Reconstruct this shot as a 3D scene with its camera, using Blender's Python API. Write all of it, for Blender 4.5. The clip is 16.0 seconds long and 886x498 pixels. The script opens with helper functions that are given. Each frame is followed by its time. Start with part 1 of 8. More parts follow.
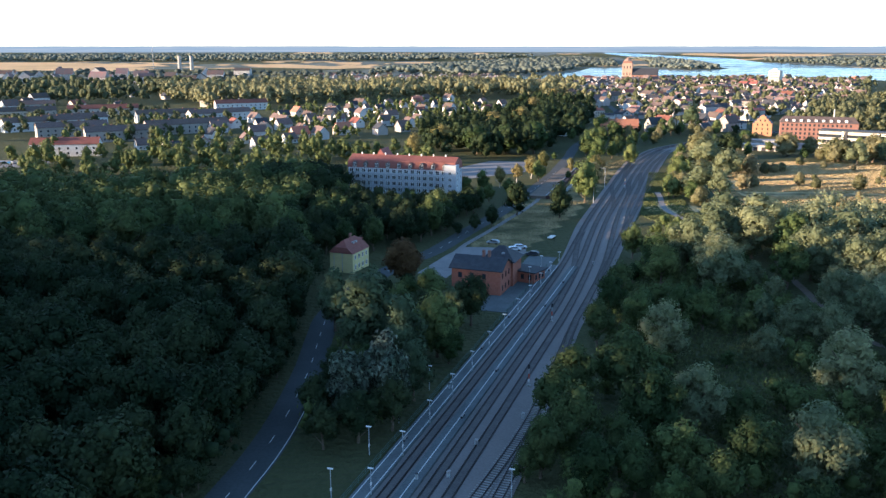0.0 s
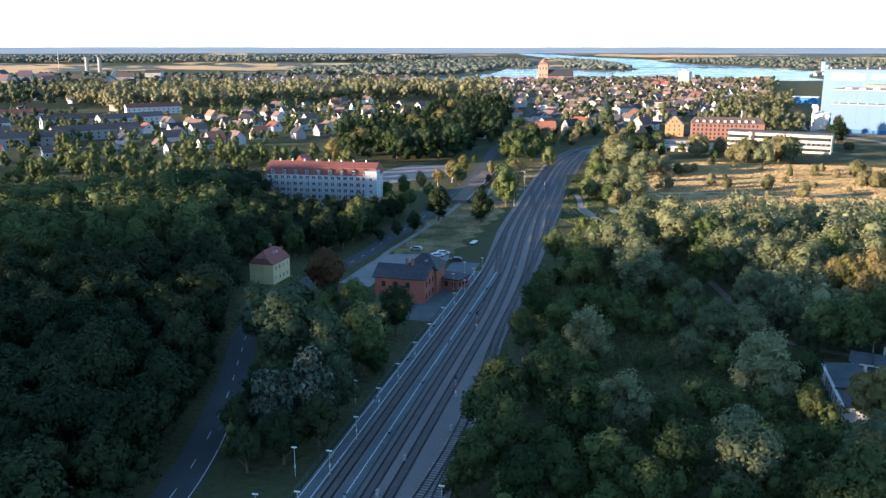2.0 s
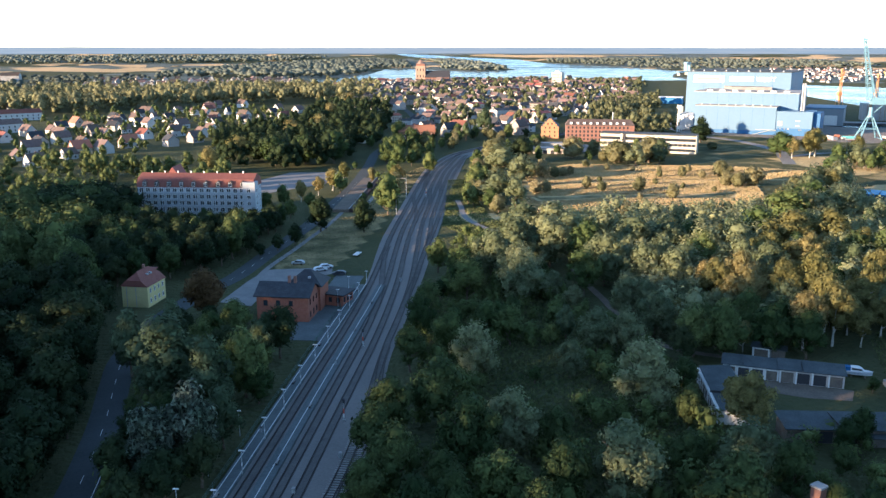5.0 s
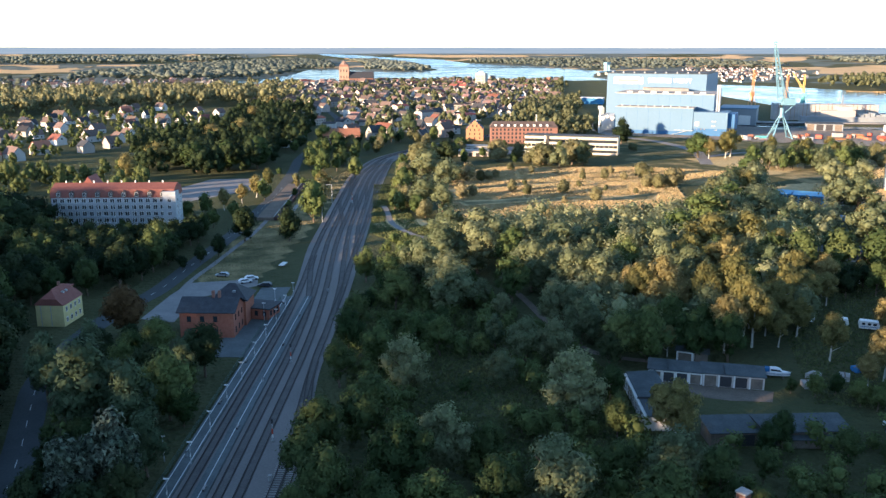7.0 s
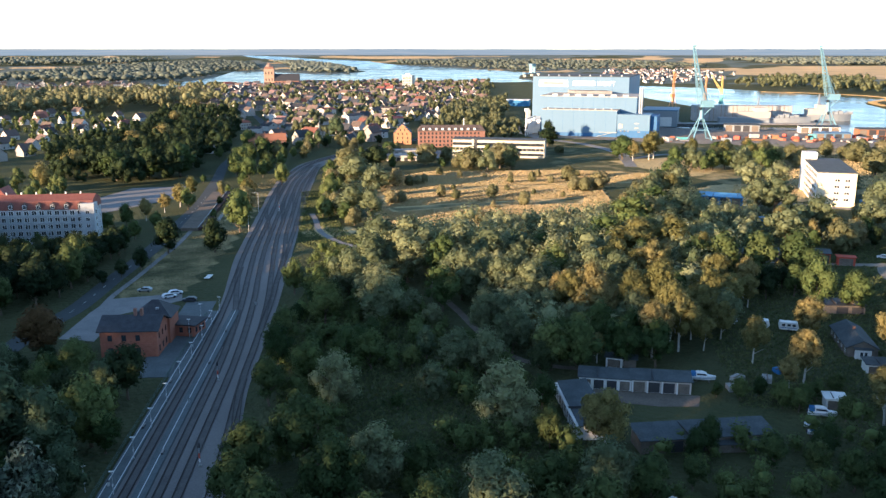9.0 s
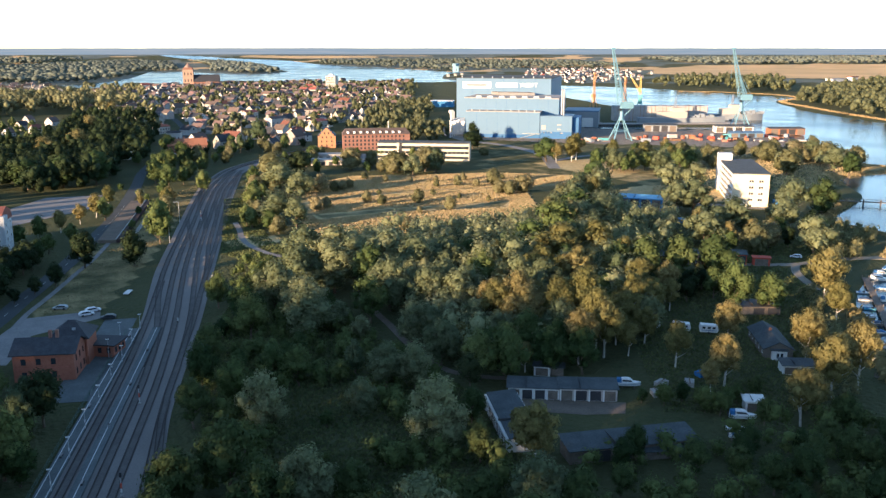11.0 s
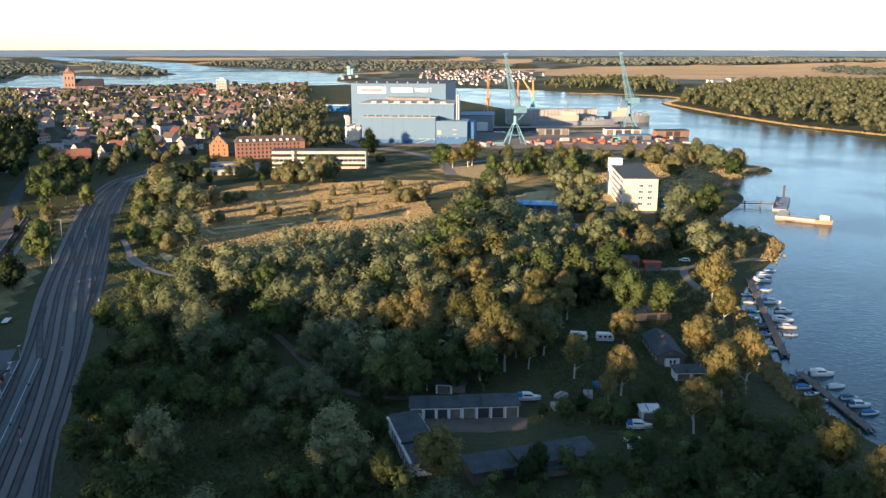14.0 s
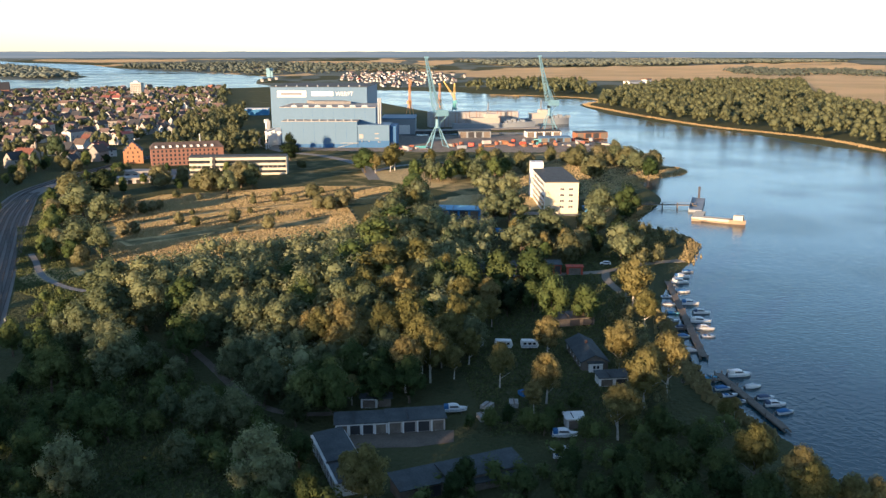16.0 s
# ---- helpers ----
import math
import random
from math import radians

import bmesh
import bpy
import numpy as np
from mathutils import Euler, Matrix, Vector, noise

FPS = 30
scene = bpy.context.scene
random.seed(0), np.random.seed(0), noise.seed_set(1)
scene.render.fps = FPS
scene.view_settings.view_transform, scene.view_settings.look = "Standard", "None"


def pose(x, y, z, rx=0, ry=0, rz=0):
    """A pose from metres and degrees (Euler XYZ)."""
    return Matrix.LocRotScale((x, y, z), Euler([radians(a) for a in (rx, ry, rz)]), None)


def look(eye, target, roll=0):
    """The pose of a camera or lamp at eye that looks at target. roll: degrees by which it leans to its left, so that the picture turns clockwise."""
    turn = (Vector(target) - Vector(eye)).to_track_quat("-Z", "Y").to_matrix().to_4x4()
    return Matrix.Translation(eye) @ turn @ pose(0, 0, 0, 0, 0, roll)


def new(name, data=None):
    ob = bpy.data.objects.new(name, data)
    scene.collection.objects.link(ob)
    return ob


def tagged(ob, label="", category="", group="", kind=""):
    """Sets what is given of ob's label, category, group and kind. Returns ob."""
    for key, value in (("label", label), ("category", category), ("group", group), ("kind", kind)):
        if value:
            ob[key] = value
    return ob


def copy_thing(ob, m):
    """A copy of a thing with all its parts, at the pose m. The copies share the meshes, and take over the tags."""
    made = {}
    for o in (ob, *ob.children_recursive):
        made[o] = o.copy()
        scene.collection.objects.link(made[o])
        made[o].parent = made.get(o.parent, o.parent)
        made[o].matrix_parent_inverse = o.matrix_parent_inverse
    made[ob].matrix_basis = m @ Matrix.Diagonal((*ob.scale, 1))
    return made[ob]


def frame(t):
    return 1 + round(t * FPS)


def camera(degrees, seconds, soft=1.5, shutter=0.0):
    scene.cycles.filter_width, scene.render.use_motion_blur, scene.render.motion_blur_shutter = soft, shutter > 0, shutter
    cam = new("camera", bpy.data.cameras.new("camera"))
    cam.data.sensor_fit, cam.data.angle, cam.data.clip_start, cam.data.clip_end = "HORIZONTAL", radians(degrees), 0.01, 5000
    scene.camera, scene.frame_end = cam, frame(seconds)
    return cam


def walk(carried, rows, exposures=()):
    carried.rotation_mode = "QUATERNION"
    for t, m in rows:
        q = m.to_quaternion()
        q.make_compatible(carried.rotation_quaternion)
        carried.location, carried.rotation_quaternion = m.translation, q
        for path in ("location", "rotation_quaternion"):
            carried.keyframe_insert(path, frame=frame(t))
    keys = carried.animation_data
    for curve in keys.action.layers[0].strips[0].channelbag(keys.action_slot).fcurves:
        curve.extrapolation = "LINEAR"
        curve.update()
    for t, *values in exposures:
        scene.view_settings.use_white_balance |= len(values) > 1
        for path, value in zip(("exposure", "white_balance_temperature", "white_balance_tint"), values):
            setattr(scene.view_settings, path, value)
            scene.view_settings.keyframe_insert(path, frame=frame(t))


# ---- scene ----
cam = camera(54.7, 16.0, soft=1.4)
PATH = [
    (0.0, pose(0.25, -0.53, 65.23, 76.785, 0, -0.191)),
    (0.5, pose(0.12, 0.10, 65.50, 76.810, 0, -1.572)),
    (1.0, pose(0.01, 0.68, 65.87, 76.821, 0, -2.936)),
    (1.5, pose(-0.04, 1.20, 66.34, 76.839, 0, -4.284)),
    (2.0, pose(-0.05, 1.68, 66.87, 76.831, 0, -5.575)),
    (2.5, pose(-0.02, 2.14, 67.41, 76.831, 0, -6.948)),
    (3.0, pose(-0.01, 2.62, 67.93, 76.822, 0, -8.346)),
    (3.5, pose(0.05, 3.08, 68.43, 76.832, 0, -9.722)),
    (4.0, pose(0.10, 3.54, 68.90, 76.845, 0, -11.062)),
    (6.5, pose(0.50, 5.65, 72.25, 76.755, 0, -17.304)),
    (7.0, pose(0.61, 6.12, 72.69, 76.778, 0, -18.579)),
    (7.5, pose(0.77, 6.57, 73.23, 76.800, 0, -19.816)),
    (8.0, pose(1.00, 7.08, 73.81, 76.807, 0, -21.070)),
    (8.5, pose(1.27, 7.58, 74.36, 76.819, 0, -22.117)),
    (9.0, pose(1.52, 7.98, 74.84, 76.842, 0, -23.364)),
    (11.5, pose(2.47, 9.66, 78.56, 76.765, 0, -29.667)),
    (12.0, pose(2.68, 10.03, 79.10, 76.798, 0, -30.962)),
    (12.5, pose(2.98, 10.40, 79.71, 76.809, 0, -31.950)),
    (13.0, pose(3.28, 10.75, 80.37, 76.820, 0, -32.883)),
    (13.5, pose(3.64, 11.10, 81.05, 76.823, 0, -34.017)),
    (14.0, pose(4.05, 11.48, 81.72, 76.818, 0, -35.242)),
    (14.5, pose(4.50, 11.89, 82.34, 76.818, 0, -36.569)),
    (15.0, pose(5.01, 12.31, 82.89, 76.832, 0, -37.957)),
    (15.5, pose(5.55, 12.74, 83.35, 76.853, 0, -39.265)),
    (16.0, pose(6.11, 13.18, 83.69, 76.889, 0, -40.374)),
]
walk(cam, PATH, [(0.0, 2.08, 4950, 13), (8.0, 2.00, 5250, 13), (12.0, 1.72, 5400, 13), (16.0, 1.45, 5550, 13)])

# ---- light: low evening sun from behind, over the shoulder, and a clear sky ----
SUN_HEADING = 76.0     # the way the light travels, degrees from +y towards +x
SUN_UP = 8.8
world = bpy.data.worlds.new("evening_sky")
scene.world = world
world.use_nodes = True
wn = world.node_tree.nodes
sky = wn.new("ShaderNodeTexSky")
sky.sky_type = "NISHITA"
sky.sun_disc = False
sky.sun_elevation = radians(SUN_UP)
sky.sun_rotation = radians(SUN_HEADING + 180)
sky.air_density, sky.dust_density, sky.ozone_density = 0.8, 0.2, 1.0
wn["Background"].inputs["Strength"].default_value = 0.095
pale = wn.new("ShaderNodeHueSaturation")          # thin evening haze
pale.inputs["Saturation"].default_value = 0.90
pale.inputs["Hue"].default_value = 0.490
world.node_tree.links.new(sky.outputs[0], pale.inputs["Color"])
world.node_tree.links.new(pale.outputs[0], wn["Background"].inputs["Color"])
sun = new("sun", bpy.data.lights.new("sun", "SUN"))
sun.data.energy, sun.data.angle, sun.data.color = 5.0, radians(0.6), (1.0, 0.63, 0.31)
_h, _e = radians(SUN_HEADING), radians(SUN_UP)
sun.matrix_world = look((-300, -300, 300), (-300 + math.sin(_h) * math.cos(_e), -300 + math.cos(_h) * math.cos(_e), 300 - math.sin(_e)))

# ---- materials ----
def material(name, c1, c2, scale=1.0, rough=0.8, bump=0.0, metal=0.0, vary=0.0, fine=8.0, contrast=0.5, spec=0.3, island=False, translucent=0.0, speckle=0.0):
    """Two tones mixed by a coarse and a fine noise; vary: brightness change from object to object (or island to island)."""
    m = bpy.data.materials.new(name)
    m.use_nodes = True
    nt = m.node_tree
    n, link = nt.nodes, nt.links.new
    bsdf = n["Principled BSDF"]
    co = n.new("ShaderNodeTexCoord")
    a, b = n.new("ShaderNodeTexNoise"), n.new("ShaderNodeTexNoise")
    a.inputs["Scale"].default_value, a.inputs["Detail"].default_value = scale, 3
    b.inputs["Scale"].default_value, b.inputs["Detail"].default_value = scale * fine, 2
    for t in (a, b):
        link(co.outputs["Object"], t.inputs["Vector"])
    add = n.new("ShaderNodeMath")
    add.operation = "ADD"
    link(a.outputs["Fac"], add.inputs[0])
    link(b.outputs["Fac"], add.inputs[1])
    ramp = n.new("ShaderNodeMapRange")
    ramp.inputs["From Min"].default_value, ramp.inputs["From Max"].default_value = 1.0 - contrast * 0.5, 1.0 + contrast * 0.5
    link(add.outputs[0], ramp.inputs["Value"])
    mix = n.new("ShaderNodeMix")
    mix.data_type = "RGBA"
    mix.inputs["A"].default_value, mix.inputs["B"].default_value = (*c1, 1), (*c2, 1)
    link(ramp.outputs[0], mix.inputs["Factor"])
    out = mix.outputs["Result"]
    if vary:
        info = n.new("ShaderNodeNewGeometry") if island else n.new("ShaderNodeObjectInfo")
        rnd = info.outputs["Random Per Island"] if island else info.outputs["Random"]
        mr = n.new("ShaderNodeMapRange")
        mr.inputs["To Min"].default_value, mr.inputs["To Max"].default_value = 1 - vary, 1 + vary
        link(rnd, mr.inputs["Value"])
        hs = n.new("ShaderNodeHueSaturation")
        link(mr.outputs[0], hs.inputs["Value"])
        h2 = n.new("ShaderNodeMapRange")
        h2.inputs["To Min"].default_value, h2.inputs["To Max"].default_value = 0.5 + vary * 0.07, 0.5 - vary * 0.07
        link(rnd, h2.inputs["Value"])
        link(h2.outputs[0], hs.inputs["Hue"])
        link(out, hs.inputs["Color"])
        out = hs.outputs["Color"]
    if speckle:
        geo, mr = n.new("ShaderNodeNewGeometry"), n.new("ShaderNodeMapRange")
        mr.inputs["To Min"].default_value, mr.inputs["To Max"].default_value = 1 - speckle, 1 + speckle
        link(geo.outputs["Random Per Island"], mr.inputs["Value"])
        hs = n.new("ShaderNodeHueSaturation")
        link(mr.outputs[0], hs.inputs["Value"])
        link(out, hs.inputs["Color"])
        out = hs.outputs["Color"]
    link(out, bsdf.inputs["Base Color"])
    bsdf.inputs["Roughness"].default_value = rough
    bsdf.inputs["Metallic"].default_value = metal
    bsdf.inputs["Specular IOR Level"].default_value = spec
    if bump:
        bp = n.new("ShaderNodeBump")
        bp.inputs["Strength"].default_value, bp.inputs["Distance"].default_value = bump, 0.15
        link(add.outputs[0], bp.inputs["Height"])
        link(bp.outputs[0], bsdf.inputs["Normal"])
    if translucent:
        tr, ms = n.new("ShaderNodeBsdfTranslucent"), n.new("ShaderNodeMixShader")
        link(out, tr.inputs["Color"])
        ms.inputs[0].default_value = translucent
        link(bsdf.outputs[0], ms.inputs[1])
        link(tr.outputs[0], ms.inputs[2])
        link(ms.outputs[0], n["Material Output"].inputs["Surface"])
    return m


def plain(name, c, rough=0.7, vary=0.0, metal=0.0, contrast=0.7, scale=0.6):
    c2 = tuple(v * 0.8 for v in c)
    return material(name, c, c2, scale, rough, 0.0, metal, vary, 6.0, contrast)


def leaves(name, c1, c2, vary=0.36, speckle=0.22, thin=0.25):
    return material(name, c1, c2, 0.35, 0.75, 0, 0, vary, 6.0, 0.6, 0.1, translucent=thin, speckle=speckle)


LEAF = {
    "oak": leaves("leaf_dark", (0.021, 0.036, 0.016), (0.042, 0.058, 0.023)),
    "lime": leaves("leaf_mid", (0.064, 0.098, 0.032), (0.112, 0.141, 0.047)),
    "alder": leaves("leaf_alder", (0.041, 0.067, 0.023), (0.077, 0.102, 0.036)),
    "willow": leaves("leaf_silver", (0.138, 0.170, 0.088), (0.218, 0.240, 0.126), 0.30, thin=0.4),
    "birch": leaves("leaf_birch", (0.170, 0.162, 0.058), (0.245, 0.220, 0.085), 0.28, thin=0.4),
    "poplar": leaves("leaf_poplar", (0.062, 0.092, 0.046), (0.110, 0.142, 0.074), 0.2),
    "silver": leaves("leaf_white_poplar", (0.046, 0.068, 0.042), (0.130, 0.150, 0.112), 0.15, 0.9),
    "brown": leaves("leaf_copper", (0.075, 0.050, 0.022), (0.110, 0.075, 0.030)),
    "bush": leaves("leaf_bush", (0.190, 0.190, 0.090), (0.270, 0.255, 0.130), thin=0.45),
    "conifer": leaves("needles", (0.020, 0.035, 0.016), (0.035, 0.055, 0.022)),
}
# foliage of the distant woods, paled and blued to imitate haze
HAZY_LEAF = leaves("leaf_far_hazy", (0.095, 0.118, 0.098), (0.140, 0.160, 0.130), speckle=0.15)
OLIVE = leaves("leaf_olive", (0.090, 0.106, 0.054), (0.148, 0.154, 0.078), speckle=0.35)
BARK = material("bark", (0.10, 0.075, 0.05), (0.17, 0.135, 0.10), 2.0, 0.9)
BIRCH_BARK = material("birch_bark", (0.55, 0.52, 0.46), (0.30, 0.28, 0.25), 1.5, 0.8)
ASPHALT = material("asphalt", (0.042, 0.050, 0.052), (0.062, 0.070, 0.072), 0.15, 0.85, 0.2, fine=12)
PAVING = material("paving", (0.165, 0.163, 0.160), (0.235, 0.226, 0.218), 0.2, 0.85, 0.1, fine=10)
PLATFORM = material("platform_paving", (0.085, 0.098, 0.10), (0.125, 0.140, 0.142), 0.3, 0.85, 0.1)
SOIL_TRACK = material("dirt_track", (0.11, 0.09, 0.07), (0.17, 0.14, 0.11), 0.3, 0.95)
CONCRETE = material("concrete", (0.27, 0.265, 0.25), (0.37, 0.36, 0.34), 0.3, 0.85, 0.1)
BALLAST = material("ballast", (0.150, 0.140, 0.131), (0.216, 0.199, 0.184), 0.06, 0.95, 0.4, fine=40, contrast=0.7)
TRACKBED = material("oily_trackbed", (0.088, 0.082, 0.077), (0.140, 0.129, 0.120), 0.3, 0.95, 0.3, fine=14)
STEEL = material("rail_steel", (0.022, 0.017, 0.015), (0.036, 0.028, 0.024), 0.8, 0.6, metal=0.2)
TIMBER = material("sleeper", (0.23, 0.22, 0.21), (0.32, 0.31, 0.29), 1.0, 0.9, vary=0.15)
WHITE_LINE = plain("road_paint", (0.62, 0.62, 0.60))
GALV = plain("galvanised", (0.42, 0.44, 0.45), 0.5, metal=0.3)
DARK = plain("dark_metal", (0.05, 0.05, 0.055), 0.6)
GLASS = plain("window_glass", (0.035, 0.042, 0.05), 0.15)
WHITE = plain("white_paint", (0.78, 0.77, 0.74))
CREAM = plain("cream_render", (0.60, 0.55, 0.44), 0.85)
YELLOW = plain("yellow_render", (0.66, 0.57, 0.27), 0.85)
BRICK = material("brick", (0.195, 0.100, 0.076), (0.255, 0.140, 0.108), 1.2, 0.9, 0.1, vary=0.08, fine=10)
TILE_RED = material("red_tile", (0.165, 0.058, 0.046), (0.22, 0.088, 0.066), 0.8, 0.75, 0.2, vary=0.2, fine=8)
TILE_ORANGE = material("orange_tile", (0.31, 0.125, 0.075), (0.38, 0.165, 0.10), 0.8, 0.75, 0.2, vary=0.15, fine=8)
TILE_BROWN = material("brown_tile", (0.095, 0.070, 0.062), (0.150, 0.112, 0.096), 0.6, 0.8, 0.2, vary=0.2, fine=8)
SLATE = material("slate", (0.026, 0.028, 0.034), (0.048, 0.050, 0.058), 0.6, 0.7, 0.2, vary=0.2, fine=8)
FELT = material("roofing_felt", (0.050, 0.060, 0.065), (0.085, 0.097, 0.102), 0.4, 0.85, 0.2, fine=7)
HALL_BLUE = material("blue_cladding", (0.100, 0.180, 0.275), (0.116, 0.200, 0.300), 0.05, 0.55, fine=10, contrast=1.0)
HALL_DEEP = material("deep_blue_cladding", (0.035, 0.115, 0.260), (0.042, 0.130, 0.285), 0.05, 0.55)
CRANE_BLUE = plain("pale_blue_steel", (0.17, 0.32, 0.41), 0.5)
CRANE_ORANGE = plain("orange_steel", (0.58, 0.30, 0.13), 0.5)
CRANE_TEAL = plain("teal_steel", (0.10, 0.33, 0.36), 0.5)
SHIP_GREY = plain("ship_grey", (0.26, 0.29, 0.32), 0.6)
RED_PAINT = plain("red_oxide", (0.52, 0.10, 0.06), 0.7)
BLUE_PAINT = plain("blue_paint", (0.05, 0.20, 0.42), 0.6)
RUST = material("rusty_steel", (0.22, 0.09, 0.05), (0.36, 0.17, 0.10), 0.5, 0.9, vary=0.3)
WOOD_DARK = material("weathered_wood", (0.12, 0.10, 0.08), (0.20, 0.17, 0.14), 0.8, 0.9)
GEL = plain("gelcoat", (0.80, 0.80, 0.78), 0.3, 0.05)
REED = material("reeds", (0.20, 0.165, 0.075), (0.30, 0.235, 0.11), 0.6, 0.9, vary=0.2)
PINK_WALL = plain("pale_render", (0.48, 0.44, 0.39), 0.9, vary=0.15)


def ground_material():
    m = bpy.data.materials.new("ground")
    m.use_nodes = True
    n, link = m.node_tree.nodes, m.node_tree.links.new
    bsdf = n["Principled BSDF"]
    bsdf.inputs["Roughness"].default_value = 0.95
    bsdf.inputs["Specular IOR Level"].default_value = 0.1
    co = n.new("ShaderNodeTexCoord")

    def noisy(scale, detail=4):
        t = n.new("ShaderNodeTexNoise")
        t.inputs["Scale"].default_value, t.inputs["Detail"].default_value = scale, detail
        link(co.outputs["Object"], t.inputs["Vector"])
        return t.outputs["Fac"]

    def mixed(f, a, b):
        x = n.new("ShaderNodeMix")
        x.data_type = "RGBA"
        link(f, x.inputs["Factor"])
        for key, v in (("A", a), ("B", b)):
            if isinstance(v, tuple):
                x.inputs[key].default_value = (*v, 1)
            else:
                link(v, x.inputs[key])
        return x.outputs["Result"]

    def sharpen(f, lo, hi):
        x = n.new("ShaderNodeMapRange")
        x.inputs["From Min"].default_value, x.inputs["From Max"].default_value = lo, hi
        link(f, x.inputs["Value"])
        return x.outputs[0]

    def field(name):
        x = n.new("ShaderNodeAttribute")
        x.attribute_name = name
        return x.outputs["Fac"]

    def plus(f, g, k=0.5):
        x = n.new("ShaderNodeMath")
        x.operation = "MULTIPLY_ADD"
        link(g, x.inputs[0])
        x.inputs[1].default_value = k
        link(f, x.inputs[2])
        return x.outputs[0]

    grass = mixed(sharpen(noisy(0.05), 0.35, 0.65), (0.046, 0.058, 0.026), (0.082, 0.086, 0.040))
    grass = mixed(sharpen(noisy(0.9), 0.3, 0.7), grass, (0.076, 0.080, 0.036))
    straw = mixed(sharpen(noisy(0.12), 0.35, 0.65), (0.55, 0.42, 0.215), (0.46, 0.36, 0.18))
    straw = mixed(sharpen(noisy(0.5), 0.45, 0.7), straw, (0.34, 0.29, 0.135))
    soil = mixed(sharpen(noisy(0.3), 0.35, 0.65), (0.19, 0.165, 0.14), (0.29, 0.255, 0.215))
    crop = mixed(sharpen(noisy(0.004), 0.4, 0.6), (0.62, 0.43, 0.22), (0.50, 0.36, 0.18))
    wobble = noisy(0.08)
    c = mixed(sharpen(plus(field("dry"), wobble, 0.6), 0.65, 0.95), grass, straw)
    c = mixed(sharpen(plus(field("soil"), wobble, 0.6), 0.7, 0.9), c, soil)
    c = mixed(sharpen(field("crop"), 0.4, 0.6), c, crop)
    # distant woodland tone, the pale grey-green has haze painted into it
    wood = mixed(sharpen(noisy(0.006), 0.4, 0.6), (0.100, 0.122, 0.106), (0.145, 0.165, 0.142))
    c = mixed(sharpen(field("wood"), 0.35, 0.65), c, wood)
    link(c, bsdf.inputs["Base Color"])
    bp = n.new("ShaderNodeBump")
    bp.inputs["Strength"].default_value, bp.inputs["Distance"].default_value = 1.0, 1.2
    link(noisy(0.6), bp.inputs["Height"])
    link(bp.outputs[0], bsdf.inputs["Normal"])
    return m


def distance_material():
    """Far wooded plain, its evening haze painted in as a grey-blue glow."""
    m = bpy.data.materials.new("far_plain_haze")
    m.use_nodes = True
    n, link = m.node_tree.nodes, m.node_tree.links.new
    bsdf = n["Principled BSDF"]
    bsdf.inputs["Roughness"].default_value = 1.0
    bsdf.inputs["Specular IOR Level"].default_value = 0.0
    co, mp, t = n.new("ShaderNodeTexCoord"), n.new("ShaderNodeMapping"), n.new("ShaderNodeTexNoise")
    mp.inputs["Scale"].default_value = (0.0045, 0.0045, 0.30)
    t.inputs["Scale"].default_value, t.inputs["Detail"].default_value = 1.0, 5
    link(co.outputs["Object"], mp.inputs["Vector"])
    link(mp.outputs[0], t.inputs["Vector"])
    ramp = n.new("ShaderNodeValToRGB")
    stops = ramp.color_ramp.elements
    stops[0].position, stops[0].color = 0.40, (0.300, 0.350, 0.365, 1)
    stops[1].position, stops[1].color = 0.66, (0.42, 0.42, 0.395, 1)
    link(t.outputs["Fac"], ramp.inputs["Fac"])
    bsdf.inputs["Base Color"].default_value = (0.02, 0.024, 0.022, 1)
    # emission carries the haze; the base colour stays almost black
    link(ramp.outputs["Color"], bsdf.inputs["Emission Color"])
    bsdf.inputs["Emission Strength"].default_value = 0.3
    return m


def water_material():
    m = bpy.data.materials.new("river_water")
    m.use_nodes = True
    n, link = m.node_tree.nodes, m.node_tree.links.new
    bsdf = n["Principled BSDF"]
    bsdf.inputs["Base Color"].default_value = (0.010, 0.045, 0.060, 1)
    bsdf.inputs["IOR"].default_value = 1.33
    co = n.new("ShaderNodeTexCoord")
    ripple, calm = n.new("ShaderNodeTexNoise"), n.new("ShaderNodeTexNoise")
    ripple.inputs["Scale"].default_value, ripple.inputs["Detail"].default_value = 0.7, 3
    calm.inputs["Scale"].default_value = 0.012
    link(co.outputs["Object"], ripple.inputs["Vector"])
    link(co.outputs["Object"], calm.inputs["Vector"])
    mr = n.new("ShaderNodeMapRange")
    mr.inputs["From Min"].default_value, mr.inputs["From Max"].default_value = 0.4, 0.6
    mr.inputs["To Min"].default_value, mr.inputs["To Max"].default_value = 0.10, 0.22
    link(calm.outputs["Fac"], mr.inputs["Value"])
    link(mr.outputs[0], bsdf.inputs["Roughness"])
    bp = n.new("ShaderNodeBump")
    bp.inputs["Strength"].default_value, bp.inputs["Distance"].default_value = 0.4, 0.3
    link(ripple.outputs["Fac"], bp.inputs["Height"])
    link(bp.outputs[0], bsdf.inputs["Normal"])
    return m

# ---- building helpers ----
def part(name, bm, mat, parent=None, label="", m=None):
    """Links a bmesh as one mesh object, under a thing or a part."""
    me = bpy.data.meshes.new(name)
    bm.to_mesh(me)
    bm.free()
    me.materials.append(mat)
    ob = new(name, me)
    if parent is not None:
        ob.parent = parent
    if m is not None:
        ob.matrix_basis = m
    return tagged(ob, label)


def piece(name, me, parent, m, label=""):
    """One more object on a shared mesh."""
    ob = new(name, me)
    ob.parent = parent
    ob.matrix_basis = m
    return tagged(ob, label)


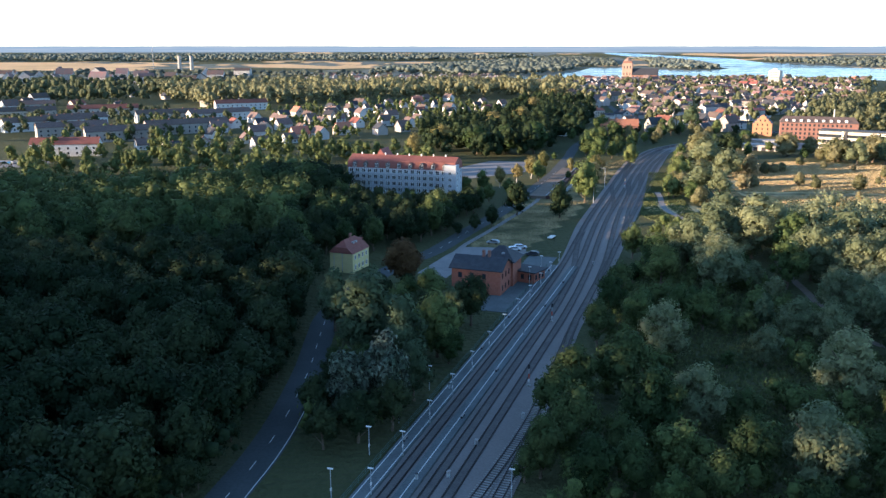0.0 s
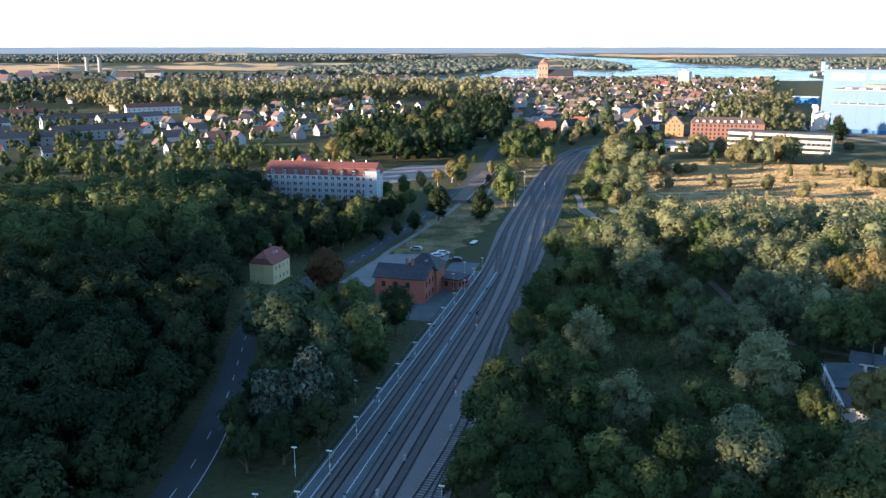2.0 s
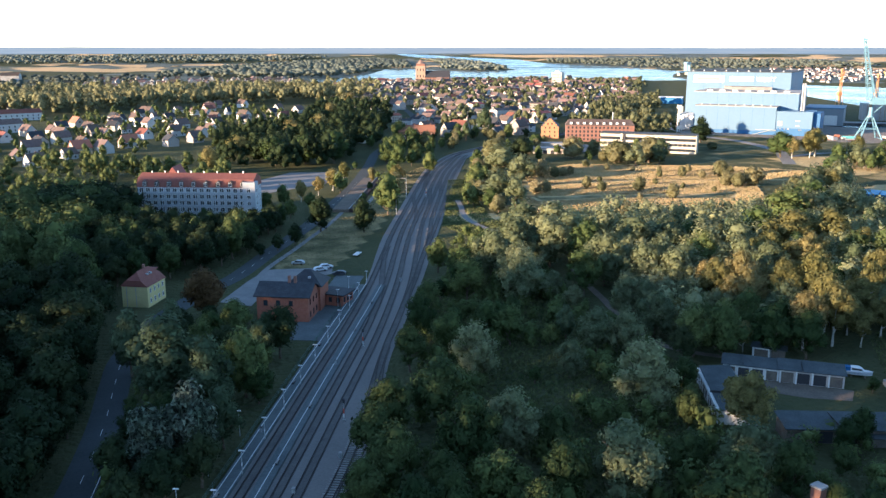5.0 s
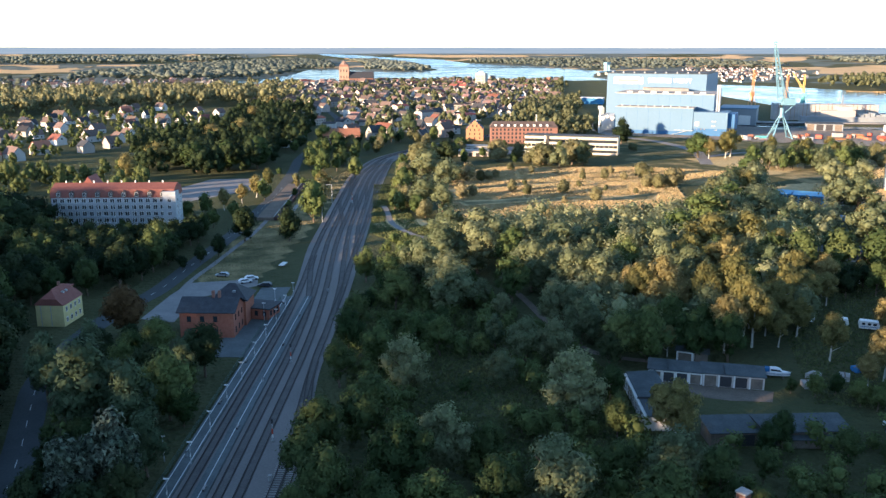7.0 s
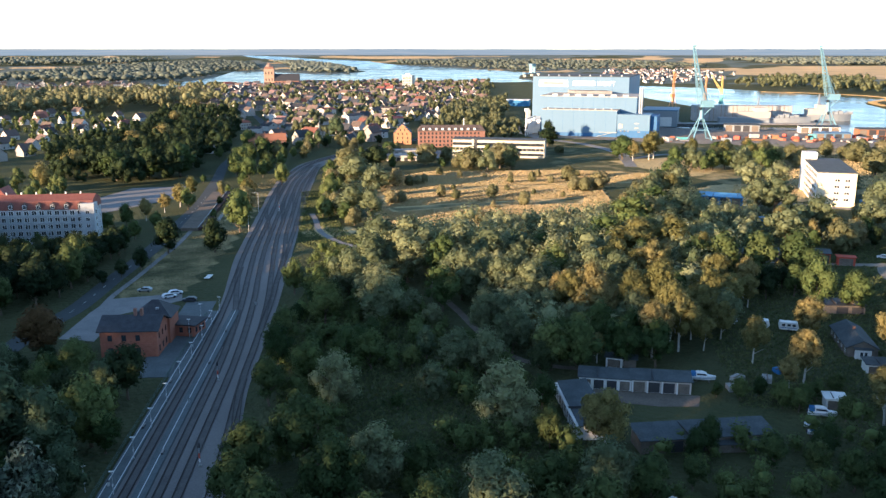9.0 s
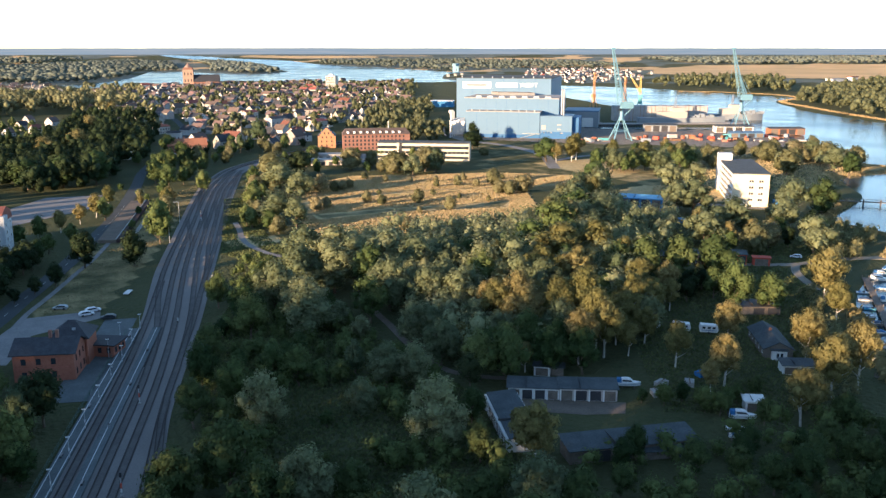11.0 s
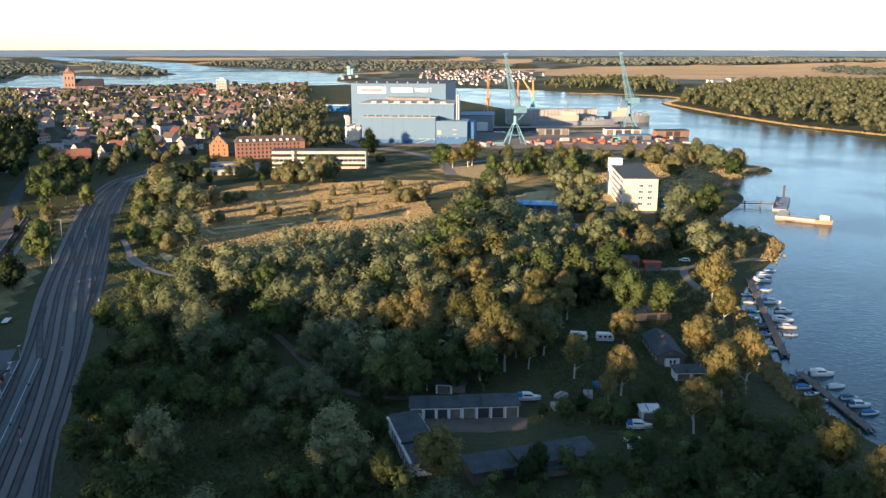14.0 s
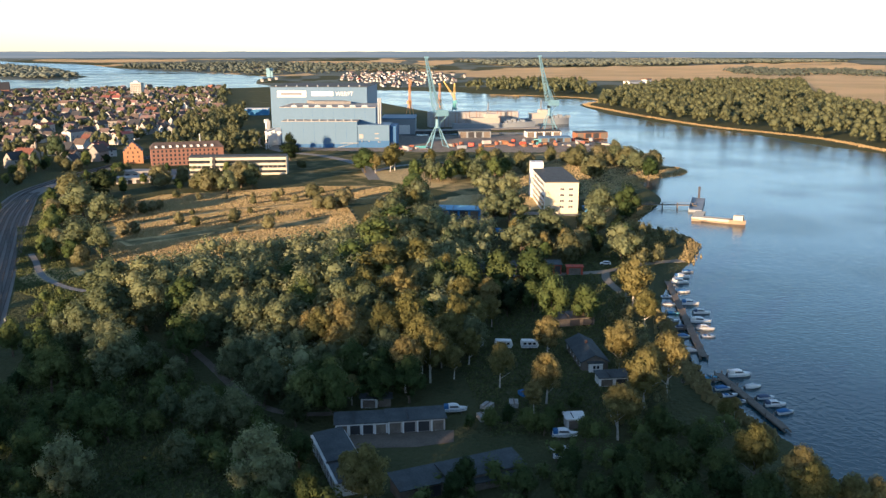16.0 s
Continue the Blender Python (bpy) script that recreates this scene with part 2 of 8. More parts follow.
def thing(name, label, category, m, group="", kind=""):
    ob = new(name)
    ob.matrix_basis = m
    return tagged(ob, label, category, group, kind)


def box(bm, x0, x1, y0, y1, z0, z1):
    v = [bm.verts.new(c) for c in ((x0, y0, z0), (x1, y0, z0), (x1, y1, z0), (x0, y1, z0), (x0, y0, z1), (x1, y0, z1), (x1, y1, z1), (x0, y1, z1))]
    for f in ((3, 2, 1, 0), (4, 5, 6, 7), (0, 1, 5, 4), (1, 2, 6, 5), (2, 3, 7, 6), (3, 0, 4, 7)):
        bm.faces.new([v[i] for i in f])
    return bm


def boxed(*boxes):
    bm = bmesh.new()
    for b in boxes:
        box(bm, *b)
    return bm


def prism(bm, outline, y0, y1):
    """An outline in x, z pushed from y0 to y1."""
    a = [bm.verts.new((x, y0, z)) for x, z in outline]
    b = [bm.verts.new((x, y1, z)) for x, z in outline]
    n = len(outline)
    bm.faces.new(a)
    bm.faces.new(b[::-1])
    for i in range(n):
        bm.faces.new((a[i], b[i], b[(i + 1) % n], a[(i + 1) % n]))
    bmesh.ops.recalc_face_normals(bm, faces=bm.faces)
    return bm


def rod(bm, p, q, r0, r1=None, sides=6):
    """A tapered bar from p to q."""
    r1 = r0 if r1 is None else r1
    p, q = Vector(p), Vector(q)
    d = (q - p).normalized()
    u = d.orthogonal().normalized()
    w = d.cross(u)
    rings = []
    for c, r in ((p, r0), (q, r1)):
        rings.append([bm.verts.new(c + u * math.cos(2 * math.pi * i / sides) * r + w * math.sin(2 * math.pi * i / sides) * r) for i in range(sides)])
    for i in range(sides):
        j = (i + 1) % sides
        bm.faces.new((rings[0][i], rings[0][j], rings[1][j], rings[1][i]))
    bm.faces.new(rings[0][::-1])
    bm.faces.new(rings[1])
    return bm


def smooth_line(points, step=4.0):
    """Even steps along a Catmull-Rom curve through the points."""
    p = [Vector((*q, 0)[:3]) for q in points]
    p = [2 * p[0] - p[1]] + p + [2 * p[-1] - p[-2]]
    out = []
    for i in range(1, len(p) - 2):
        n = max(2, int((p[i + 1] - p[i]).length / step))
        for k in range(n):
            t = k / n
            out.append(0.5 * (2 * p[i] + (p[i + 1] - p[i - 1]) * t + (2 * p[i - 1] - 5 * p[i] + 4 * p[i + 1] - p[i + 2]) * t * t
                              + (3 * p[i] - p[i - 1] - 3 * p[i + 1] + p[i + 2]) * t ** 3))
    out.append(p[-2])
    return out


def offset_line(line, d):
    """The line moved d metres to its right."""
    out = []
    for i, p in enumerate(line):
        t = (line[min(i + 1, len(line) - 1)] - line[max(i - 1, 0)]).normalized()
        out.append(p + Vector((t.y, -t.x, 0)) * d)
    return out


def ribbon(bm, line, d0, d1, z0, z1):
    """A strip between two offsets of a line, with sides, from z0 up to z1."""
    l, r = offset_line(line, d0), offset_line(line, d1)
    rows = [[bm.verts.new((a.x, a.y, z0)), bm.verts.new((a.x, a.y, z1)), bm.verts.new((b.x, b.y, z1)), bm.verts.new((b.x, b.y, z0))] for a, b in zip(l, r)]
    for a, b in zip(rows, rows[1:]):
        for i in range(3):
            bm.faces.new((a[i], b[i], b[i + 1], a[i + 1]))
    bm.faces.new(rows[0])
    bm.faces.new(rows[-1][::-1])
    return bm


def slab(bm, outline, z0, z1):
    a = [bm.verts.new((x, y, z0)) for x, y in outline]
    b = [bm.verts.new((x, y, z1)) for x, y in outline]
    n = len(a)
    bm.faces.new(a[::-1])
    bm.faces.new(b)
    for i in range(n):
        bm.faces.new((a[i], a[(i + 1) % n], b[(i + 1) % n], b[i]))
    bmesh.ops.recalc_face_normals(bm, faces=bm.faces)
    return bm


def structure(name, bm, mat, label, category):
    return tagged(part(name, bm, mat), label, category, kind="structure")


def along(a, b, z=0.0):
    """A pose at a with x towards b."""
    return Matrix.Translation((a[0], a[1], z)) @ Matrix.Rotation(math.atan2(b[1] - a[1], b[0] - a[0]), 4, "Z")


# ---- ground and river ----
NEAR_SHORE = [(200, -420), (150, -100), (140, 30), (163, 77), (177, 94), (180, 109), (189, 126), (217, 154), (233, 170), (262, 189), (311, 210), (330, 221), (343, 236),
              (344, 253), (344, 267), (360, 275), (415, 301), (443, 330), (467, 354), (515, 355), (539, 372), (543, 403), (611, 483), (650, 575), (655, 615), (545, 690),
              (560, 712), (690, 640), (720, 730), (760, 900), (860, 1200), (950, 1500), (1000, 1700)]
TOWN_SHORE = [(1010, 1800), (925, 1811), (785, 1855), (735, 1770), (644, 1950), (560, 2150), (416, 1948), (313, 2120), (249, 1820), (174, 1910), (165, 2010), (269, 2155),
              (388, 2485), (529, 3037), (600, 3000), (645, 2835), (706, 2635), (813, 2627), (945, 2850), (1050, 3450), (1171, 4052), (1270, 4983), (1317, 5774), (1500, 7500),
              (1690, 8900), (1950, 10500)]
BAY_SHORE = [(2060, 10500), (2012, 8815), (1800, 7000), (1760, 5290), (1490, 4100), (1455, 3400), (1430, 2890), (1385, 2510), (1200, 2230), (1070, 1990), (1045, 1850), (1062, 1650)]
FAR_SHORE = [(1085, 1531), (1133, 1456), (1164, 1365), (1170, 1269), (1157, 1118), (1149, 1029), (1160, 968), (1048, 909), (990, 838), (924, 748), (881, 661), (841, 562),
             (835, 522), (817, 479), (784, 419), (767, 383), (755, 340), (730, 250), (715, 150), (700, 0), (720, -420)]
SHORE = np.array([(p.x, p.y) for p in smooth_line(NEAR_SHORE, 6)] + TOWN_SHORE + BAY_SHORE + [(p.x, p.y) for p in smooth_line(FAR_SHORE, 25)])
EDGE, RIM, FARTHEST, LEVEL = 3400.0, 4940.0, 40000.0, 74.0


def far_map(x, y):
    """Draws the plain beyond EDGE together, so that the horizon's land lies within RIM and climbs gently: place, lift and shrinking."""
    x, y = np.asarray(x, float), np.asarray(y, float)
    r = np.maximum(np.hypot(x, y), 1.0)
    near = EDGE + (RIM - EDGE) * (1 - EDGE / r) / (1 - EDGE / FARTHEST)
    k = np.where(r > EDGE, near / r, 1.0)
    return x * k, y * k, LEVEL * (1 - k), k


def lattice_noise(u, v, seed):
    """Smooth noise from 0 to 1 on a square lattice."""
    g = np.random.default_rng(seed).random((64, 64))
    i, j = np.floor(u).astype(int), np.floor(v).astype(int)
    a, b = u - i, v - j
    a, b = a * a * (3 - 2 * a), b * b * (3 - 2 * b)
    at = lambda p, q: g[p % 64, q % 64]
    return (at(i, j) * (1 - a) + at(i + 1, j) * a) * (1 - b) + (at(i, j + 1) * (1 - a) + at(i + 1, j + 1) * a) * b


def inside(poly, x, y):
    poly = np.asarray(poly, float)
    hit = np.zeros(np.shape(x), bool)
    for (x0, y0), (x1, y1) in zip(poly, np.roll(poly, -1, axis=0)):
        cross = (y0 > y) != (y1 > y)
        with np.errstate(divide="ignore", invalid="ignore"):
            hit ^= cross & (x < (x1 - x0) * (y - y0) / (y1 - y0) + x0)
    return hit


def away(poly, x, y):
    """Metres to the outline of a closed polygon."""
    best = np.full(np.shape(x), 1e9)
    for (x0, y0), (x1, y1) in zip(poly, np.roll(poly, -1, axis=0)):
        dx, dy = x1 - x0, y1 - y0
        t = np.clip(((x - x0) * dx + (y - y0) * dy) / max(dx * dx + dy * dy, 1e-9), 0, 1)
        best = np.minimum(best, np.hypot(x - x0 - t * dx, y - y0 - t * dy))
    return best


def ridge(x, y):
    """Unseen wooded hill beside the valley, west of the railway, shaped to shade it."""
    top = np.interp(y, [-420, 40, 75, 120, 180, 235, 256, 273, 284, 310, 328, 345, 400], [68, 68, 64, 57, 47, 34, 25, 28, 46, 46, 22, 7, 0])
    return top * np.exp(-0.5 * (np.minimum(x + 330, 0) / 160.0) ** 2 - 0.5 * (np.maximum(x + 330, 0) / 75.0) ** 2)


def smoothstep(a, b, v):
    t = np.clip((v - a) / (b - a), 0, 1)
    return t * t * (3 - 2 * t)


def ground_height(x, y):
    x, y = np.asarray(x, float), np.asarray(y, float)
    wet = inside(SHORE, x, y)
    d = np.where(wet, -1, 1) * away(SHORE, x, y)
    z = np.clip(-0.8 + d * 0.2, -2.5, 0.0)
    return np.where(d > 0, z + ridge(x, y), z)


MEADOW = [(120, 350), (141, 419), (150, 470), (203, 500), (290, 470), (335, 430), (300, 395), (268, 405), (240, 350), (195, 325), (150, 335)]
SHIPYARD = [(440, 590), (560, 480), (610, 480), (660, 600), (540, 680), (600, 760), (480, 800), (380, 760), (375, 660)]
CROPS = [
    [(1819, 2061), (2312, 2567), (3025, 2953), (3930, 2756), (4824, 2972), (5146, 2174), (2400, 1010), (1237, 523), (1301, 623), (1683, 862), (2081, 1080), (2077, 1280), (1986, 1412), (1842, 1647), (1857, 1886)],
    [(3471, 4417), (4576, 5416), (3851, 4414), (2951, 3588)],
    [(3753, 5650), (3763, 5221), (3051, 4207), (3028, 4499)],
    [(-1961, 3912), (-1880, 4063), (-1478, 3770), (-979, 2926), (-826, 2567), (-993, 2447), (-1220, 2633), (-1202, 2392), (-2000, 3300)],
    [(-743, 3400), (-653, 3637), (-269, 3008), (-319, 2769), (-638, 3009)],
    [(-507, 4058), (-363, 4058), (-304, 3400), (-405, 3514)],
    [(2629, 9550), (3578, 8007), (2862, 6408), (2151, 6208), (2075, 7542)],
    [(3529, 6013), (4107, 5790), (3250, 4466), (2541, 4268)],
    [(4520, 5631), (5104, 5858), (3730, 4281), (3386, 4168)],
    [(1998, 2240), (2478, 2460), (2449, 2216), (1886, 1706), (1794, 1839)],
]


def spaced(stops):
    out = []
    for (a, b, n) in stops:
        out += list(np.linspace(a, b, n, endpoint=False))
    return np.array(out + [stops[-1][1]])


GX = spaced([(-5600, -1500, 30), (-1500, -400, 36), (-400, -60, 44), (-60, 560, 130), (560, 1250, 50), (1250, 2200, 40), (2200, 5600, 50)])
GX = np.concatenate([-np.geomspace(26000, 5700, 42), GX, np.geomspace(5700, 38000, 52)])
GY = spaced([(-900, 40, 40), (40, 700, 140), (700, 1300, 40), (1300, 2200, 44), (2200, 3100, 38)])
GY = np.concatenate([GY, np.geomspace(3125, 38000, 150)])


def build_ground():
    x, y = np.meshgrid(GX, GY)
    z = ground_height(x, y)
    ny, nx = x.shape
    mx, my, lift, _ = far_map(x, y)
    co = np.stack([mx, my, z + lift], -1).reshape(-1, 3)
    i = np.arange(ny * nx).reshape(ny, nx)
    quads = np.stack([i[:-1, :-1], i[:-1, 1:], i[1:, 1:], i[1:, :-1]], -1).reshape(-1, 4)
    me = bpy.data.meshes.new("ground")
    me.from_pydata(co.tolist(), [], quads.tolist())
    me.polygons.foreach_set("use_smooth", np.ones(len(quads), bool))
    fields = {"dry": np.zeros(x.shape), "soil": np.zeros(x.shape), "crop": np.zeros(x.shape), "wood": np.zeros(x.shape)}
    fields["dry"] += np.where(inside(MEADOW, x, y), 1.0, 0.0)
    # greener grass strips that also stand in for tree shadows across the meadow
    for strip in ([(137, 394), (176, 391), (242, 380), (231, 364), (172, 381), (137, 379)], [(151, 476), (158, 460), (140, 393), (127, 387), (128, 416)], [(150, 425), (215, 428), (300, 408), (300, 414), (215, 434), (152, 432)]):
        fields["dry"] -= np.where(inside(strip, x, y), 0.55, 0)
    fields["dry"] += np.where((x > 340) & (x < 620) & (y > 330) & (y < 500), 0.45, 0)
    fields["dry"] += np.where(inside([(300, 440), (350, 420), (440, 470), (480, 560), (400, 650), (330, 600), (285, 520)], x, y), 0.36, 0)
    fields["dry"] += np.where((np.hypot(x - 330, y - 355) < 30) | (np.hypot(x - 98, y - 350) < 12), 0.8, 0)
    fields["dry"] += np.where(inside([(6, 275), (30, 276), (62, 355), (100, 470), (80, 470), (27, 342)], x, y), 0.44, 0)
    fields["soil"] += np.where(inside(SHIPYARD, x, y), 1.0, 0) + np.where((x > 10) & (x < 160) & (y > 700) & (y < 1500), 0.25, 0)
    for c in CROPS:
        fields["crop"] += np.where(inside(c, x, y), 1.0, 0)
    far = np.hypot(x, y)
    depth, bearing = 113000 / far, np.arctan2(x, y) * 1515
    stripes = lattice_noise(bearing / 70, depth / 3.2, 5) * 0.65 + lattice_noise(bearing / 23, depth / 1.7, 6) * 0.35
    groves = lattice_noise(bearing / 110, depth / 4.0, 7) * 0.6 + lattice_noise(bearing / 30, depth / 2.2, 8) * 0.4
    fields["crop"] += np.where((far > 2900) & (stripes > 0.66), (stripes - 0.52) * 4, 0)
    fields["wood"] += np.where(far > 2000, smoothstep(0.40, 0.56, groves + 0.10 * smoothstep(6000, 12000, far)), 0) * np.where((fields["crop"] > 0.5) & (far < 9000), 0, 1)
    fields["dry"] += np.where(far > 1400, 0.25 + 0.35 * (stripes - 0.5), 0)
    fields["crop"] = np.where(far > 15000, 0, fields["crop"])
    for key, v in fields.items():
        me.attributes.new(key, "FLOAT", "POINT").data.foreach_set("value", np.clip(v, 0, 1).ravel())
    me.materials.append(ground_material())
    return tagged(new("ground", me), "grassy river lowland with dry meadow, fields and wooded rise", "ground", kind="structure")


build_ground()
river = structure("water", slab(bmesh.new(), [(90, -900), (5200, -900), (5200, 4950), (90, 4950)], -3.0, -0.8), water_material(),
                  "calm blue river widening into a bay", "river")

def bay():
    """The far reaches of the bay, drawn together with the plain."""
    r, a = np.meshgrid(np.geomspace(3300, 11500, 60), np.radians(np.linspace(2, 40, 90)))
    x, y, lift, _ = far_map(r * np.sin(a), r * np.cos(a))
    n, m = r.shape
    i = np.arange(n * m).reshape(n, m)
    me = bpy.data.meshes.new("water")
    me.from_pydata(np.stack([x, y, lift - 0.8], -1).reshape(-1, 3).tolist(), [], np.stack([i[:-1, :-1], i[1:, :-1], i[1:, 1:], i[:-1, 1:]], -1).reshape(-1, 4).tolist())
    me.materials.append(river.data.materials[0])
    return tagged(new("water", me), "pale far reach of the bay under the sky", "river", kind="structure")


bay()


def backdrop():
    """The last flat woods and fields and low ridges on the horizon."""
    bm = bmesh.new()
    rows = []
    for i in range(361):
        a = radians(-75 + i * 0.5)
        top = 73.2 + 0.9 * math.sin(i * 0.11) + 0.5 * math.sin(i * 0.43 + 1) + 0.35 * math.sin(i * 1.3)
        row = []
        for true in (10300, 12500, 16000, 23000, 34000):
            x, y, lift, _ = far_map(true * math.sin(a), true * math.cos(a))
            row.append(bm.verts.new((x, y, lift + (1.2 if true > 10300 else -1.0))))
        rows.append(row + [bm.verts.new((math.sin(a) * r, math.cos(a) * r, z)) for r, z in ((4948, top), (4975, top - 4))])
    for p, q in zip(rows, rows[1:]):
        for i in range(6):
            bm.faces.new((p[i], q[i], q[i + 1], p[i + 1]))
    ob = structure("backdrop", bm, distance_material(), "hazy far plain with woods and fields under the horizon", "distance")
    for f in ob.data.polygons:
        f.use_smooth = True


backdrop()

# ---- road, yard and paths ----
ROAD = smooth_line([(-36, 90), (-32, 113.7), (-29.3, 128.5), (-27.8, 144), (-27.1, 167), (-27.7, 188.6), (-27.5, 206), (-22, 232), (-12, 256), (-1.7, 274), (9.4, 303),
                    (19, 327), (30, 357), (45, 402), (60, 450), (78, 520), (92, 580), (112, 640), (150, 745), (178, 860), (199, 1040), (211, 1310)])
road = structure("road", ribbon(bmesh.new(), ROAD, -3.2, 3.2, -0.3, 0.06), ASPHALT, "dark asphalt road with dashed centre line", "road")
edge = structure("road_edge_line", ribbon(bmesh.new(), ROAD[:14], 2.75, 2.9, 0.0, 0.068), WHITE_LINE, "white painted line along the road edge", "road marking")
_dash = bmesh.new()
ribbon(_dash, [Vector((0, 0, 0)), Vector((0, 3, 0))], -0.07, 0.07, 0.0, 0.068)
_me = bpy.data.meshes.new("road_dash")
_dash.to_mesh(_me)
_dash.free()
_me.materials.append(WHITE_LINE)
for k in range(0, 90, 2):
    a, b = ROAD[k], ROAD[k + 1]
    piece("road_dash", _me, road, Matrix.Translation(a) @ Matrix.Rotation(math.atan2(b.y - a.y, b.x - a.x) - math.pi / 2, 4, "Z"))
structure("footpath", ribbon(bmesh.new(), smooth_line([(4, 268), (9, 284), (17, 303), (27, 328), (38, 356), (52, 400)]), -0.9, 0.9, -0.2, 0.10), PAVING,
          "light paved footpath beside the road", "path")
structure("station_yard", slab(bmesh.new(), [(-6.5, 246), (2.0, 240), (9, 262), (28, 270), (29, 278), (8, 280), (2, 268)], -0.3, 0.08), PAVING, "pale paved station forecourt", "yard")
structure("car_park", slab(bmesh.new(), [(9, 430), (46, 459), (58, 500), (30, 505), (6, 470)], -0.3, 0.05), PAVING, "empty grey paved lot", "car park")
structure("gravel_path", ribbon(bmesh.new(), smooth_line([(101, 392), (98.5, 376), (94.6, 357), (94, 341), (97, 324), (106, 308)]), -1.2, 1.2, -0.2, 0.06), PAVING,
          "pale gravel path curving beside the railway", "path")
structure("woodland_track", ribbon(bmesh.new(), smooth_line([(106, 262), (102.7, 243), (100.6, 224), (98, 205), (97.3, 189), (101, 179), (110, 172)]), -1.1, 1.1, -0.2, 0.05), SOIL_TRACK,
          "narrow brown track through the trees", "path")
SAND = material("sandy_track", (0.19, 0.17, 0.135), (0.26, 0.235, 0.19), 0.2, 0.95, fine=9)
structure("marina_road", ribbon(bmesh.new(), smooth_line([(225, 240), (245, 226), (262, 217), (285, 214), (300, 208)]), -2.0, 2.0, -0.2, 0.10), SAND, "pale access road near the boats", "path")
structure("marina_lane", ribbon(bmesh.new(), smooth_line([(262, 217), (252, 208), (240, 190)]), -1.5, 1.5, -0.2, 0.09), SAND, "pale access lane", "path")
structure("yard_road", ribbon(bmesh.new(), smooth_line([(262, 318), (290, 322), (318, 328), (345, 300)]), -4.0, 4.0, -0.2, 0.05), PAVING, "concrete yard road by the blue shed", "path")
structure("office_car_park", slab(bmesh.new(), [(196, 592), (245, 552), (268, 590), (222, 640)], -0.3, 0.05), PAVING, "grey car park before the offices", "car park")
structure("park_road", ribbon(bmesh.new(), smooth_line([(335, 470), (352, 500), (372, 540), (380, 600), (372, 660), (398, 760)]), -4, 4, -0.3, 0.06), PAVING, "pale road to the shipyard gate", "road")
structure("park_road_east", ribbon(bmesh.new(), smooth_line([(352, 500), (395, 515), (440, 500), (480, 470)]), -2.5, 2.5, -0.3, 0.05), PAVING, "pale road through the lawns", "road")

# ---- railway ----
LINE = smooth_line([(-21, 91), (-13.4, 114), (-1.6, 149), (11.2, 187), (34.0, 254), (46.0, 292), (54.6, 320), (67.2, 361), (84.4, 417), (94.5, 450), (108.6, 493), (119.5, 520), (138.5, 560), (161, 590), (205, 635), (262, 683), (330, 738)], 3.0)
PLAT = [p for p in LINE if p.y < 257]
plat_a = structure("platform_house_side", ribbon(bmesh.new(), PLAT, 0.0, 2.7, -0.3, 0.55), PLATFORM, "long grey concrete railway platform", "platform")
structure("station_apron", ribbon(bmesh.new(), [p for p in LINE if 206 < p.y < 268], -9.0, -0.05, -0.3, 0.09), PLATFORM, "grey paved area between station and platform", "pavement")
plat_b = structure("platform_middle", ribbon(bmesh.new(), PLAT, 6.0, 8.4, -0.3, 0.55), PLATFORM, "narrow grey middle platform", "platform")
for host, d in ((plat_a, 0.5), (plat_a, 2.35), (plat_b, 7.2)):
    part("edge_line", ribbon(bmesh.new(), PLAT, d - 0.09, d + 0.09, 0.5, 0.556), WHITE_LINE, host, "pale tactile line")


def track_line(pairs):
    """A track as (metres along, offset) pairs, eased between them."""
    out = []
    s = 0.0
    for i, p in enumerate(LINE):
        if i:
            s += (p - LINE[i - 1]).length
        if not pairs[0][0] <= s <= pairs[-1][0]:
            continue
        for (s0, d0), (s1, d1) in zip(pairs, pairs[1:]):
            if s0 <= s <= s1:
                t = (s - s0) / max(s1 - s0, 1e-6)
                d = d0 + (d1 - d0) * t * t * (3 - 2 * t)
                break
        a, b = LINE[max(i - 1, 0)], LINE[min(i + 1, len(LINE) - 1)]
        t = (b - a).normalized()
        out.append(p + Vector((t.y, -t.x, 0)) * d)
    return out


def swept(left, right, z0, z1):
    """A bed between two lines of equal length."""
    bm = bmesh.new()
    rows = [[bm.verts.new((p.x, p.y, z)) for p, z in ((a, z0), (a, z1), (b, z1), (b, z0))] for a, b in zip(left, right)]
    for p, q in zip(rows, rows[1:]):
        for i in range(4):
            bm.faces.new((p[i], p[(i + 1) % 4], q[(i + 1) % 4], q[i]))
    bm.faces.new(rows[0][::-1])
    bm.faces.new(rows[-1])
    bmesh.ops.recalc_face_normals(bm, faces=bm.faces)
    return bm


structure("rail_bed", swept(track_line([(0, 2.0), (160, 2.0), (250, -1.8), (760, -1.8)]), track_line([(0, 23.0), (60, 22.5), (120, 19.0), (200, 18.8), (420, 19.6), (500, 14.5), (580, 7.5), (760, 6.5)]), -0.3, 0.10),
          BALLAST, "pale grey-brown gravel railway bed", "rail bed")
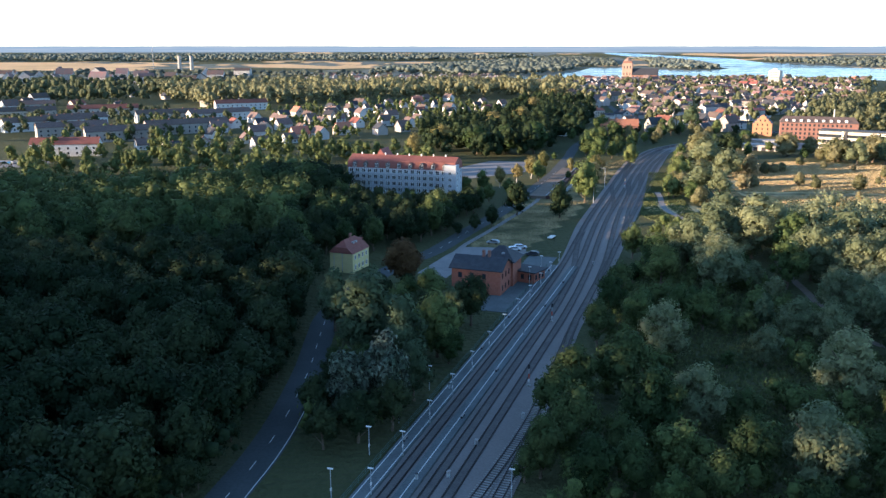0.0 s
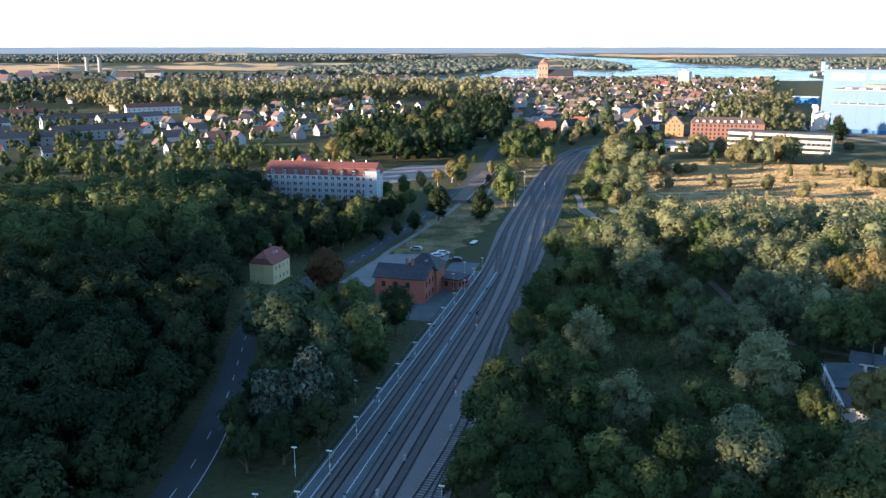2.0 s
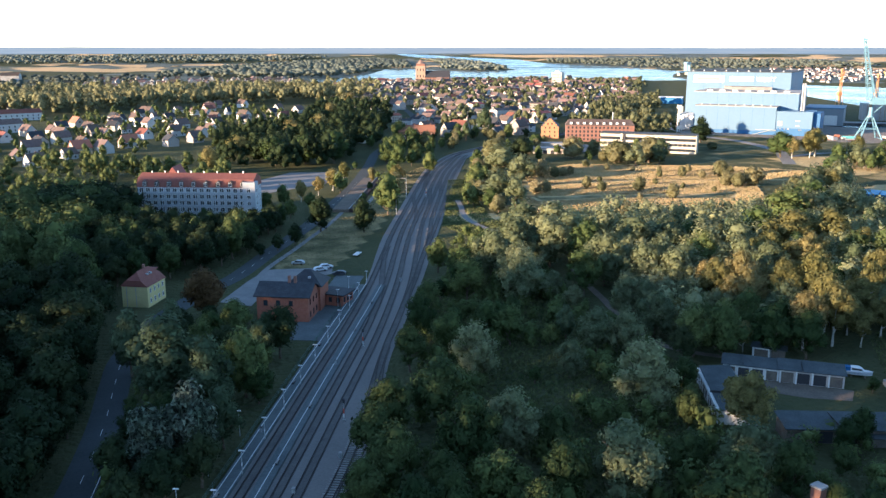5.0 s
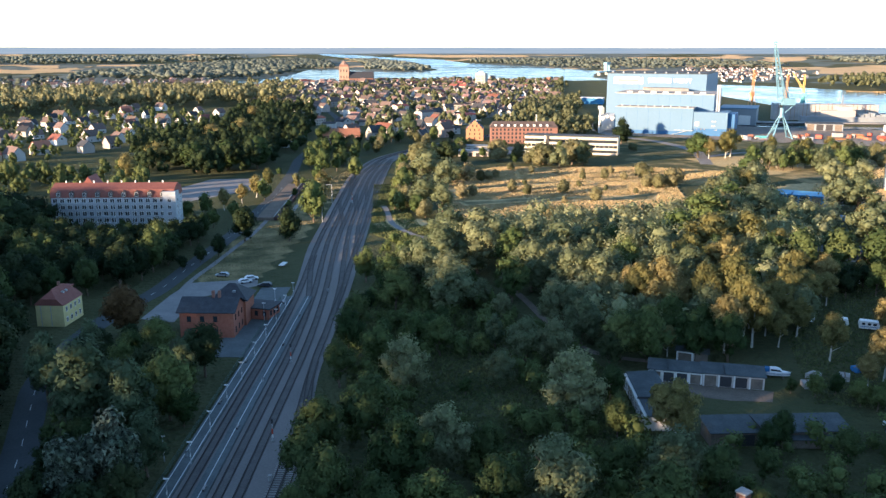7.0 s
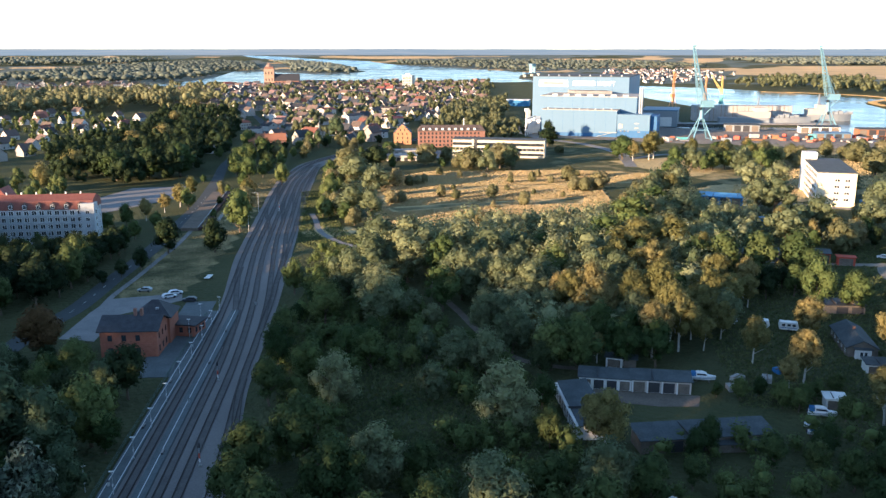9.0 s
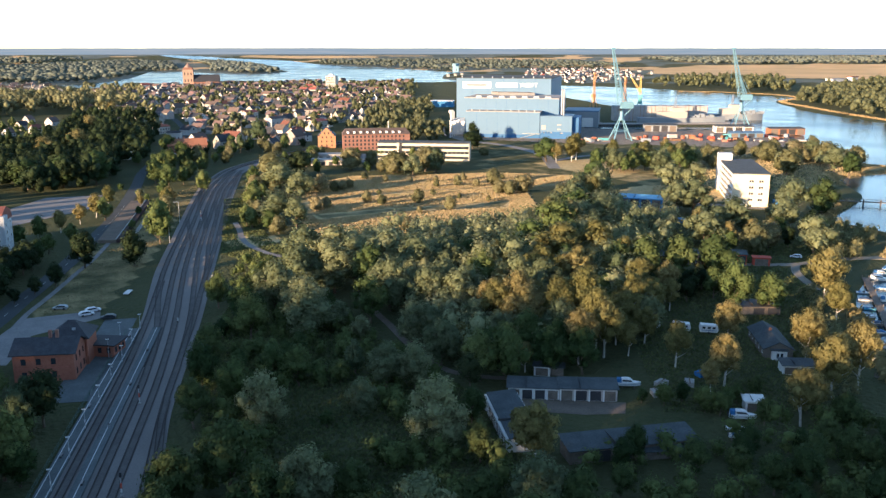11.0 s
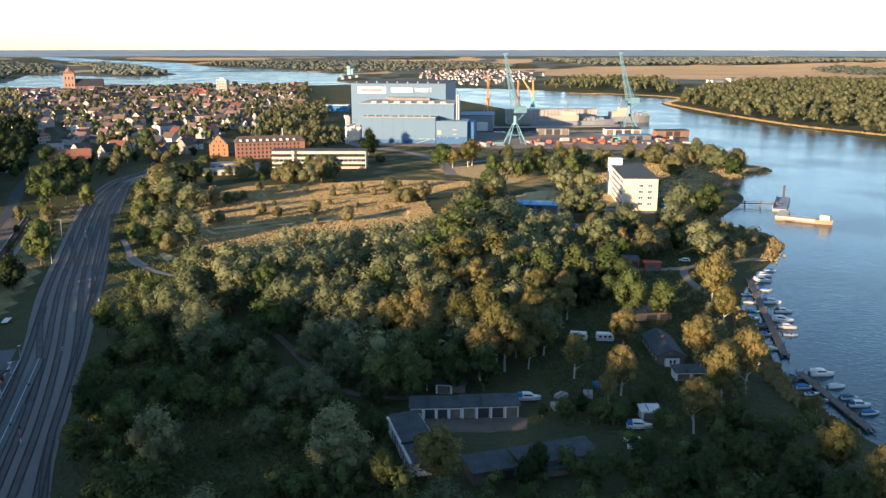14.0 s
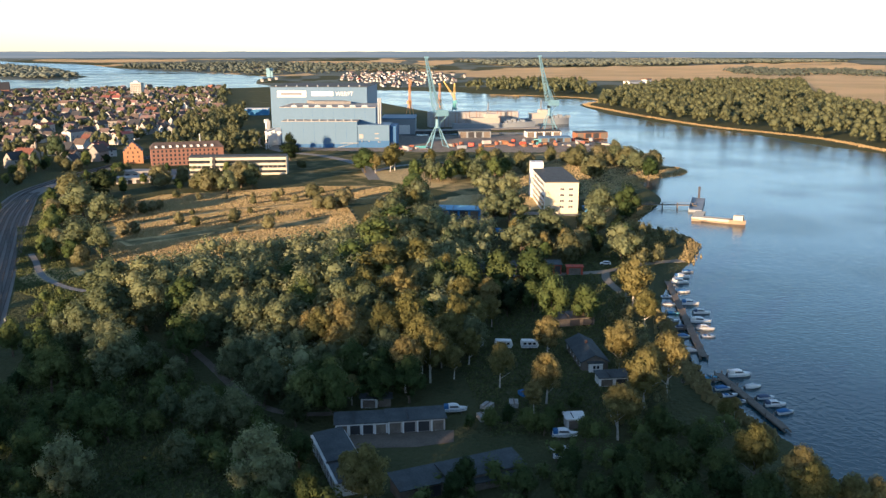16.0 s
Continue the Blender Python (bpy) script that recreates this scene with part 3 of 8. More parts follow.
TRACKS = [
    [(0, 4.4), (120, 4.4), (270, 1.0), (760, 1.0)], [(0, 10.2), (110, 10.2), (270, 4.5), (760, 4.5)], [(0, 13.6), (110, 13.6), (270, 7.9), (440, 7.9), (520, 4.5)],
    [(0, 16.2), (62, 19.2), (130, 16.8), (290, 11.0), (430, 11.0), (500, 7.9)], [(0, 20.8), (70, 20.8), (120, 17.2)], [(150, 16.6), (230, 16.2), (290, 14.2), (440, 14.0), (505, 11.0)],
    [(205, 16.4), (290, 17.2), (430, 17.0), (490, 13.8)],
    [(140, 9.4), (225, 2.4)], [(270, 7.9), (345, 1.0)], [(300, 11.0), (365, 7.9)], [(330, 14.2), (395, 11.0)], [(352, 4.5), (425, 1.0)],
]
_sl = boxed((-0.13, 0.13, -1.3, 1.3, 0.0, 0.1))
_sleeper = bpy.data.meshes.new("sleeper")
_sl.to_mesh(_sleeper)
_sl.free()
_sleeper.materials.append(TIMBER)
count = 0
for n, pairs in enumerate(TRACKS):
    line = track_line(pairs)
    if len(line) < 3:
        continue
    tr = thing("railway_track", "rusty steel rails on sleepers in gravel", "railway track", Matrix.Identity(4), "station tracks")
    part("track_bed", ribbon(bmesh.new(), line, -0.78, 0.78, 0.0, 0.118 + 0.005 * n), TRACKBED, tr, "dark oily gravel")
    for d in (-0.75, 0.75):
        part("rail", ribbon(bmesh.new(), line, d - 0.10, d + 0.10, 0.1, 0.31 + 0.003 * n), STEEL, tr)
    s = 0.0
    for a, b in zip(line, line[1:]):
        s += (b - a).length
        for k in range(4):
            c = a.lerp(b, k / 4)
            turn = Matrix.Translation((c.x, c.y, 0.115)) @ Matrix.Rotation(math.atan2(b.y - a.y, b.x - a.x), 4, "Z")
            if n in (3, 4) and c.y < 155 and count < 300:
                piece("sleeper", _sleeper, tr, turn)
                count += 1

# ---- buildings ----
def unit_mesh(name, bm, mat):
    me = bpy.data.meshes.new(name)
    bm.to_mesh(me)
    bm.free()
    me.materials.append(mat)
    return me


# a window 1 m wide and 1 m high, centred, facing -y: frame and pane in one piece each
PANE = unit_mesh("pane", boxed((-0.42, 0.42, -0.02, 0.05, -0.43, 0.43)), GLASS)
FRAME = unit_mesh("window", boxed((-0.5, -0.42, -0.06, 0.05, -0.5, 0.5), (0.42, 0.5, -0.06, 0.05, -0.5, 0.5), (-0.42, 0.42, -0.06, 0.05, 0.43, 0.5),
                                  (-0.42, 0.42, -0.09, 0.05, -0.5, -0.43), (-0.04, 0.04, -0.05, 0.05, -0.43, 0.43)), WHITE)
DARK_WINDOW = unit_mesh("window", boxed((-0.5, 0.5, -0.04, 0.05, -0.5, 0.5)), GLASS)


def window(parent, x, y, z, w, h, turn=0, framed=False):
    """A window whose wall faces -y, turned by degrees."""
    m = Matrix.Translation((x, y, z)) @ Matrix.Rotation(radians(turn), 4, "Z") @ Matrix.Diagonal((w, 1, h, 1))
    if not framed:
        return piece("window", DARK_WINDOW, parent, m)
    ob = piece("window", FRAME, parent, m)
    piece("pane", PANE, ob, Matrix.Identity(4))
    return ob


def gable_roof(w, d, eave, rise, over=0.4, thick=0.22):
    """Two slabs; the ridge runs along x, the plan is centred."""
    bm = bmesh.new()
    k = rise / (d / 2)
    for s in (-1, 1):
        a, b = s * (d / 2 + over), 0.0
        za, zb = eave - over * k, eave + rise
        pts = [(a, za), (b, zb), (b, zb + thick), (a, za + thick)]
        lo = [bm.verts.new((-w / 2 - over, y, z)) for y, z in pts]
        hi = [bm.verts.new((w / 2 + over, y, z)) for y, z in pts]
        bm.faces.new(lo)
        bm.faces.new(hi[::-1])
        for i in range(4):
            j = (i + 1) % 4
            bm.faces.new((lo[i], hi[i], hi[j], lo[j]))
    bmesh.ops.recalc_face_normals(bm, faces=bm.faces)
    return bm


def hip_roof(w, d, eave, rise, over=0.4, hip=None):
    hip = d / 2 if hip is None else hip
    bm = bmesh.new()
    x, y = w / 2 + over, d / 2 + over
    base = [bm.verts.new((sx * x, sy * y, eave)) for sx, sy in ((-1, -1), (1, -1), (1, 1), (-1, 1))]
    a, b = bm.verts.new((-x + hip, 0, eave + rise)), bm.verts.new((x - hip, 0, eave + rise))
    for f in ((base[0], base[1], b, a), (base[2], base[3], a, b), (base[1], base[2], b), (base[3], base[0], a), base[::-1]):
        bm.faces.new(f)
    bmesh.ops.recalc_face_normals(bm, faces=bm.faces)
    return bm


def gable_walls(w, d, eave, rise):
    bm = bmesh.new()
    out = [(-d / 2, -0.6), (d / 2, -0.6), (d / 2, eave), (0, eave + rise), (-d / 2, eave)]
    prism(bm, out, -w / 2, w / 2)
    bmesh.ops.transform(bm, matrix=Matrix.Rotation(radians(-90), 4, "Z"), verts=bm.verts)
    return bm


def house(m, w, d, eave, rise, wall, roof, label, group="", rows=1, cols=3, chimneys=1, framed=False, name="house", gable_windows=True):
    h = thing(name, label, "house", m, group)
    part("wall", gable_walls(w, d, eave, rise), wall, h)
    r = part("roof", gable_roof(w, d, eave, rise), roof, h)
    for k in range(chimneys):
        x = (k + 0.5) / chimneys * w * 0.6 - w * 0.3 + 0.8
        part("chimney", boxed((x - 0.35, x + 0.35, -0.3, 0.3, eave + rise * 0.7, eave + rise + 0.9)), BRICK, r)
    for row in range(rows):
        z = 1.5 + row * 2.7
        for c in range(cols):
            x = (c + 0.5) / cols * w - w / 2
            window(h, x, -d / 2, z, 1.1, 1.3, 0, framed)
            if framed:
                window(h, -x, d / 2, z, 1.1, 1.3, 180, framed)
    if gable_windows:
        for sx, turn in ((-1, -90), (1, 90)):
            window(h, sx * w / 2, 0, eave + 0.5, 1.5, 1.3, turn, framed)
    return h


def rot(x, y, a, z=0.0):
    return pose(x, y, z, 0, 0, a)


# the old railway station: brick, two storeys, slate roof, single-storey wing and shed
STATION_BRICK = material("station_brick", (0.30, 0.105, 0.068), (0.38, 0.15, 0.10), 1.2, 0.9, 0.1, vary=0.08, fine=10)


def station():
    s = thing("station_building", "two-storey red brick railway station with dark slate roof", "station", along((3.4, 226.4), (16.5, 221.6)))
    W, D = 13.9, 10.2
    part("wall", boxed((0, W, 0, D, -0.5, 7.0)), STATION_BRICK, s)
    bm = bmesh.new()
    prism(bm, [(0.02, 7.0), (D - 0.02, 7.0), (D / 2, 9.2)], 0.02, W - 0.02)
    bmesh.ops.transform(bm, matrix=Matrix(((0, 1, 0, 0), (1, 0, 0, 0), (0, 0, 1, 0), (0, 0, 0, 1))), verts=bm.verts)
    bmesh.ops.recalc_face_normals(bm, faces=bm.faces)
    part("gable", bm, STATION_BRICK, s)
    bm = gable_roof(W, D, 7.02, 2.3, 0.7)
    bmesh.ops.translate(bm, vec=(W / 2, D / 2, 0), verts=bm.verts)
    r = part("roof", bm, SLATE, s)
    for x in (7.6, 9.2):
        part("chimney", boxed((x - 0.35, x + 0.35, D / 2 - 0.5, D / 2 + 0.3, 8.6, 11.2)), BRICK, r, "slim brick chimney")
    part("cross_wing", boxed((W - 8.5, W + 0.6, D, D + 9.0, -0.5, 7.0)), STATION_BRICK, s)
    bm = hip_roof(9.3, 9.4, 7.02, 3.6, 0.6, 4.4)
    bmesh.ops.translate(bm, vec=(W - 3.9, D + 4.4, 0), verts=bm.verts)
    wr = part("wing_roof", bm, SLATE, s)
    part("roof_light", boxed((W - 3.2, W - 2.4, D + 1.6, D + 2.6, 8.6, 9.2)), GALV, wr)
    part("barge_board", boxed((W + 0.62, W + 0.72, D, D + 9.4, 6.7, 6.95)), WHITE, s, "pale eaves board")
    for z in (1.7, 5.0):
        for k in range(3):
            window(s, 2.4 + k * 3.4, 0, z, 1.1, 1.5, 0)
        for k in range(3):
            window(s, W, 2.0 + k * 3.1, z, 0.9, 1.5, 90)
    part("band", boxed((-0.07, W + 0.07, -0.07, D + 0.07, 3.35, 3.6)), STATION_BRICK, s, "brick string course")
    a = thing("station_shed", "low brick waiting shed with dark flat roof beside the platform", "shed", along((20.6, 237.5), (27.0, 233.2)))
    part("wall", boxed((0, 7.5, 0, 6.5, -0.4, 3.2)), STATION_BRICK, a)
    part("roof", boxed((-0.7, 8.2, -0.7, 7.2, 3.2, 3.5)), SLATE, a)
    for k in range(3):
        window(a, 1.3 + k * 2.4, 0, 1.8, 1.0, 1.4, 0)
        window(a, 7.5, 1.2 + k * 2.0, 1.8, 1.0, 1.4, 90)


station()


def half_hip_roof(W, D, z, rise, clip, over, inset):
    """Solid roof, ridge along y, both gable tops clipped."""
    bm = bmesh.new()
    k = clip / rise * (W / 2 + over)
    for y, e in ((-over, inset), (D + over, D - inset)):
        for p in ((-over, y, z), (W + over, y, z), (-over + k, y, z + clip), (W + over - k, y, z + clip), (W / 2, e, z + rise)):
            bm.verts.new(p)
    bmesh.ops.convex_hull(bm, input=bm.verts)
    bmesh.ops.recalc_face_normals(bm, faces=bm.faces)
    return bm


def yellow_house():
    h = thing("yellow_house", "tall pale yellow rendered house with clipped red tiled roof", "house", along((-32.7, 248.0), (-25.2, 245.0)))
    W, D = 7.6, 10.6
    bm = bmesh.new()
    prism(bm, [(0, -0.5), (W, -0.5), (W, 6.0), (W - 1.5, 7.3), (1.5, 7.3), (0, 6.0)], 0, D)
    part("wall", bm, YELLOW, h)
    r = part("roof", half_hip_roof(W, D, 5.95, 3.7, 1.75, 0.3, 1.9), TILE_RED, h)
    part("chimney", boxed((3.0, 3.6, 6.6, 7.3, 9.0, 10.6)), BRICK, r)
    for y in (4.4, 6.2):
        part("roof_light", boxed((5.0, 5.7, y, y + 0.7, 8.1, 8.62)), GALV, r)
    part("annex", boxed((-0.35, 2.6, D - 0.2, D + 5.0, -0.5, 7.2)), YELLOW, h)
    part("annex_roof", boxed((-0.7, 3.0, D - 0.6, D + 5.4, 7.2, 7.5)), TILE_RED, h)
    for x in (W / 2 - 0.5, W / 2 + 0.5):
        window(h, x, 0, 6.6, 0.6, 1.0, 0)
    for x in (1.35, 4.1):
        part("downpipe", boxed((x, x + 0.12, -0.12, -0.02, -0.3, 6.6)), GALV, h)
    for z in (1.7, 4.6):
        for y in (1.7, 4.1, 6.5, 8.9):
            window(h, W, y, z, 1.0, 1.4, 90, True)


yellow_house()


FACADE = plain("pale_facade", (0.43, 0.46, 0.49), 0.85)


def apartment():
    h = thing("apartment_building", "white four-storey apartment building with red mansard roof and balconies", "apartment building", along((-40.8, 380.5), (6.6, 366.5)))
    W, D = 49.0, 13.0
    part("wall", boxed((0, W, 0, D, -0.5, 13.6)), FACADE, h)
    bm = bmesh.new()
    prism(bm, [(-0.4, 13.6), (D + 0.4, 13.6), (D - 1.2, 16.8), (D / 2, 18.8), (1.2, 16.8)], -0.3, W + 0.3)
    bmesh.ops.transform(bm, matrix=Matrix(((0, 1, 0, 0), (1, 0, 0, 0), (0, 0, 1, 0), (0, 0, 0, 1))), verts=bm.verts)
    bmesh.ops.recalc_face_normals(bm, faces=bm.faces)
    r = part("roof", bm, TILE_RED, h)
    for k in range(9):
        x = 3.2 + k * 5.2
        bm = bmesh.new()
        prism(bm, [(x - 1.0, 13.7), (x + 1.0, 13.7), (x + 1.0, 15.7), (x, 16.5), (x - 1.0, 15.7)], -0.35, 2.2)
        dm = part("dormer", bm, TILE_BROWN, r, "arched white-trimmed dormer")
        window(dm, x, -0.35, 14.8, 1.3, 1.7, 0, True)
    bm = bmesh.new()
    prism(bm, [(9.0, 15.5), (17.0, 15.5), (13.0, 21.2)], D / 2, D + 3.5)
    part("cross_gable", bm, TILE_RED, r, "red gabled cross roof at the back")
    for k in range(8):
        x = 4 + k * 5.6
        part("roof_vent", boxed((x, x + 0.5, D / 2 - 0.25, D / 2 + 0.25, 18.2, 19.6)), WHITE, r)
    for row in range(5):
        z = 1.5 + row * 2.7
        for k in range(17):
            window(h, 1.6 + k * 2.85, 0, z, 1.9, 1.9, 0, True)
        for k in range(4):
            window(h, W, 2 + k * 3, z, 1.1, 1.4, 90, True)
    for row in range(1, 5):
        z = 0.3 + row * 2.7
        for k in range(6):
            x = 3.0 + k * 8.0
            b = part("balcony", boxed((x, x + 6.2, -1.7, 0, z, z + 0.18), (x, x + 6.2, -1.7, -1.62, z + 0.18, z + 0.85)), FACADE, h, "white balcony with solid parapet")
            part("post", boxed((x - 0.1, x + 0.1, -1.75, -1.55, z - 2.5, z + 1.1)), FACADE, b)
            part("post", boxed((x + 6.1, x + 6.3, -1.75, -1.55, z - 2.5, z + 1.1)), FACADE, b)
    part("bay_tower", boxed((W - 4.0, W + 1.2, -1.3, 4.0, -0.5, 16.0)), FACADE, h, "white corner bay")
    for row in range(5):
        window(h, W + 1.2, 1.4, 1.6 + row * 2.7, 1.6, 1.6, 90, True)
        window(h, W - 1.4, -1.3, 1.6 + row * 2.7, 1.6, 1.6, 0, True)


apartment()


def white_block():
    """The five-storey block by the river."""
    h = thing("riverside_block", "white and pale yellow five-storey concrete block, flat roof", "office building", along((332.0, 314.6), (345.0, 304.0)))
    W, D = 17.6, 58.0
    part("wall", boxed((0, W, 0, D, -0.5, 16.4)), plain("pale_yellow_render", (0.70, 0.63, 0.45), 0.85), h)
    part("long_front", boxed((-0.15, 0.0, -0.05, D, -0.5, 16.6)), WHITE, h, "white long front")
    part("roof", boxed((-0.3, W + 0.3, -0.3, D + 0.3, 16.4, 16.9)), FELT, h)
    part("stair_tower", boxed((-1.2, 6, D - 7, D + 0.6, -0.5, 20.5)), WHITE, h)
    for row in range(5):
        for k in range(16):
            window(h, -0.15, 3 + k * 3.2, 2.0 + row * 3.1, 1.9, 1.6, -90)
        if row < 4:
            for x in (9.0, 13.6):
                window(h, x, 0, 3.6 + row * 3.1, 2.6, 1.4, 0, True)
    for k in range(2):
        v = thing("delivery_van", "blue van parked by the white block", "van", rot(352 + k * 4, 303 + k * 5, 40 + 10 * k))
        part("body", boxed((-2.3, 2.3, -0.95, 0.95, 0.35, 2.1)), BLUE_PAINT, v)
        part("windscreen", boxed((2.28, 2.34, -0.8, 0.8, 1.3, 2.0)), GLASS, v)
        for x, y in ((-1.4, -0.97), (1.4, -0.97), (-1.4, 0.97), (1.4, 0.97)):
            part("wheel", rod(bmesh.new(), (x, y - 0.1, 0.35), (x, y + 0.1, 0.35), 0.35, sides=10), DARK, v)


white_block()


def offices():
    h = thing("office_building", "long low office with cream bands and dark ribbon windows", "office building", along((250.0, 566.0), (303.5, 529.0)))
    W, D = 65.0, 13.0
    part("core", boxed((0.3, W - 0.3, 0.3, D - 0.3, -0.5, 12.4)), GLASS, h, "dark recessed window bands")
    for z0, z1 in ((0.0, 1.4), (3.2, 4.8), (6.6, 8.2), (10.2, 12.0)):
        part("cladding_band", boxed((0, W, 0, D, z0, z1)), CREAM, h)
    part("roof", boxed((-0.3, W + 0.3, -0.3, D + 0.3, 12.4, 12.8)), FELT, h)
    part("end_wall", boxed((W - 0.1, W + 0.25, -0.1, D + 0.1, -0.5, 12.4)), CREAM, h)
    for x in (14, 16):
        part("stair_shaft", boxed((x, x + 1.4, -0.5, 2, -0.5, 12.5)), CREAM if x == 14 else DARK, h)
    for k in range(21):
        for z in (2.3, 5.7, 9.2):
            part("mullion", boxed((2 + k * 3 - 0.12, 2 + k * 3 + 0.12, 0.1, 0.4, z - 0.95, z + 0.95)), CREAM, h) if z == 5.7 else None
    b = thing("brick_offices", "red brick four-storey office range with hipped brown roof", "office building", along((249.0, 629.0), (299.0, 611.0)))
    W, D = 52.0, 16.0
    part("wall", boxed((0, W, 0, D, -0.5, 12.4)), BRICK, b)
    bm = hip_roof(W, D, 12.42, 4.2, 0.5, 3.0)
    bmesh.ops.translate(bm, vec=(W / 2, D / 2, 0), verts=bm.verts)
    r = part("roof", bm, TILE_BROWN, b)
    for k in range(9):
        x = 4 + k * 5
        part("dormer", boxed((x - 0.9, x + 0.9, 1.0, 4, 12.9, 14.6)), WHITE, r)
    for row in range(4):
        for k in range(16):
            window(b, 2 + k * 3, 0, 1.7 + row * 3.0, 1.3, 1.7, 0)
    part("flue", rod(bmesh.new(), (36, 8, 14), (36, 8, 22), 0.5, sides=8), GALV, b)
    g = thing("stepped_gable_house", "orange brick house with stepped gable", "house", along((238.5, 656.0), (251.0, 651.0)))
    bm = bmesh.new()
    W = 14.0
    steps = [(0, -0.5), (W, -0.5), (W, 9.5), (W - 1.5, 9.5), (W - 1.5, 11.2), (W - 3, 11.2), (W - 3, 12.9), (W - 4.6, 12.9), (W - 4.6, 14.6), (W - 5.8, 14.6), (W - 5.8, 15.6),
             (5.8, 15.6), (5.8, 14.6), (4.6, 14.6), (4.6, 12.9), (3, 12.9), (3, 11.2), (1.5, 11.2), (1.5, 9.5), (0, 9.5)]
    prism(bm, steps, 0, 0.7)
    part("gable", bm, material("orange_brick", (0.38, 0.19, 0.095), (0.46, 0.245, 0.13), 0.8, 0.9), g)
    bm = bmesh.new()
    prism(bm, [(0.2, -0.5), (W - 0.2, -0.5), (W - 0.2, 8.8), (W / 2, 14.4), (0.2, 8.8)], 0.7, 26)
    part("wall", bm, BRICK, g)
    bm = gable_roof(25.4, W, 8.8, 5.6, 0.3)
    bmesh.ops.transform(bm, matrix=Matrix.Translation((W / 2, 13.4, 0)) @ Matrix.Rotation(radians(90), 4, "Z"), verts=bm.verts)
    part("roof", bm, SLATE, g)
    for z, xs in ((2, (3, 7, 11)), (5.2, (3, 7, 11)), (8.4, (3.5, 7, 10.5)), (11.6, (5.4, 8.6))):
        for x in xs:
            window(g, x, 0, z, 0.9, 1.6, 0)
    k = thing("brick_house", "long two-storey brick house with orange tiled roof", "house", along((122.5, 655.0), (149.5, 651.5)))
    bm = gable_walls(28, 13, 8.0, 4.2)
    bmesh.ops.translate(bm, vec=(14, 6.5, 0), verts=bm.verts)
    part("wall", bm, BRICK, k)
    bm = gable_roof(28, 13, 8.0, 4.2, 0.5)
    bmesh.ops.translate(bm, vec=(14, 6.5, 0), verts=bm.verts)
    r = part("roof", bm, TILE_ORANGE, k)
    for x in (6, 12, 19, 25):
        part("chimney", boxed((x, x + 0.8, 6, 6.8, 11.5, 13.4)), BRICK, r)
    for z in (1.8, 5.2):
        for c in range(9):
            window(k, 1.8 + c * 3.05, 0, z, 1.1, 1.7, 0, True)


offices()


def letters(text, size, width, mat, parent, m, label=""):
    """Raised lettering, baseline at m, stretched to a width."""
    cu = bpy.data.curves.new("lettering", "FONT")
    cu.body, cu.size, cu.extrude = text, size, 0.06
    tmp = bpy.data.objects.new("lettering", cu)
    scene.collection.objects.link(tmp)
    me = bpy.data.meshes.new_from_object(tmp.evaluated_get(bpy.context.evaluated_depsgraph_get()))
    bpy.data.objects.remove(tmp)
    wide = max(v.co.x for v in me.vertices) - min(v.co.x for v in me.vertices)
    me.materials.clear()
    me.materials.append(mat)
    ob = piece("lettering", me, parent, m @ Matrix.Diagonal((width / wide, 1, 1, 1)), label)
    return ob


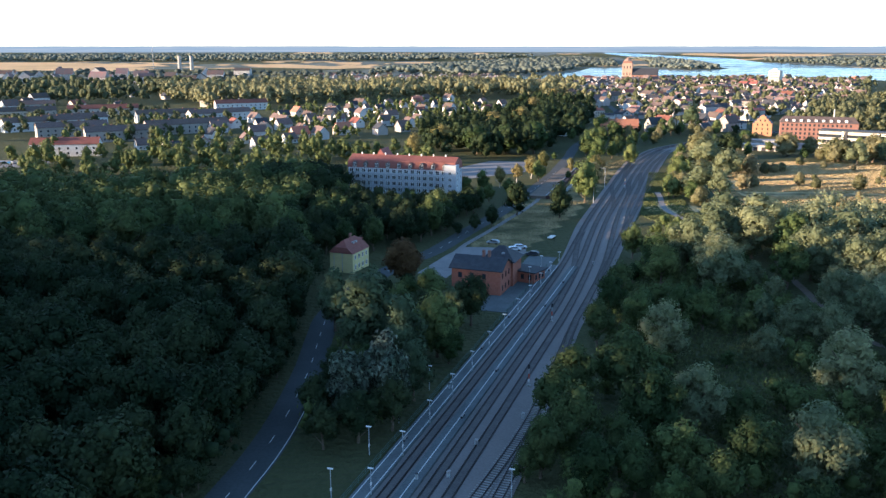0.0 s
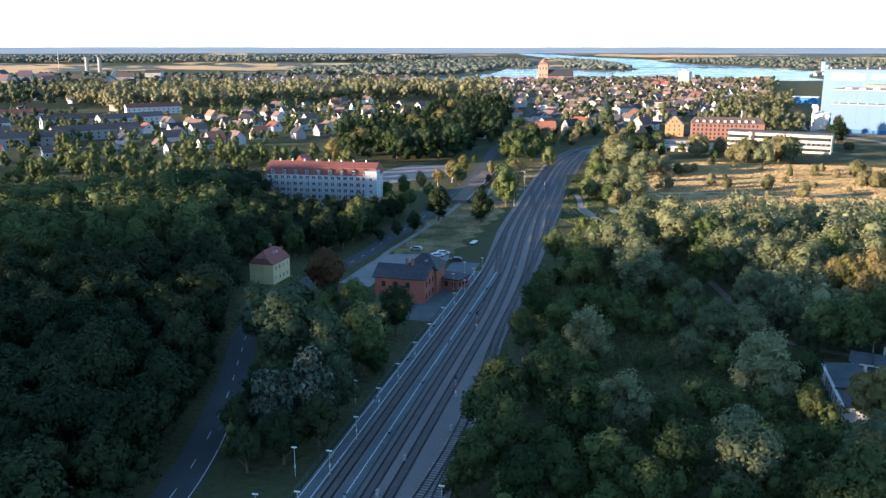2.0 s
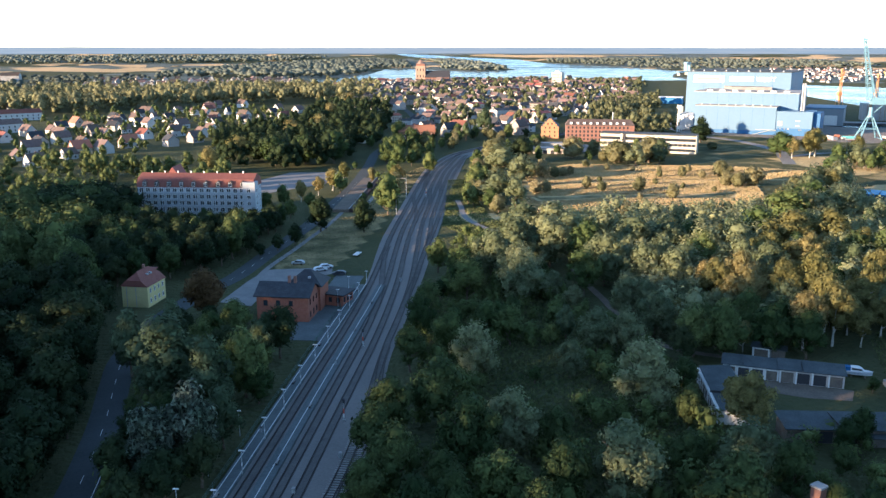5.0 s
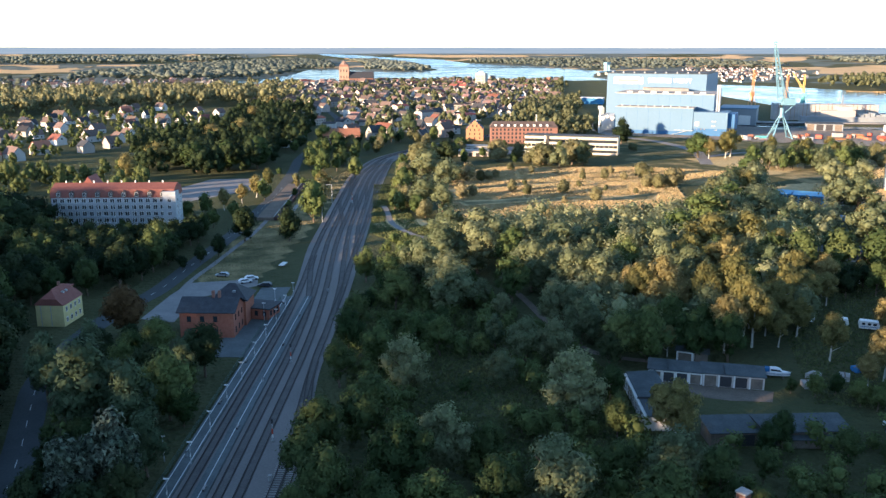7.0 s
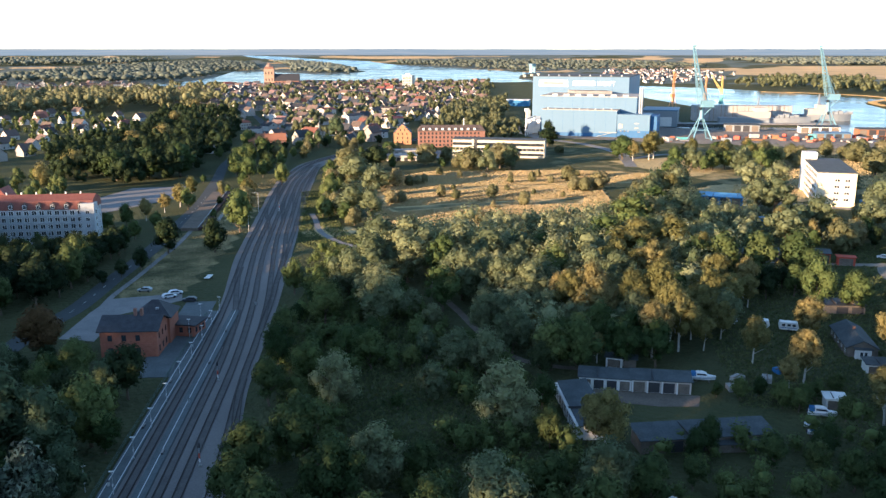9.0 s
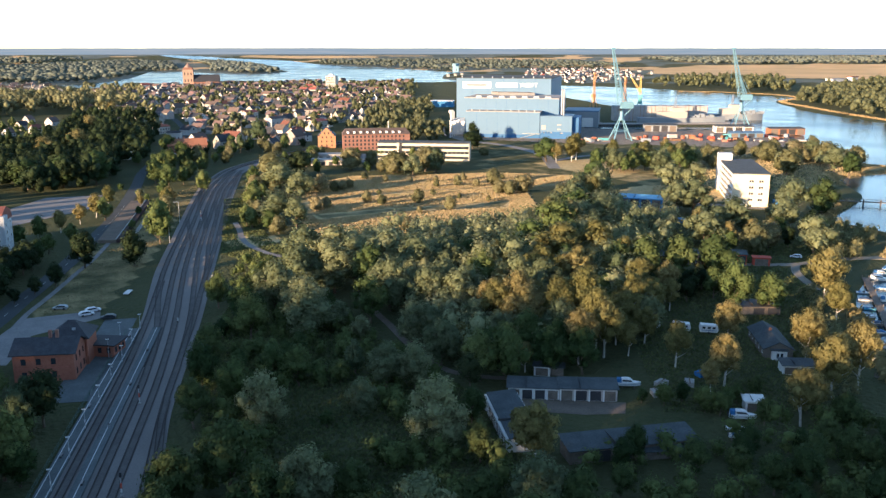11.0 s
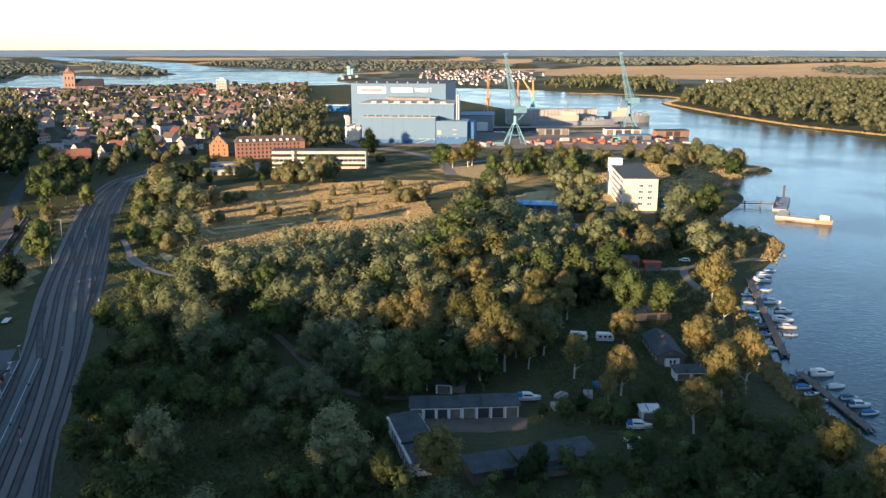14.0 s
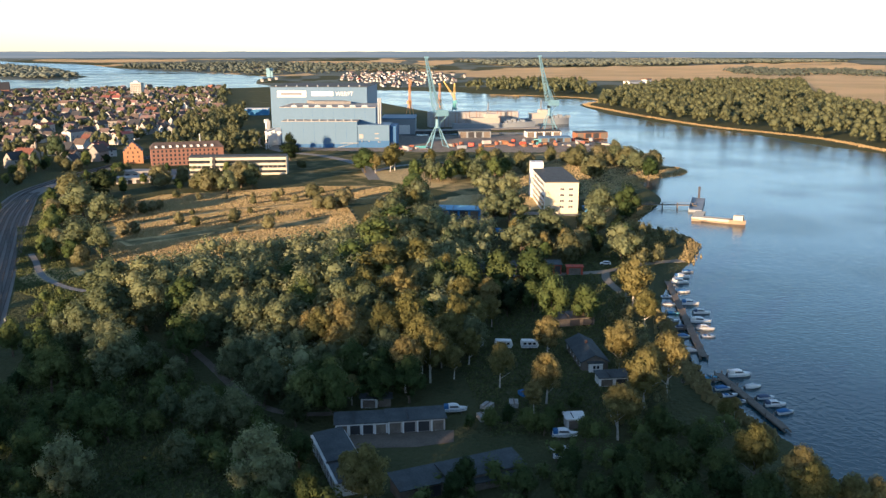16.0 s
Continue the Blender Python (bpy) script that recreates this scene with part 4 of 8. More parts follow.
def hall():
    """The shipyard hall: stepped blocks, lower in front, tallest behind."""
    h = thing("shipyard_hall", "huge stepped pale blue metal-clad shipbuilding hall", "industrial hall", along((387, 677), (456, 615)))
    part("front_block", boxed((-0.8, 65.0, 0, 18, -0.5, 22.5)), HALL_BLUE, h)
    part("front_roof", boxed((-1.2, 65.3, -0.3, 18, 22.5, 23.1)), CONCRETE, h, "pale flat roof edge")
    part("low_block", boxed((65.0, 93.0, 0.6, 30, -0.5, 19.2)), HALL_BLUE, h)
    part("low_roof", boxed((65.0, 93.3, 0.3, 30.2, 19.2, 19.7)), HALL_BLUE, h)
    part("side_block", boxed((93.0, 98.5, 5, 34, -0.5, 18.4)), HALL_DEEP, h, "deep blue side wall")
    part("middle_block", boxed((-6, 79.5, 18, 75, -0.5, 33.2)), HALL_BLUE, h)
    part("middle_roof", boxed((-6.4, 79.8, 17.7, 75, 33.2, 33.9)), CONCRETE, h, "pale flat roof edge")
    part("back_block", boxed((-26.5, 65.5, 75, 170, -0.5, 48.8)), HALL_BLUE, h)
    part("back_roof", boxed((-26.9, 65.9, 74.7, 170, 48.8, 49.3)), FELT, h)
    part("roof_hood", slab(bmesh.new(), [(18, 60), (52, 60), (44, 74.9), (8, 74.9)], 33.9, 36.5), PAVING, h, "pale rusty roof hood")
    for k in range(1, 8):
        x = -0.8 + k * 9.4
        if x < 64:
            part("cladding_seam", boxed((x - 0.06, x + 0.06, -0.05, 0.0, 0, 22.4)), HALL_DEEP, h)
        part("cladding_seam", boxed((x + 4.94, x + 5.06, 17.95, 18.0, 23.2, 33.1)), HALL_DEEP, h)
    for k in range(1, 6):
        part("cladding_seam", boxed((-26 + k * 15.2, -25.8 + k * 15.2, 74.94, 75.0, 34, 48.6)), HALL_DEEP, h)
    part("plinth", boxed((-0.9, 65.1, -0.08, 0.0, -0.5, 3.0)), HALL_DEEP, h, "deep blue base strip")
    part("plinth_low", boxed((64.9, 93.1, 0.5, 0.6, -0.5, 6.0)), HALL_DEEP, h, "deep blue base of the low block")
    for k in range(7):
        part("skylight", slab(bmesh.new(), [(4 + k * 10.5, 19.5), (9 + k * 10.5, 19.5), (8 + k * 10.5, 26), (3 + k * 10.5, 26)], 33.9, 35.4), GALV, h, "bright sloping roof light")
    for k in range(9):
        part("roof_vent", rod(bmesh.new(), (4 + k * 7, 3, 23), (4 + k * 7, 3, 24.2), 0.7, sides=8), GALV, h)
        part("ridge_vent", rod(bmesh.new(), (-22 + k * 10, 80, 49.2), (-22 + k * 10, 80, 50.6), 0.7, sides=8), GALV, h)
    for x in (82.4, 84.2):
        part("flue_pipe", rod(bmesh.new(), (x, 15, -0.5), (x, 15, 42.0), 0.75, sides=10), GALV, h)
    for x, z, w, hh in ((68.5, 9.8, 3.6, 3.8), (66, 5.4, 1.4, 1.2), (69, 5.4, 1.4, 1.2), (72, 5.4, 1.4, 1.2), (75, 5.4, 1.4, 1.2), (82, 12.2, 3.8, 1.0), (82, 8.2, 3.2, 1.0), (84, 5, 2.5, 1.0)):
        part("vent_panel", boxed((x - w / 2, x + w / 2, 0.5, 0.6, z - hh / 2, z + hh / 2)), CONCRETE, h, "pale wall panel")
    part("outside_stair", slab(bmesh.new(), [(50, -1.6), (66, -1.6), (66, -0.2), (50, -0.2)], 4.0, 4.3), GALV, h)
    for k in range(8):
        part("stair_step", boxed((48 + k * 1.6, 50 + k * 1.6, -1.5, -0.15, 0.3 + k * 0.45, 0.5 + k * 0.45)), GALV, h)
    part("sign_panel", boxed((-20.3, 7.6, 74.9, 75.0, 39.4, 45.6)), WHITE, h, "plain white sign panel")
    part("sign_mark", boxed((-16.5, 3.6, 74.8, 74.9, 41.4, 43.8)), plain("sign_grey", (0.22, 0.24, 0.26)), h, "grey mark on the sign panel")
    part("sign_bar", boxed((12.6, 33.5, 74.8, 75.0, 40.7, 44.9)), WHITE, h, "white mark on the blue wall")
    letters("WERFT", 5.9, 17.0, WHITE, h, Matrix.Translation((35.5, 74.9, 40.7)) @ Matrix.Rotation(radians(90), 4, "X"), "white letters")
    part("annex", boxed((-20, -6, 20, 60, -0.5, 12)), WHITE, h, "white side annex")
    for k in range(5):
        part("annex_frame", boxed((-12.5, -11.5, -14 + k * 8, -13.4 + k * 8, -0.5, 15)), WHITE, h)
    part("pipe_bridge", boxed((-12.8, -11.2, -14, 22, 14.2, 15.4)), WHITE, h)
    w = thing("workshop", "long grey-blue workshop beside the hall", "workshop", along((525, 720), (560, 690)))
    part("wall", boxed((0, 34, 0, 50, -0.5, 15)), SHIP_GREY, w)
    part("roof", boxed((-0.5, 34.5, -0.5, 50.5, 15, 16)), HALL_BLUE, w)
    part("gate", boxed((4, 14, -0.06, 0, 0, 9)), DARK, w)
    part("gate", boxed((18, 29, -0.06, 0, 0, 9)), WHITE, w)
    y = thing("yellow_hall", "pale yellow flat-roofed shed behind the quay", "workshop", along((560, 900), (620, 850)))
    part("wall", boxed((0, 62, 0, 20, -0.5, 22)), CREAM, y)
    part("roof", boxed((-0.4, 62.4, -0.4, 20.4, 22, 23)), FELT, y)
    b = thing("blue_depot", "bright blue low depot near the hall", "workshop", along((540, 1040), (566, 1022)))
    part("wall", boxed((0, 30, 0, 18, -0.5, 8)), BLUE_PAINT, b)
    part("roof", boxed((-0.4, 30.4, -0.4, 18.4, 8, 8.6)), WHITE, b)


hall()


# cranes
def lattice(bm, p, q, w0, w1, bays, r):
    """A four-chord truss from p to q."""
    p, q = Vector(p), Vector(q)
    d = (q - p).normalized()
    u = d.cross(Vector((0, 0, 1)))
    u = (u if u.length > 0.1 else Vector((1, 0, 0))).normalized()
    v = d.cross(u)
    rings = []
    for k in range(bays + 1):
        c, w = p.lerp(q, k / bays), (w0 + (w1 - w0) * k / bays) / 2
        rings.append([c + u * sx * w + v * sy * w for sx, sy in ((-1, -1), (1, -1), (1, 1), (-1, 1))])
    for a, b in zip(rings, rings[1:]):
        for i in range(4):
            rod(bm, a[i], b[i], r, sides=4)
            rod(bm, a[i], b[(i + 1) % 4], r * 0.6, sides=4)
    for ring in rings:
        for i in range(4):
            rod(bm, ring[i], ring[(i + 1) % 4], r * 0.6, sides=4)
    return bm


def slewing_crane(x, y, turn, reach, top):
    c = thing("dock_crane", "tall pale blue luffing dock crane with lattice jib", "crane", rot(x, y, turn), "dock cranes")
    s = 8.0
    for sx in (-1, 1):
        for sy in (-1, 1):
            part("leg", rod(bmesh.new(), (sx * s, sy * s, 0), (sx * 1.8, sy * 1.8, 17), 0.55, 0.45, 6), CRANE_BLUE, c)
            part("brace", rod(bmesh.new(), (sx * s, sy * s, 0.5), (sx * 3.6, -sy * 3.6, 12), 0.25, sides=5), CRANE_BLUE, c)
        part("brace", rod(bmesh.new(), (sx * s * 0.6, -s * 0.6, 8), (sx * s * 0.6, s * 0.6, 8), 0.25, sides=5), CRANE_BLUE, c)
        part("brace", rod(bmesh.new(), (-s * 0.6, sx * s * 0.6, 8), (s * 0.6, sx * s * 0.6, 8), 0.25, sides=5), CRANE_BLUE, c)
        part("sill_beam", rod(bmesh.new(), (sx * s, -s, 0.6), (sx * s, s, 0.6), 0.35, sides=5), CRANE_BLUE, c)
    part("slewing_ring", rod(bmesh.new(), (0, 0, 17), (0, 0, 18.2), 2.6, sides=14), CRANE_BLUE, c)
    part("column", rod(bmesh.new(), (0, 0, 18), (0, 0, 28), 1.7, 1.4, 10), CRANE_BLUE, c)
    part("machine_house", boxed((-9.5, 0.5, -2.6, 2.6, 27.5, 32.5)), CRANE_BLUE, c)
    part("cab", boxed((0.6, 2.6, 0.8, 2.6, 25.0, 27.6)), GLASS, c)
    part("walkway", boxed((-10.2, 2.0, -3.2, 3.2, 27.1, 27.5)), CRANE_BLUE, c)
    part("jib", lattice(bmesh.new(), (0.8, 0, 31), (reach, 0, top), 5.2, 1.3, 15, 0.30), CRANE_BLUE, c, "lattice jib")
    part("inner_strut", lattice(bmesh.new(), (-3.5, 0, 32.5), (reach * 0.30, 0, 31 + (top - 31) * 0.42), 2.2, 1.2, 8, 0.22), CRANE_BLUE, c)
    part("jib_head", boxed((reach - 2.2, reach + 1.4, -0.7, 0.7, top - 0.6, top + 0.9)), CRANE_BLUE, c)
    bm = bmesh.new()
    rod(bm, (-8.8, 0, 27), (-0.6, 0, 19), 0.4, sides=5)
    rod(bm, (-8.8, 0, 32), (reach * 0.55, 0, 31 + (top - 31) * 0.6), 0.12, sides=4)
    rod(bm, (reach, 0, top), (reach + 0.5, 0, top * 0.62), 0.07, sides=4)
    part("stay", bm, CRANE_BLUE, c)
    return c


slewing_crane(490, 590, 157, 10, 77)
slewing_crane(672, 626, 152, 12, 77)


def small_crane(x, y, turn, mat, label, h=38, luffed=False, base=None):
    c = thing("yard_crane", label, "crane", rot(x, y, turn), "small yard cranes")
    part("mast", lattice(bmesh.new(), (0, 0, 16), (0, 0, h), 2.6, 1.2, 9, 0.26), mat, c)
    for sx in (-1, 1):
        for sy in (-1, 1):
            part("leg", rod(bmesh.new(), (sx * 4, sy * 4, 0), (sx * 1.2, sy * 1.2, 16), 0.35, 0.3, 6), base or mat, c)
    part("column", rod(bmesh.new(), (0, 0, 8), (0, 0, 17), 1.7, 1.4, 10), base or mat, c)
    part("machine_house", boxed((-3.4, 1.8, -1.8, 1.8, 16, 20)), base or mat, c)
    if luffed:
        part("jib", lattice(bmesh.new(), (0, 0, h * 0.55), (14, 0, h * 1.05), 2.4, 0.8, 8, 0.26), mat, c)
    else:
        part("head", boxed((-1.3, 1.3, -1.3, 1.3, h, h + 2)), mat, c)
        part("jib", lattice(bmesh.new(), (0, 0, h * 0.75), (3.5, 0, h * 1.0), 1.6, 0.8, 6, 0.2), mat, c)
    return c


small_crane(694, 888, 0, CRANE_ORANGE, "orange lattice yard crane mast", 45)
small_crane(740, 883, 20, CRANE_ORANGE, "orange lattice yard crane mast", 39)
small_crane(742, 856, 130, plain("yellow_steel", (0.60, 0.42, 0.12)), "yellow luffing yard crane on teal portal", 42, True, CRANE_TEAL)


def ship(x, y, turn, long, label, mat):
    s = thing("ship", label, "ship", rot(x, y, turn, -0.8))
    bm = bmesh.new()
    secs = []
    for k in range(9):
        t = k / 8
        w = 7.0 * (1 - max(0, (t - 0.65) / 0.35) ** 2) * (0.85 + 0.15 * min(1, t * 5))
        z = 7 + 3 * max(0, t - 0.6)
        secs.append([bm.verts.new(((t - 0.5) * long, sy * w * k2, zz)) for sy, k2, zz in ((-1, 1, z), (-1, 0.8, 0), (1, 0.8, 0), (1, 1, z))])
    for a, b in zip(secs, secs[1:]):
        for i in range(4):
            bm.faces.new((a[i], b[i], b[(i + 1) % 4], a[(i + 1) % 4]))
    bm.faces.new(secs[0])
    bm.faces.new(secs[-1][::-1])
    bmesh.ops.recalc_face_normals(bm, faces=bm.faces)
    part("hull", bm, mat, s)
    part("deckhouse", boxed((-long * 0.3, long * 0.05, -5, 5, 7, 13)), PINK_WALL, s)
    part("bridge", boxed((-long * 0.12, long * 0.02, -5.5, 5.5, 13, 17)), PINK_WALL, s)
    part("mast", lattice(bmesh.new(), (-long * 0.08, 0, 17), (-long * 0.08, 0, 28), 2, 0.6, 5, 0.2), SHIP_GREY, s)
    for k in range(5):
        part("deck_crate", boxed((long * 0.1 + k * 5, long * 0.1 + k * 5 + 4, -4, 4, 7.2, 9 + (k % 3))), SHIP_GREY, s)
    return s


ship(655, 690, -28, 92, "grey naval hull under white tarpaulins at the quay", SHIP_GREY)
ship(745, 700, -28, 60, "small grey patrol ship at the quay", SHIP_GREY)
q = thing("quay", "long grey concrete quay with low parapet", "quay", along((545, 720), (700, 645), -0.8))
part("deck", boxed((0, 178, 0, 16, -1.5, 2.2)), CONCRETE, q)
part("fender", boxed((0, 178, -0.4, 0, 0.4, 1.8)), DARK, q)
fd = thing("covered_barge", "ship section under pale scaffolding sheets", "ship section", along((610, 745), (700, 695), -0.8))
part("sheeting", boxed((0, 100, 0, 18, 0, 17)), material("pale_sheeting", (0.40, 0.40, 0.39), (0.30, 0.30, 0.29), 0.2, 0.8, fine=4), fd)
for k in range(26):
    part("scaffold_pole", boxed((k * 4 - 0.12, k * 4 + 0.12, -0.5, -0.1, 0, 18.5)), RUST if k % 3 else GALV, fd)
pt = thing("harbour_crane_bridge", "blue and white lifting bridge far behind the hall", "bridge", along((1138, 2080), (1260, 2210)))
part("deck", boxed((0, 180, 0, 10, 8, 10)), CRANE_BLUE, pt)
for x in (10, 90, 170):
    part("pier", boxed((x, x + 6, 1, 9, -3, 8)), CONCRETE, pt)
part("lift_frame", boxed((80, 84, 0, 10, 10, 30), (110, 114, 0, 10, 10, 30), (76, 118, 0, 10, 28, 34)), CRANE_BLUE, pt)


# church and tower block
def church():
    c = thing("church", "brick parish church with massive square tower", "church", along((370, 1775), (392, 1768)))
    part("tower", boxed((0, 20, 0, 20, -0.5, 35)), material("church_brick", (0.33, 0.22, 0.16), (0.40, 0.28, 0.21), 0.2, 0.9), c)
    part("belfry", boxed((1, 19, 1, 19, 35, 39)), BRICK, c)
    part("cap", rod(bmesh.new(), (10, 10, 39), (10, 10, 47), 8.5, 0.8, 8), material("copper_cap", (0.20, 0.13, 0.10), (0.28, 0.20, 0.16), 0.3), c)
    for k in range(3):
        for z in (14, 27):
            window(c, 4 + k * 6, 0, z, 2.0, 5.0, 0)
            window(c, 0, 4 + k * 6, z, 2.0, 5.0, -90)
    part("nave", boxed((20, 70, -3, 23, -0.5, 12)), BRICK, c)
    bm = gable_roof(50, 26, 12, 13, 0.5)
    bmesh.ops.translate(bm, vec=(45, 10, 0), verts=bm.verts)
    part("nave_roof", bm, SLATE, c)
    for k in range(7):
        window(c, 24 + k * 7, -3, 6, 2.2, 7, 0)


church()
w = thing("tower_block", "white ten-storey residential tower block", "apartment building", along((588, 1560), (606, 1545)))
part("wall", boxed((0, 19, 0, 16, -0.5, 26)), plain("pale_panel", (0.50, 0.49, 0.45)), w)
part("roof_house", boxed((5, 12, 5, 12, 26, 29)), WHITE, w)
for row in range(8):
    for k in range(6):
        window(w, 2 + k * 3, 0, 2.2 + row * 2.9, 2.2, 1.5, 0)
for x, y in ((-790, 2660), (-748, 2640), (-925, 2830)):
    t = thing("silo_tower", "slender grey concrete tower on the skyline", "tower", rot(x, y, 0), "skyline towers")
    part("shaft", rod(bmesh.new(), (0, 0, 0), (0, 0, 42 if x > -800 else 66), 6 if x > -800 else 1.4, 5 if x > -800 else 0.8, 10), CONCRETE, t)

# ---- housing ----
WALLS = [plain("white_render", (0.56, 0.56, 0.54), 0.9, 0.25), plain("cream_wall", (0.44, 0.41, 0.36), 0.9, 0.2), PINK_WALL, plain("grey_render", (0.36, 0.34, 0.31), 0.9, 0.1)]
ROOFS = [TILE_RED, TILE_ORANGE, TILE_BROWN, SLATE]
rng = np.random.default_rng(4)
TEMPLATES = []
WORDS = {0: "red", 1: "orange", 2: "brown", 3: "slate grey"}
WALLWORDS = {0: "white", 1: "cream", 2: "pale", 3: "grey"}
for k in range(12):
    wi, ri = (0, 0, 1, 2, 0, 3)[k % 6], (2, 2, 1, 3, 3, 2, 0, 2, 3, 0, 2, 2)[k]
    w, d = 9 + (k * 7 % 5) * 0.9, 8 + (k * 3 % 4) * 0.6
    eave, rise = 3.4 + (k % 4) * 0.5, 3.8 + (k % 3) * 0.6
    if k >= 8:
        w, eave = w + 4, 6.2 + (k % 2)
    TEMPLATES.append(house(rot(0, 0, 0), w, d, eave, rise, WALLS[wi], ROOFS[ri], f"{WALLWORDS[wi]} rendered house with {WORDS[ri]} tiled gable roof", "town houses",
                           rows=2 if k >= 8 else 1, cols=2, gable_windows=k % 2 == 0))
USED = []


def settle(k, x, y, a, s=1.0):
    """The first house of a template is moved, later ones are copies."""
    t = TEMPLATES[k]
    if k in USED:
        copy_thing(t, rot(x, y, a))
    else:
        USED.append(k)
        t.matrix_basis = rot(x, y, a)


BLOCKS = [(268, 858, 22), (228, 904, 16), (240, 718, 30), (266, 948, 18), (203, 913, 16), (347, 984, 18), (334, 1122, 18), (264, 1100, 18), (147, 753, 11), (152, 839, 12), (172, 813, 13), (214, 816, 14), (309, 850, 18), (327, 1022, 18), (215, 749, 16),
          (290, 800, 20), (250, 1010, 18), (395, 1080, 20)]
for n, (x, y, w) in enumerate(BLOCKS):
    wi, ri = (0, 3, 0, 1, 0, 2)[n % 6], (3, 2, 3, 0, 3, 2)[n % 6]
    house(rot(x, y, (28, 118, -20)[n % 3]), w, 11, (8.5, 6.5, 5.0, 9.0)[n % 4], (1.8, 3.5, 1.2)[n % 3], WALLS[wi], ROOFS[ri], f"large {WALLWORDS[wi]} town building with {WORDS[ri]} roof", "town buildings", rows=2, cols=4, name="town_building")
HOMES_TOWN = [(172, 690), (186, 712), (205, 668), (158, 715), (215, 702), (232, 690), (190, 742), (222, 735), (243, 722)]
HOMES_WEST = [(-196, 566), (-169, 541), (-172, 723), (-136, 643), (-119, 568), (-137, 674), (-106, 604), (-103, 631), (-114, 764), (-88, 632), (-91, 783), (-108, 888), (-70, 726),
              (-47, 743), (-46, 817), (-62, 890), (-42, 978), (-27, 1030), (-18, 1086), (11, 1088), (51, 1033), (-3, 980), (50, 894), (94, 658), (134, 823), (40, 936), (-20, 775), (-75, 665),
              (-30, 690), (-128, 705), (-150, 790), (-84, 845), (-20, 860), (10, 905), (70, 980), (-95, 950), (-60, 1010), (-140, 850), (110, 700), (125, 770)]
for n, (x, y) in enumerate(HOMES_WEST):
    settle((0, 4, 6, 7, 1, 3, 0, 2, 5, 7)[n % 10], x, y, (35, 40, 125, 30, 38, 130, 44)[n % 7])
for n, (x, y) in enumerate(HOMES_TOWN):
    settle((8, 9, 3, 10, 1, 11, 6)[n % 7], x, y, (30, 120, 40)[n % 3])
TAKEN = list(HOMES_WEST) + HOMES_TOWN + [(x, y) for x, y, w in BLOCKS]


def scatter_homes(poly, gap, n, kinds, lean):
    poly = np.array(poly, float)
    lo, hi = poly.min(0), poly.max(0)
    made = 0
    for _ in range(n * 40):
        x, y = rng.uniform(lo, hi)
        if made >= n:
            break
        if not inside(poly, np.array(x), np.array(y)) or any((x - a) ** 2 + (y - b) ** 2 < gap * gap for a, b in TAKEN):
            continue
        if min(math.hypot(x - p.x, y - p.y) for p in ROAD[::5]) < 11:
            continue
        TAKEN.append((x, y))
        settle(int(rng.choice(kinds)), x, y, lean + float(rng.choice([0, 90])) + float(rng.normal(0, 9)))
        made += 1


scatter_homes([(-160, 560), (-60, 590), (-20, 700), (40, 900), (-20, 1100), (-110, 960), (-190, 720)], 18, 30, [0, 1, 3, 4, 6, 7], 38)
scatter_homes([(165, 700), (225, 680), (330, 800), (480, 1000), (620, 1250), (760, 1600), (640, 1720), (420, 1640), (240, 1300), (190, 1000)], 12.5, 112, [0, 1, 2, 3, 4, 5, 6, 7, 8, 9, 10, 11], 30)
scatter_homes([(420, 1640), (640, 1720), (880, 1750), (700, 1830), (450, 1860), (300, 1800), (260, 1500)], 17, 20, [2, 3, 8, 9, 11, 7], 30)
scatter_homes([(-420, 900), (-240, 960), (-220, 1180), (-420, 1200)], 24, 12, [1, 3, 6, 9], 60)
scatter_homes([(1400, 2050), (1800, 2500), (1900, 2150), (1400, 1620), (1230, 1640)], 26, 14, [0, 1, 3, 6, 8], 20)

# long housing rows on the western edge
ROWS = [((-346, 682), (-296, 726), 0, 2), ((-330, 716), (-290, 750), 0, 2), ((-251, 608), (-205, 634), 3, 2), ((-225, 658), (-172, 696), 3, 2), ((-252, 530), (-212, 536), 0, 0),
        ((-300, 640), (-258, 668), 3, 2), ((-271, 770), (-225, 800), 0, 2), ((-225, 775), (-180, 815), 0, 2), ((-361, 840), (-300, 862), 1, 0), ((-420, 800), (-368, 830), 1, 2),
        ((-240, 925), (-190, 950), 0, 0), ((-470, 900), (-410, 925), 3, 2)]
for a, b, wi, ri in ROWS:
    long = math.dist(a, b)
    mid = along(a, b) @ Matrix.Translation((long / 2, 0, 0))
    h = thing("terraced_block", f"long {WALLWORDS[wi]} three-storey housing block, {WORDS[ri]} tiled roof", "apartment building", mid, "housing blocks")
    part("wall", gable_walls(long, 11, 7.6, 3.6), WALLS[wi], h)
    r = part("roof", gable_roof(long, 11, 7.6, 3.6, 0.4), ROOFS[ri], h)
    for k in range(int(long // 12)):
        part("chimney", boxed((6 + k * 12 - long / 2, 7 + k * 12 - long / 2, -0.5, 0.5, 9.8, 12)), BRICK, r)
    for row in range(2):
        for k in range(int(long // 5)):
            window(h, 2.5 + k * 5 - long / 2, -5.5, 2 + row * 3, 1.2, 1.4, 0)
    for z in (2, 5):
        for y in (0,):
            window(h, -long / 2, y, z, 1.0, 1.3, -90)
            window(h, long / 2, y, z, 1.0, 1.3, 90)


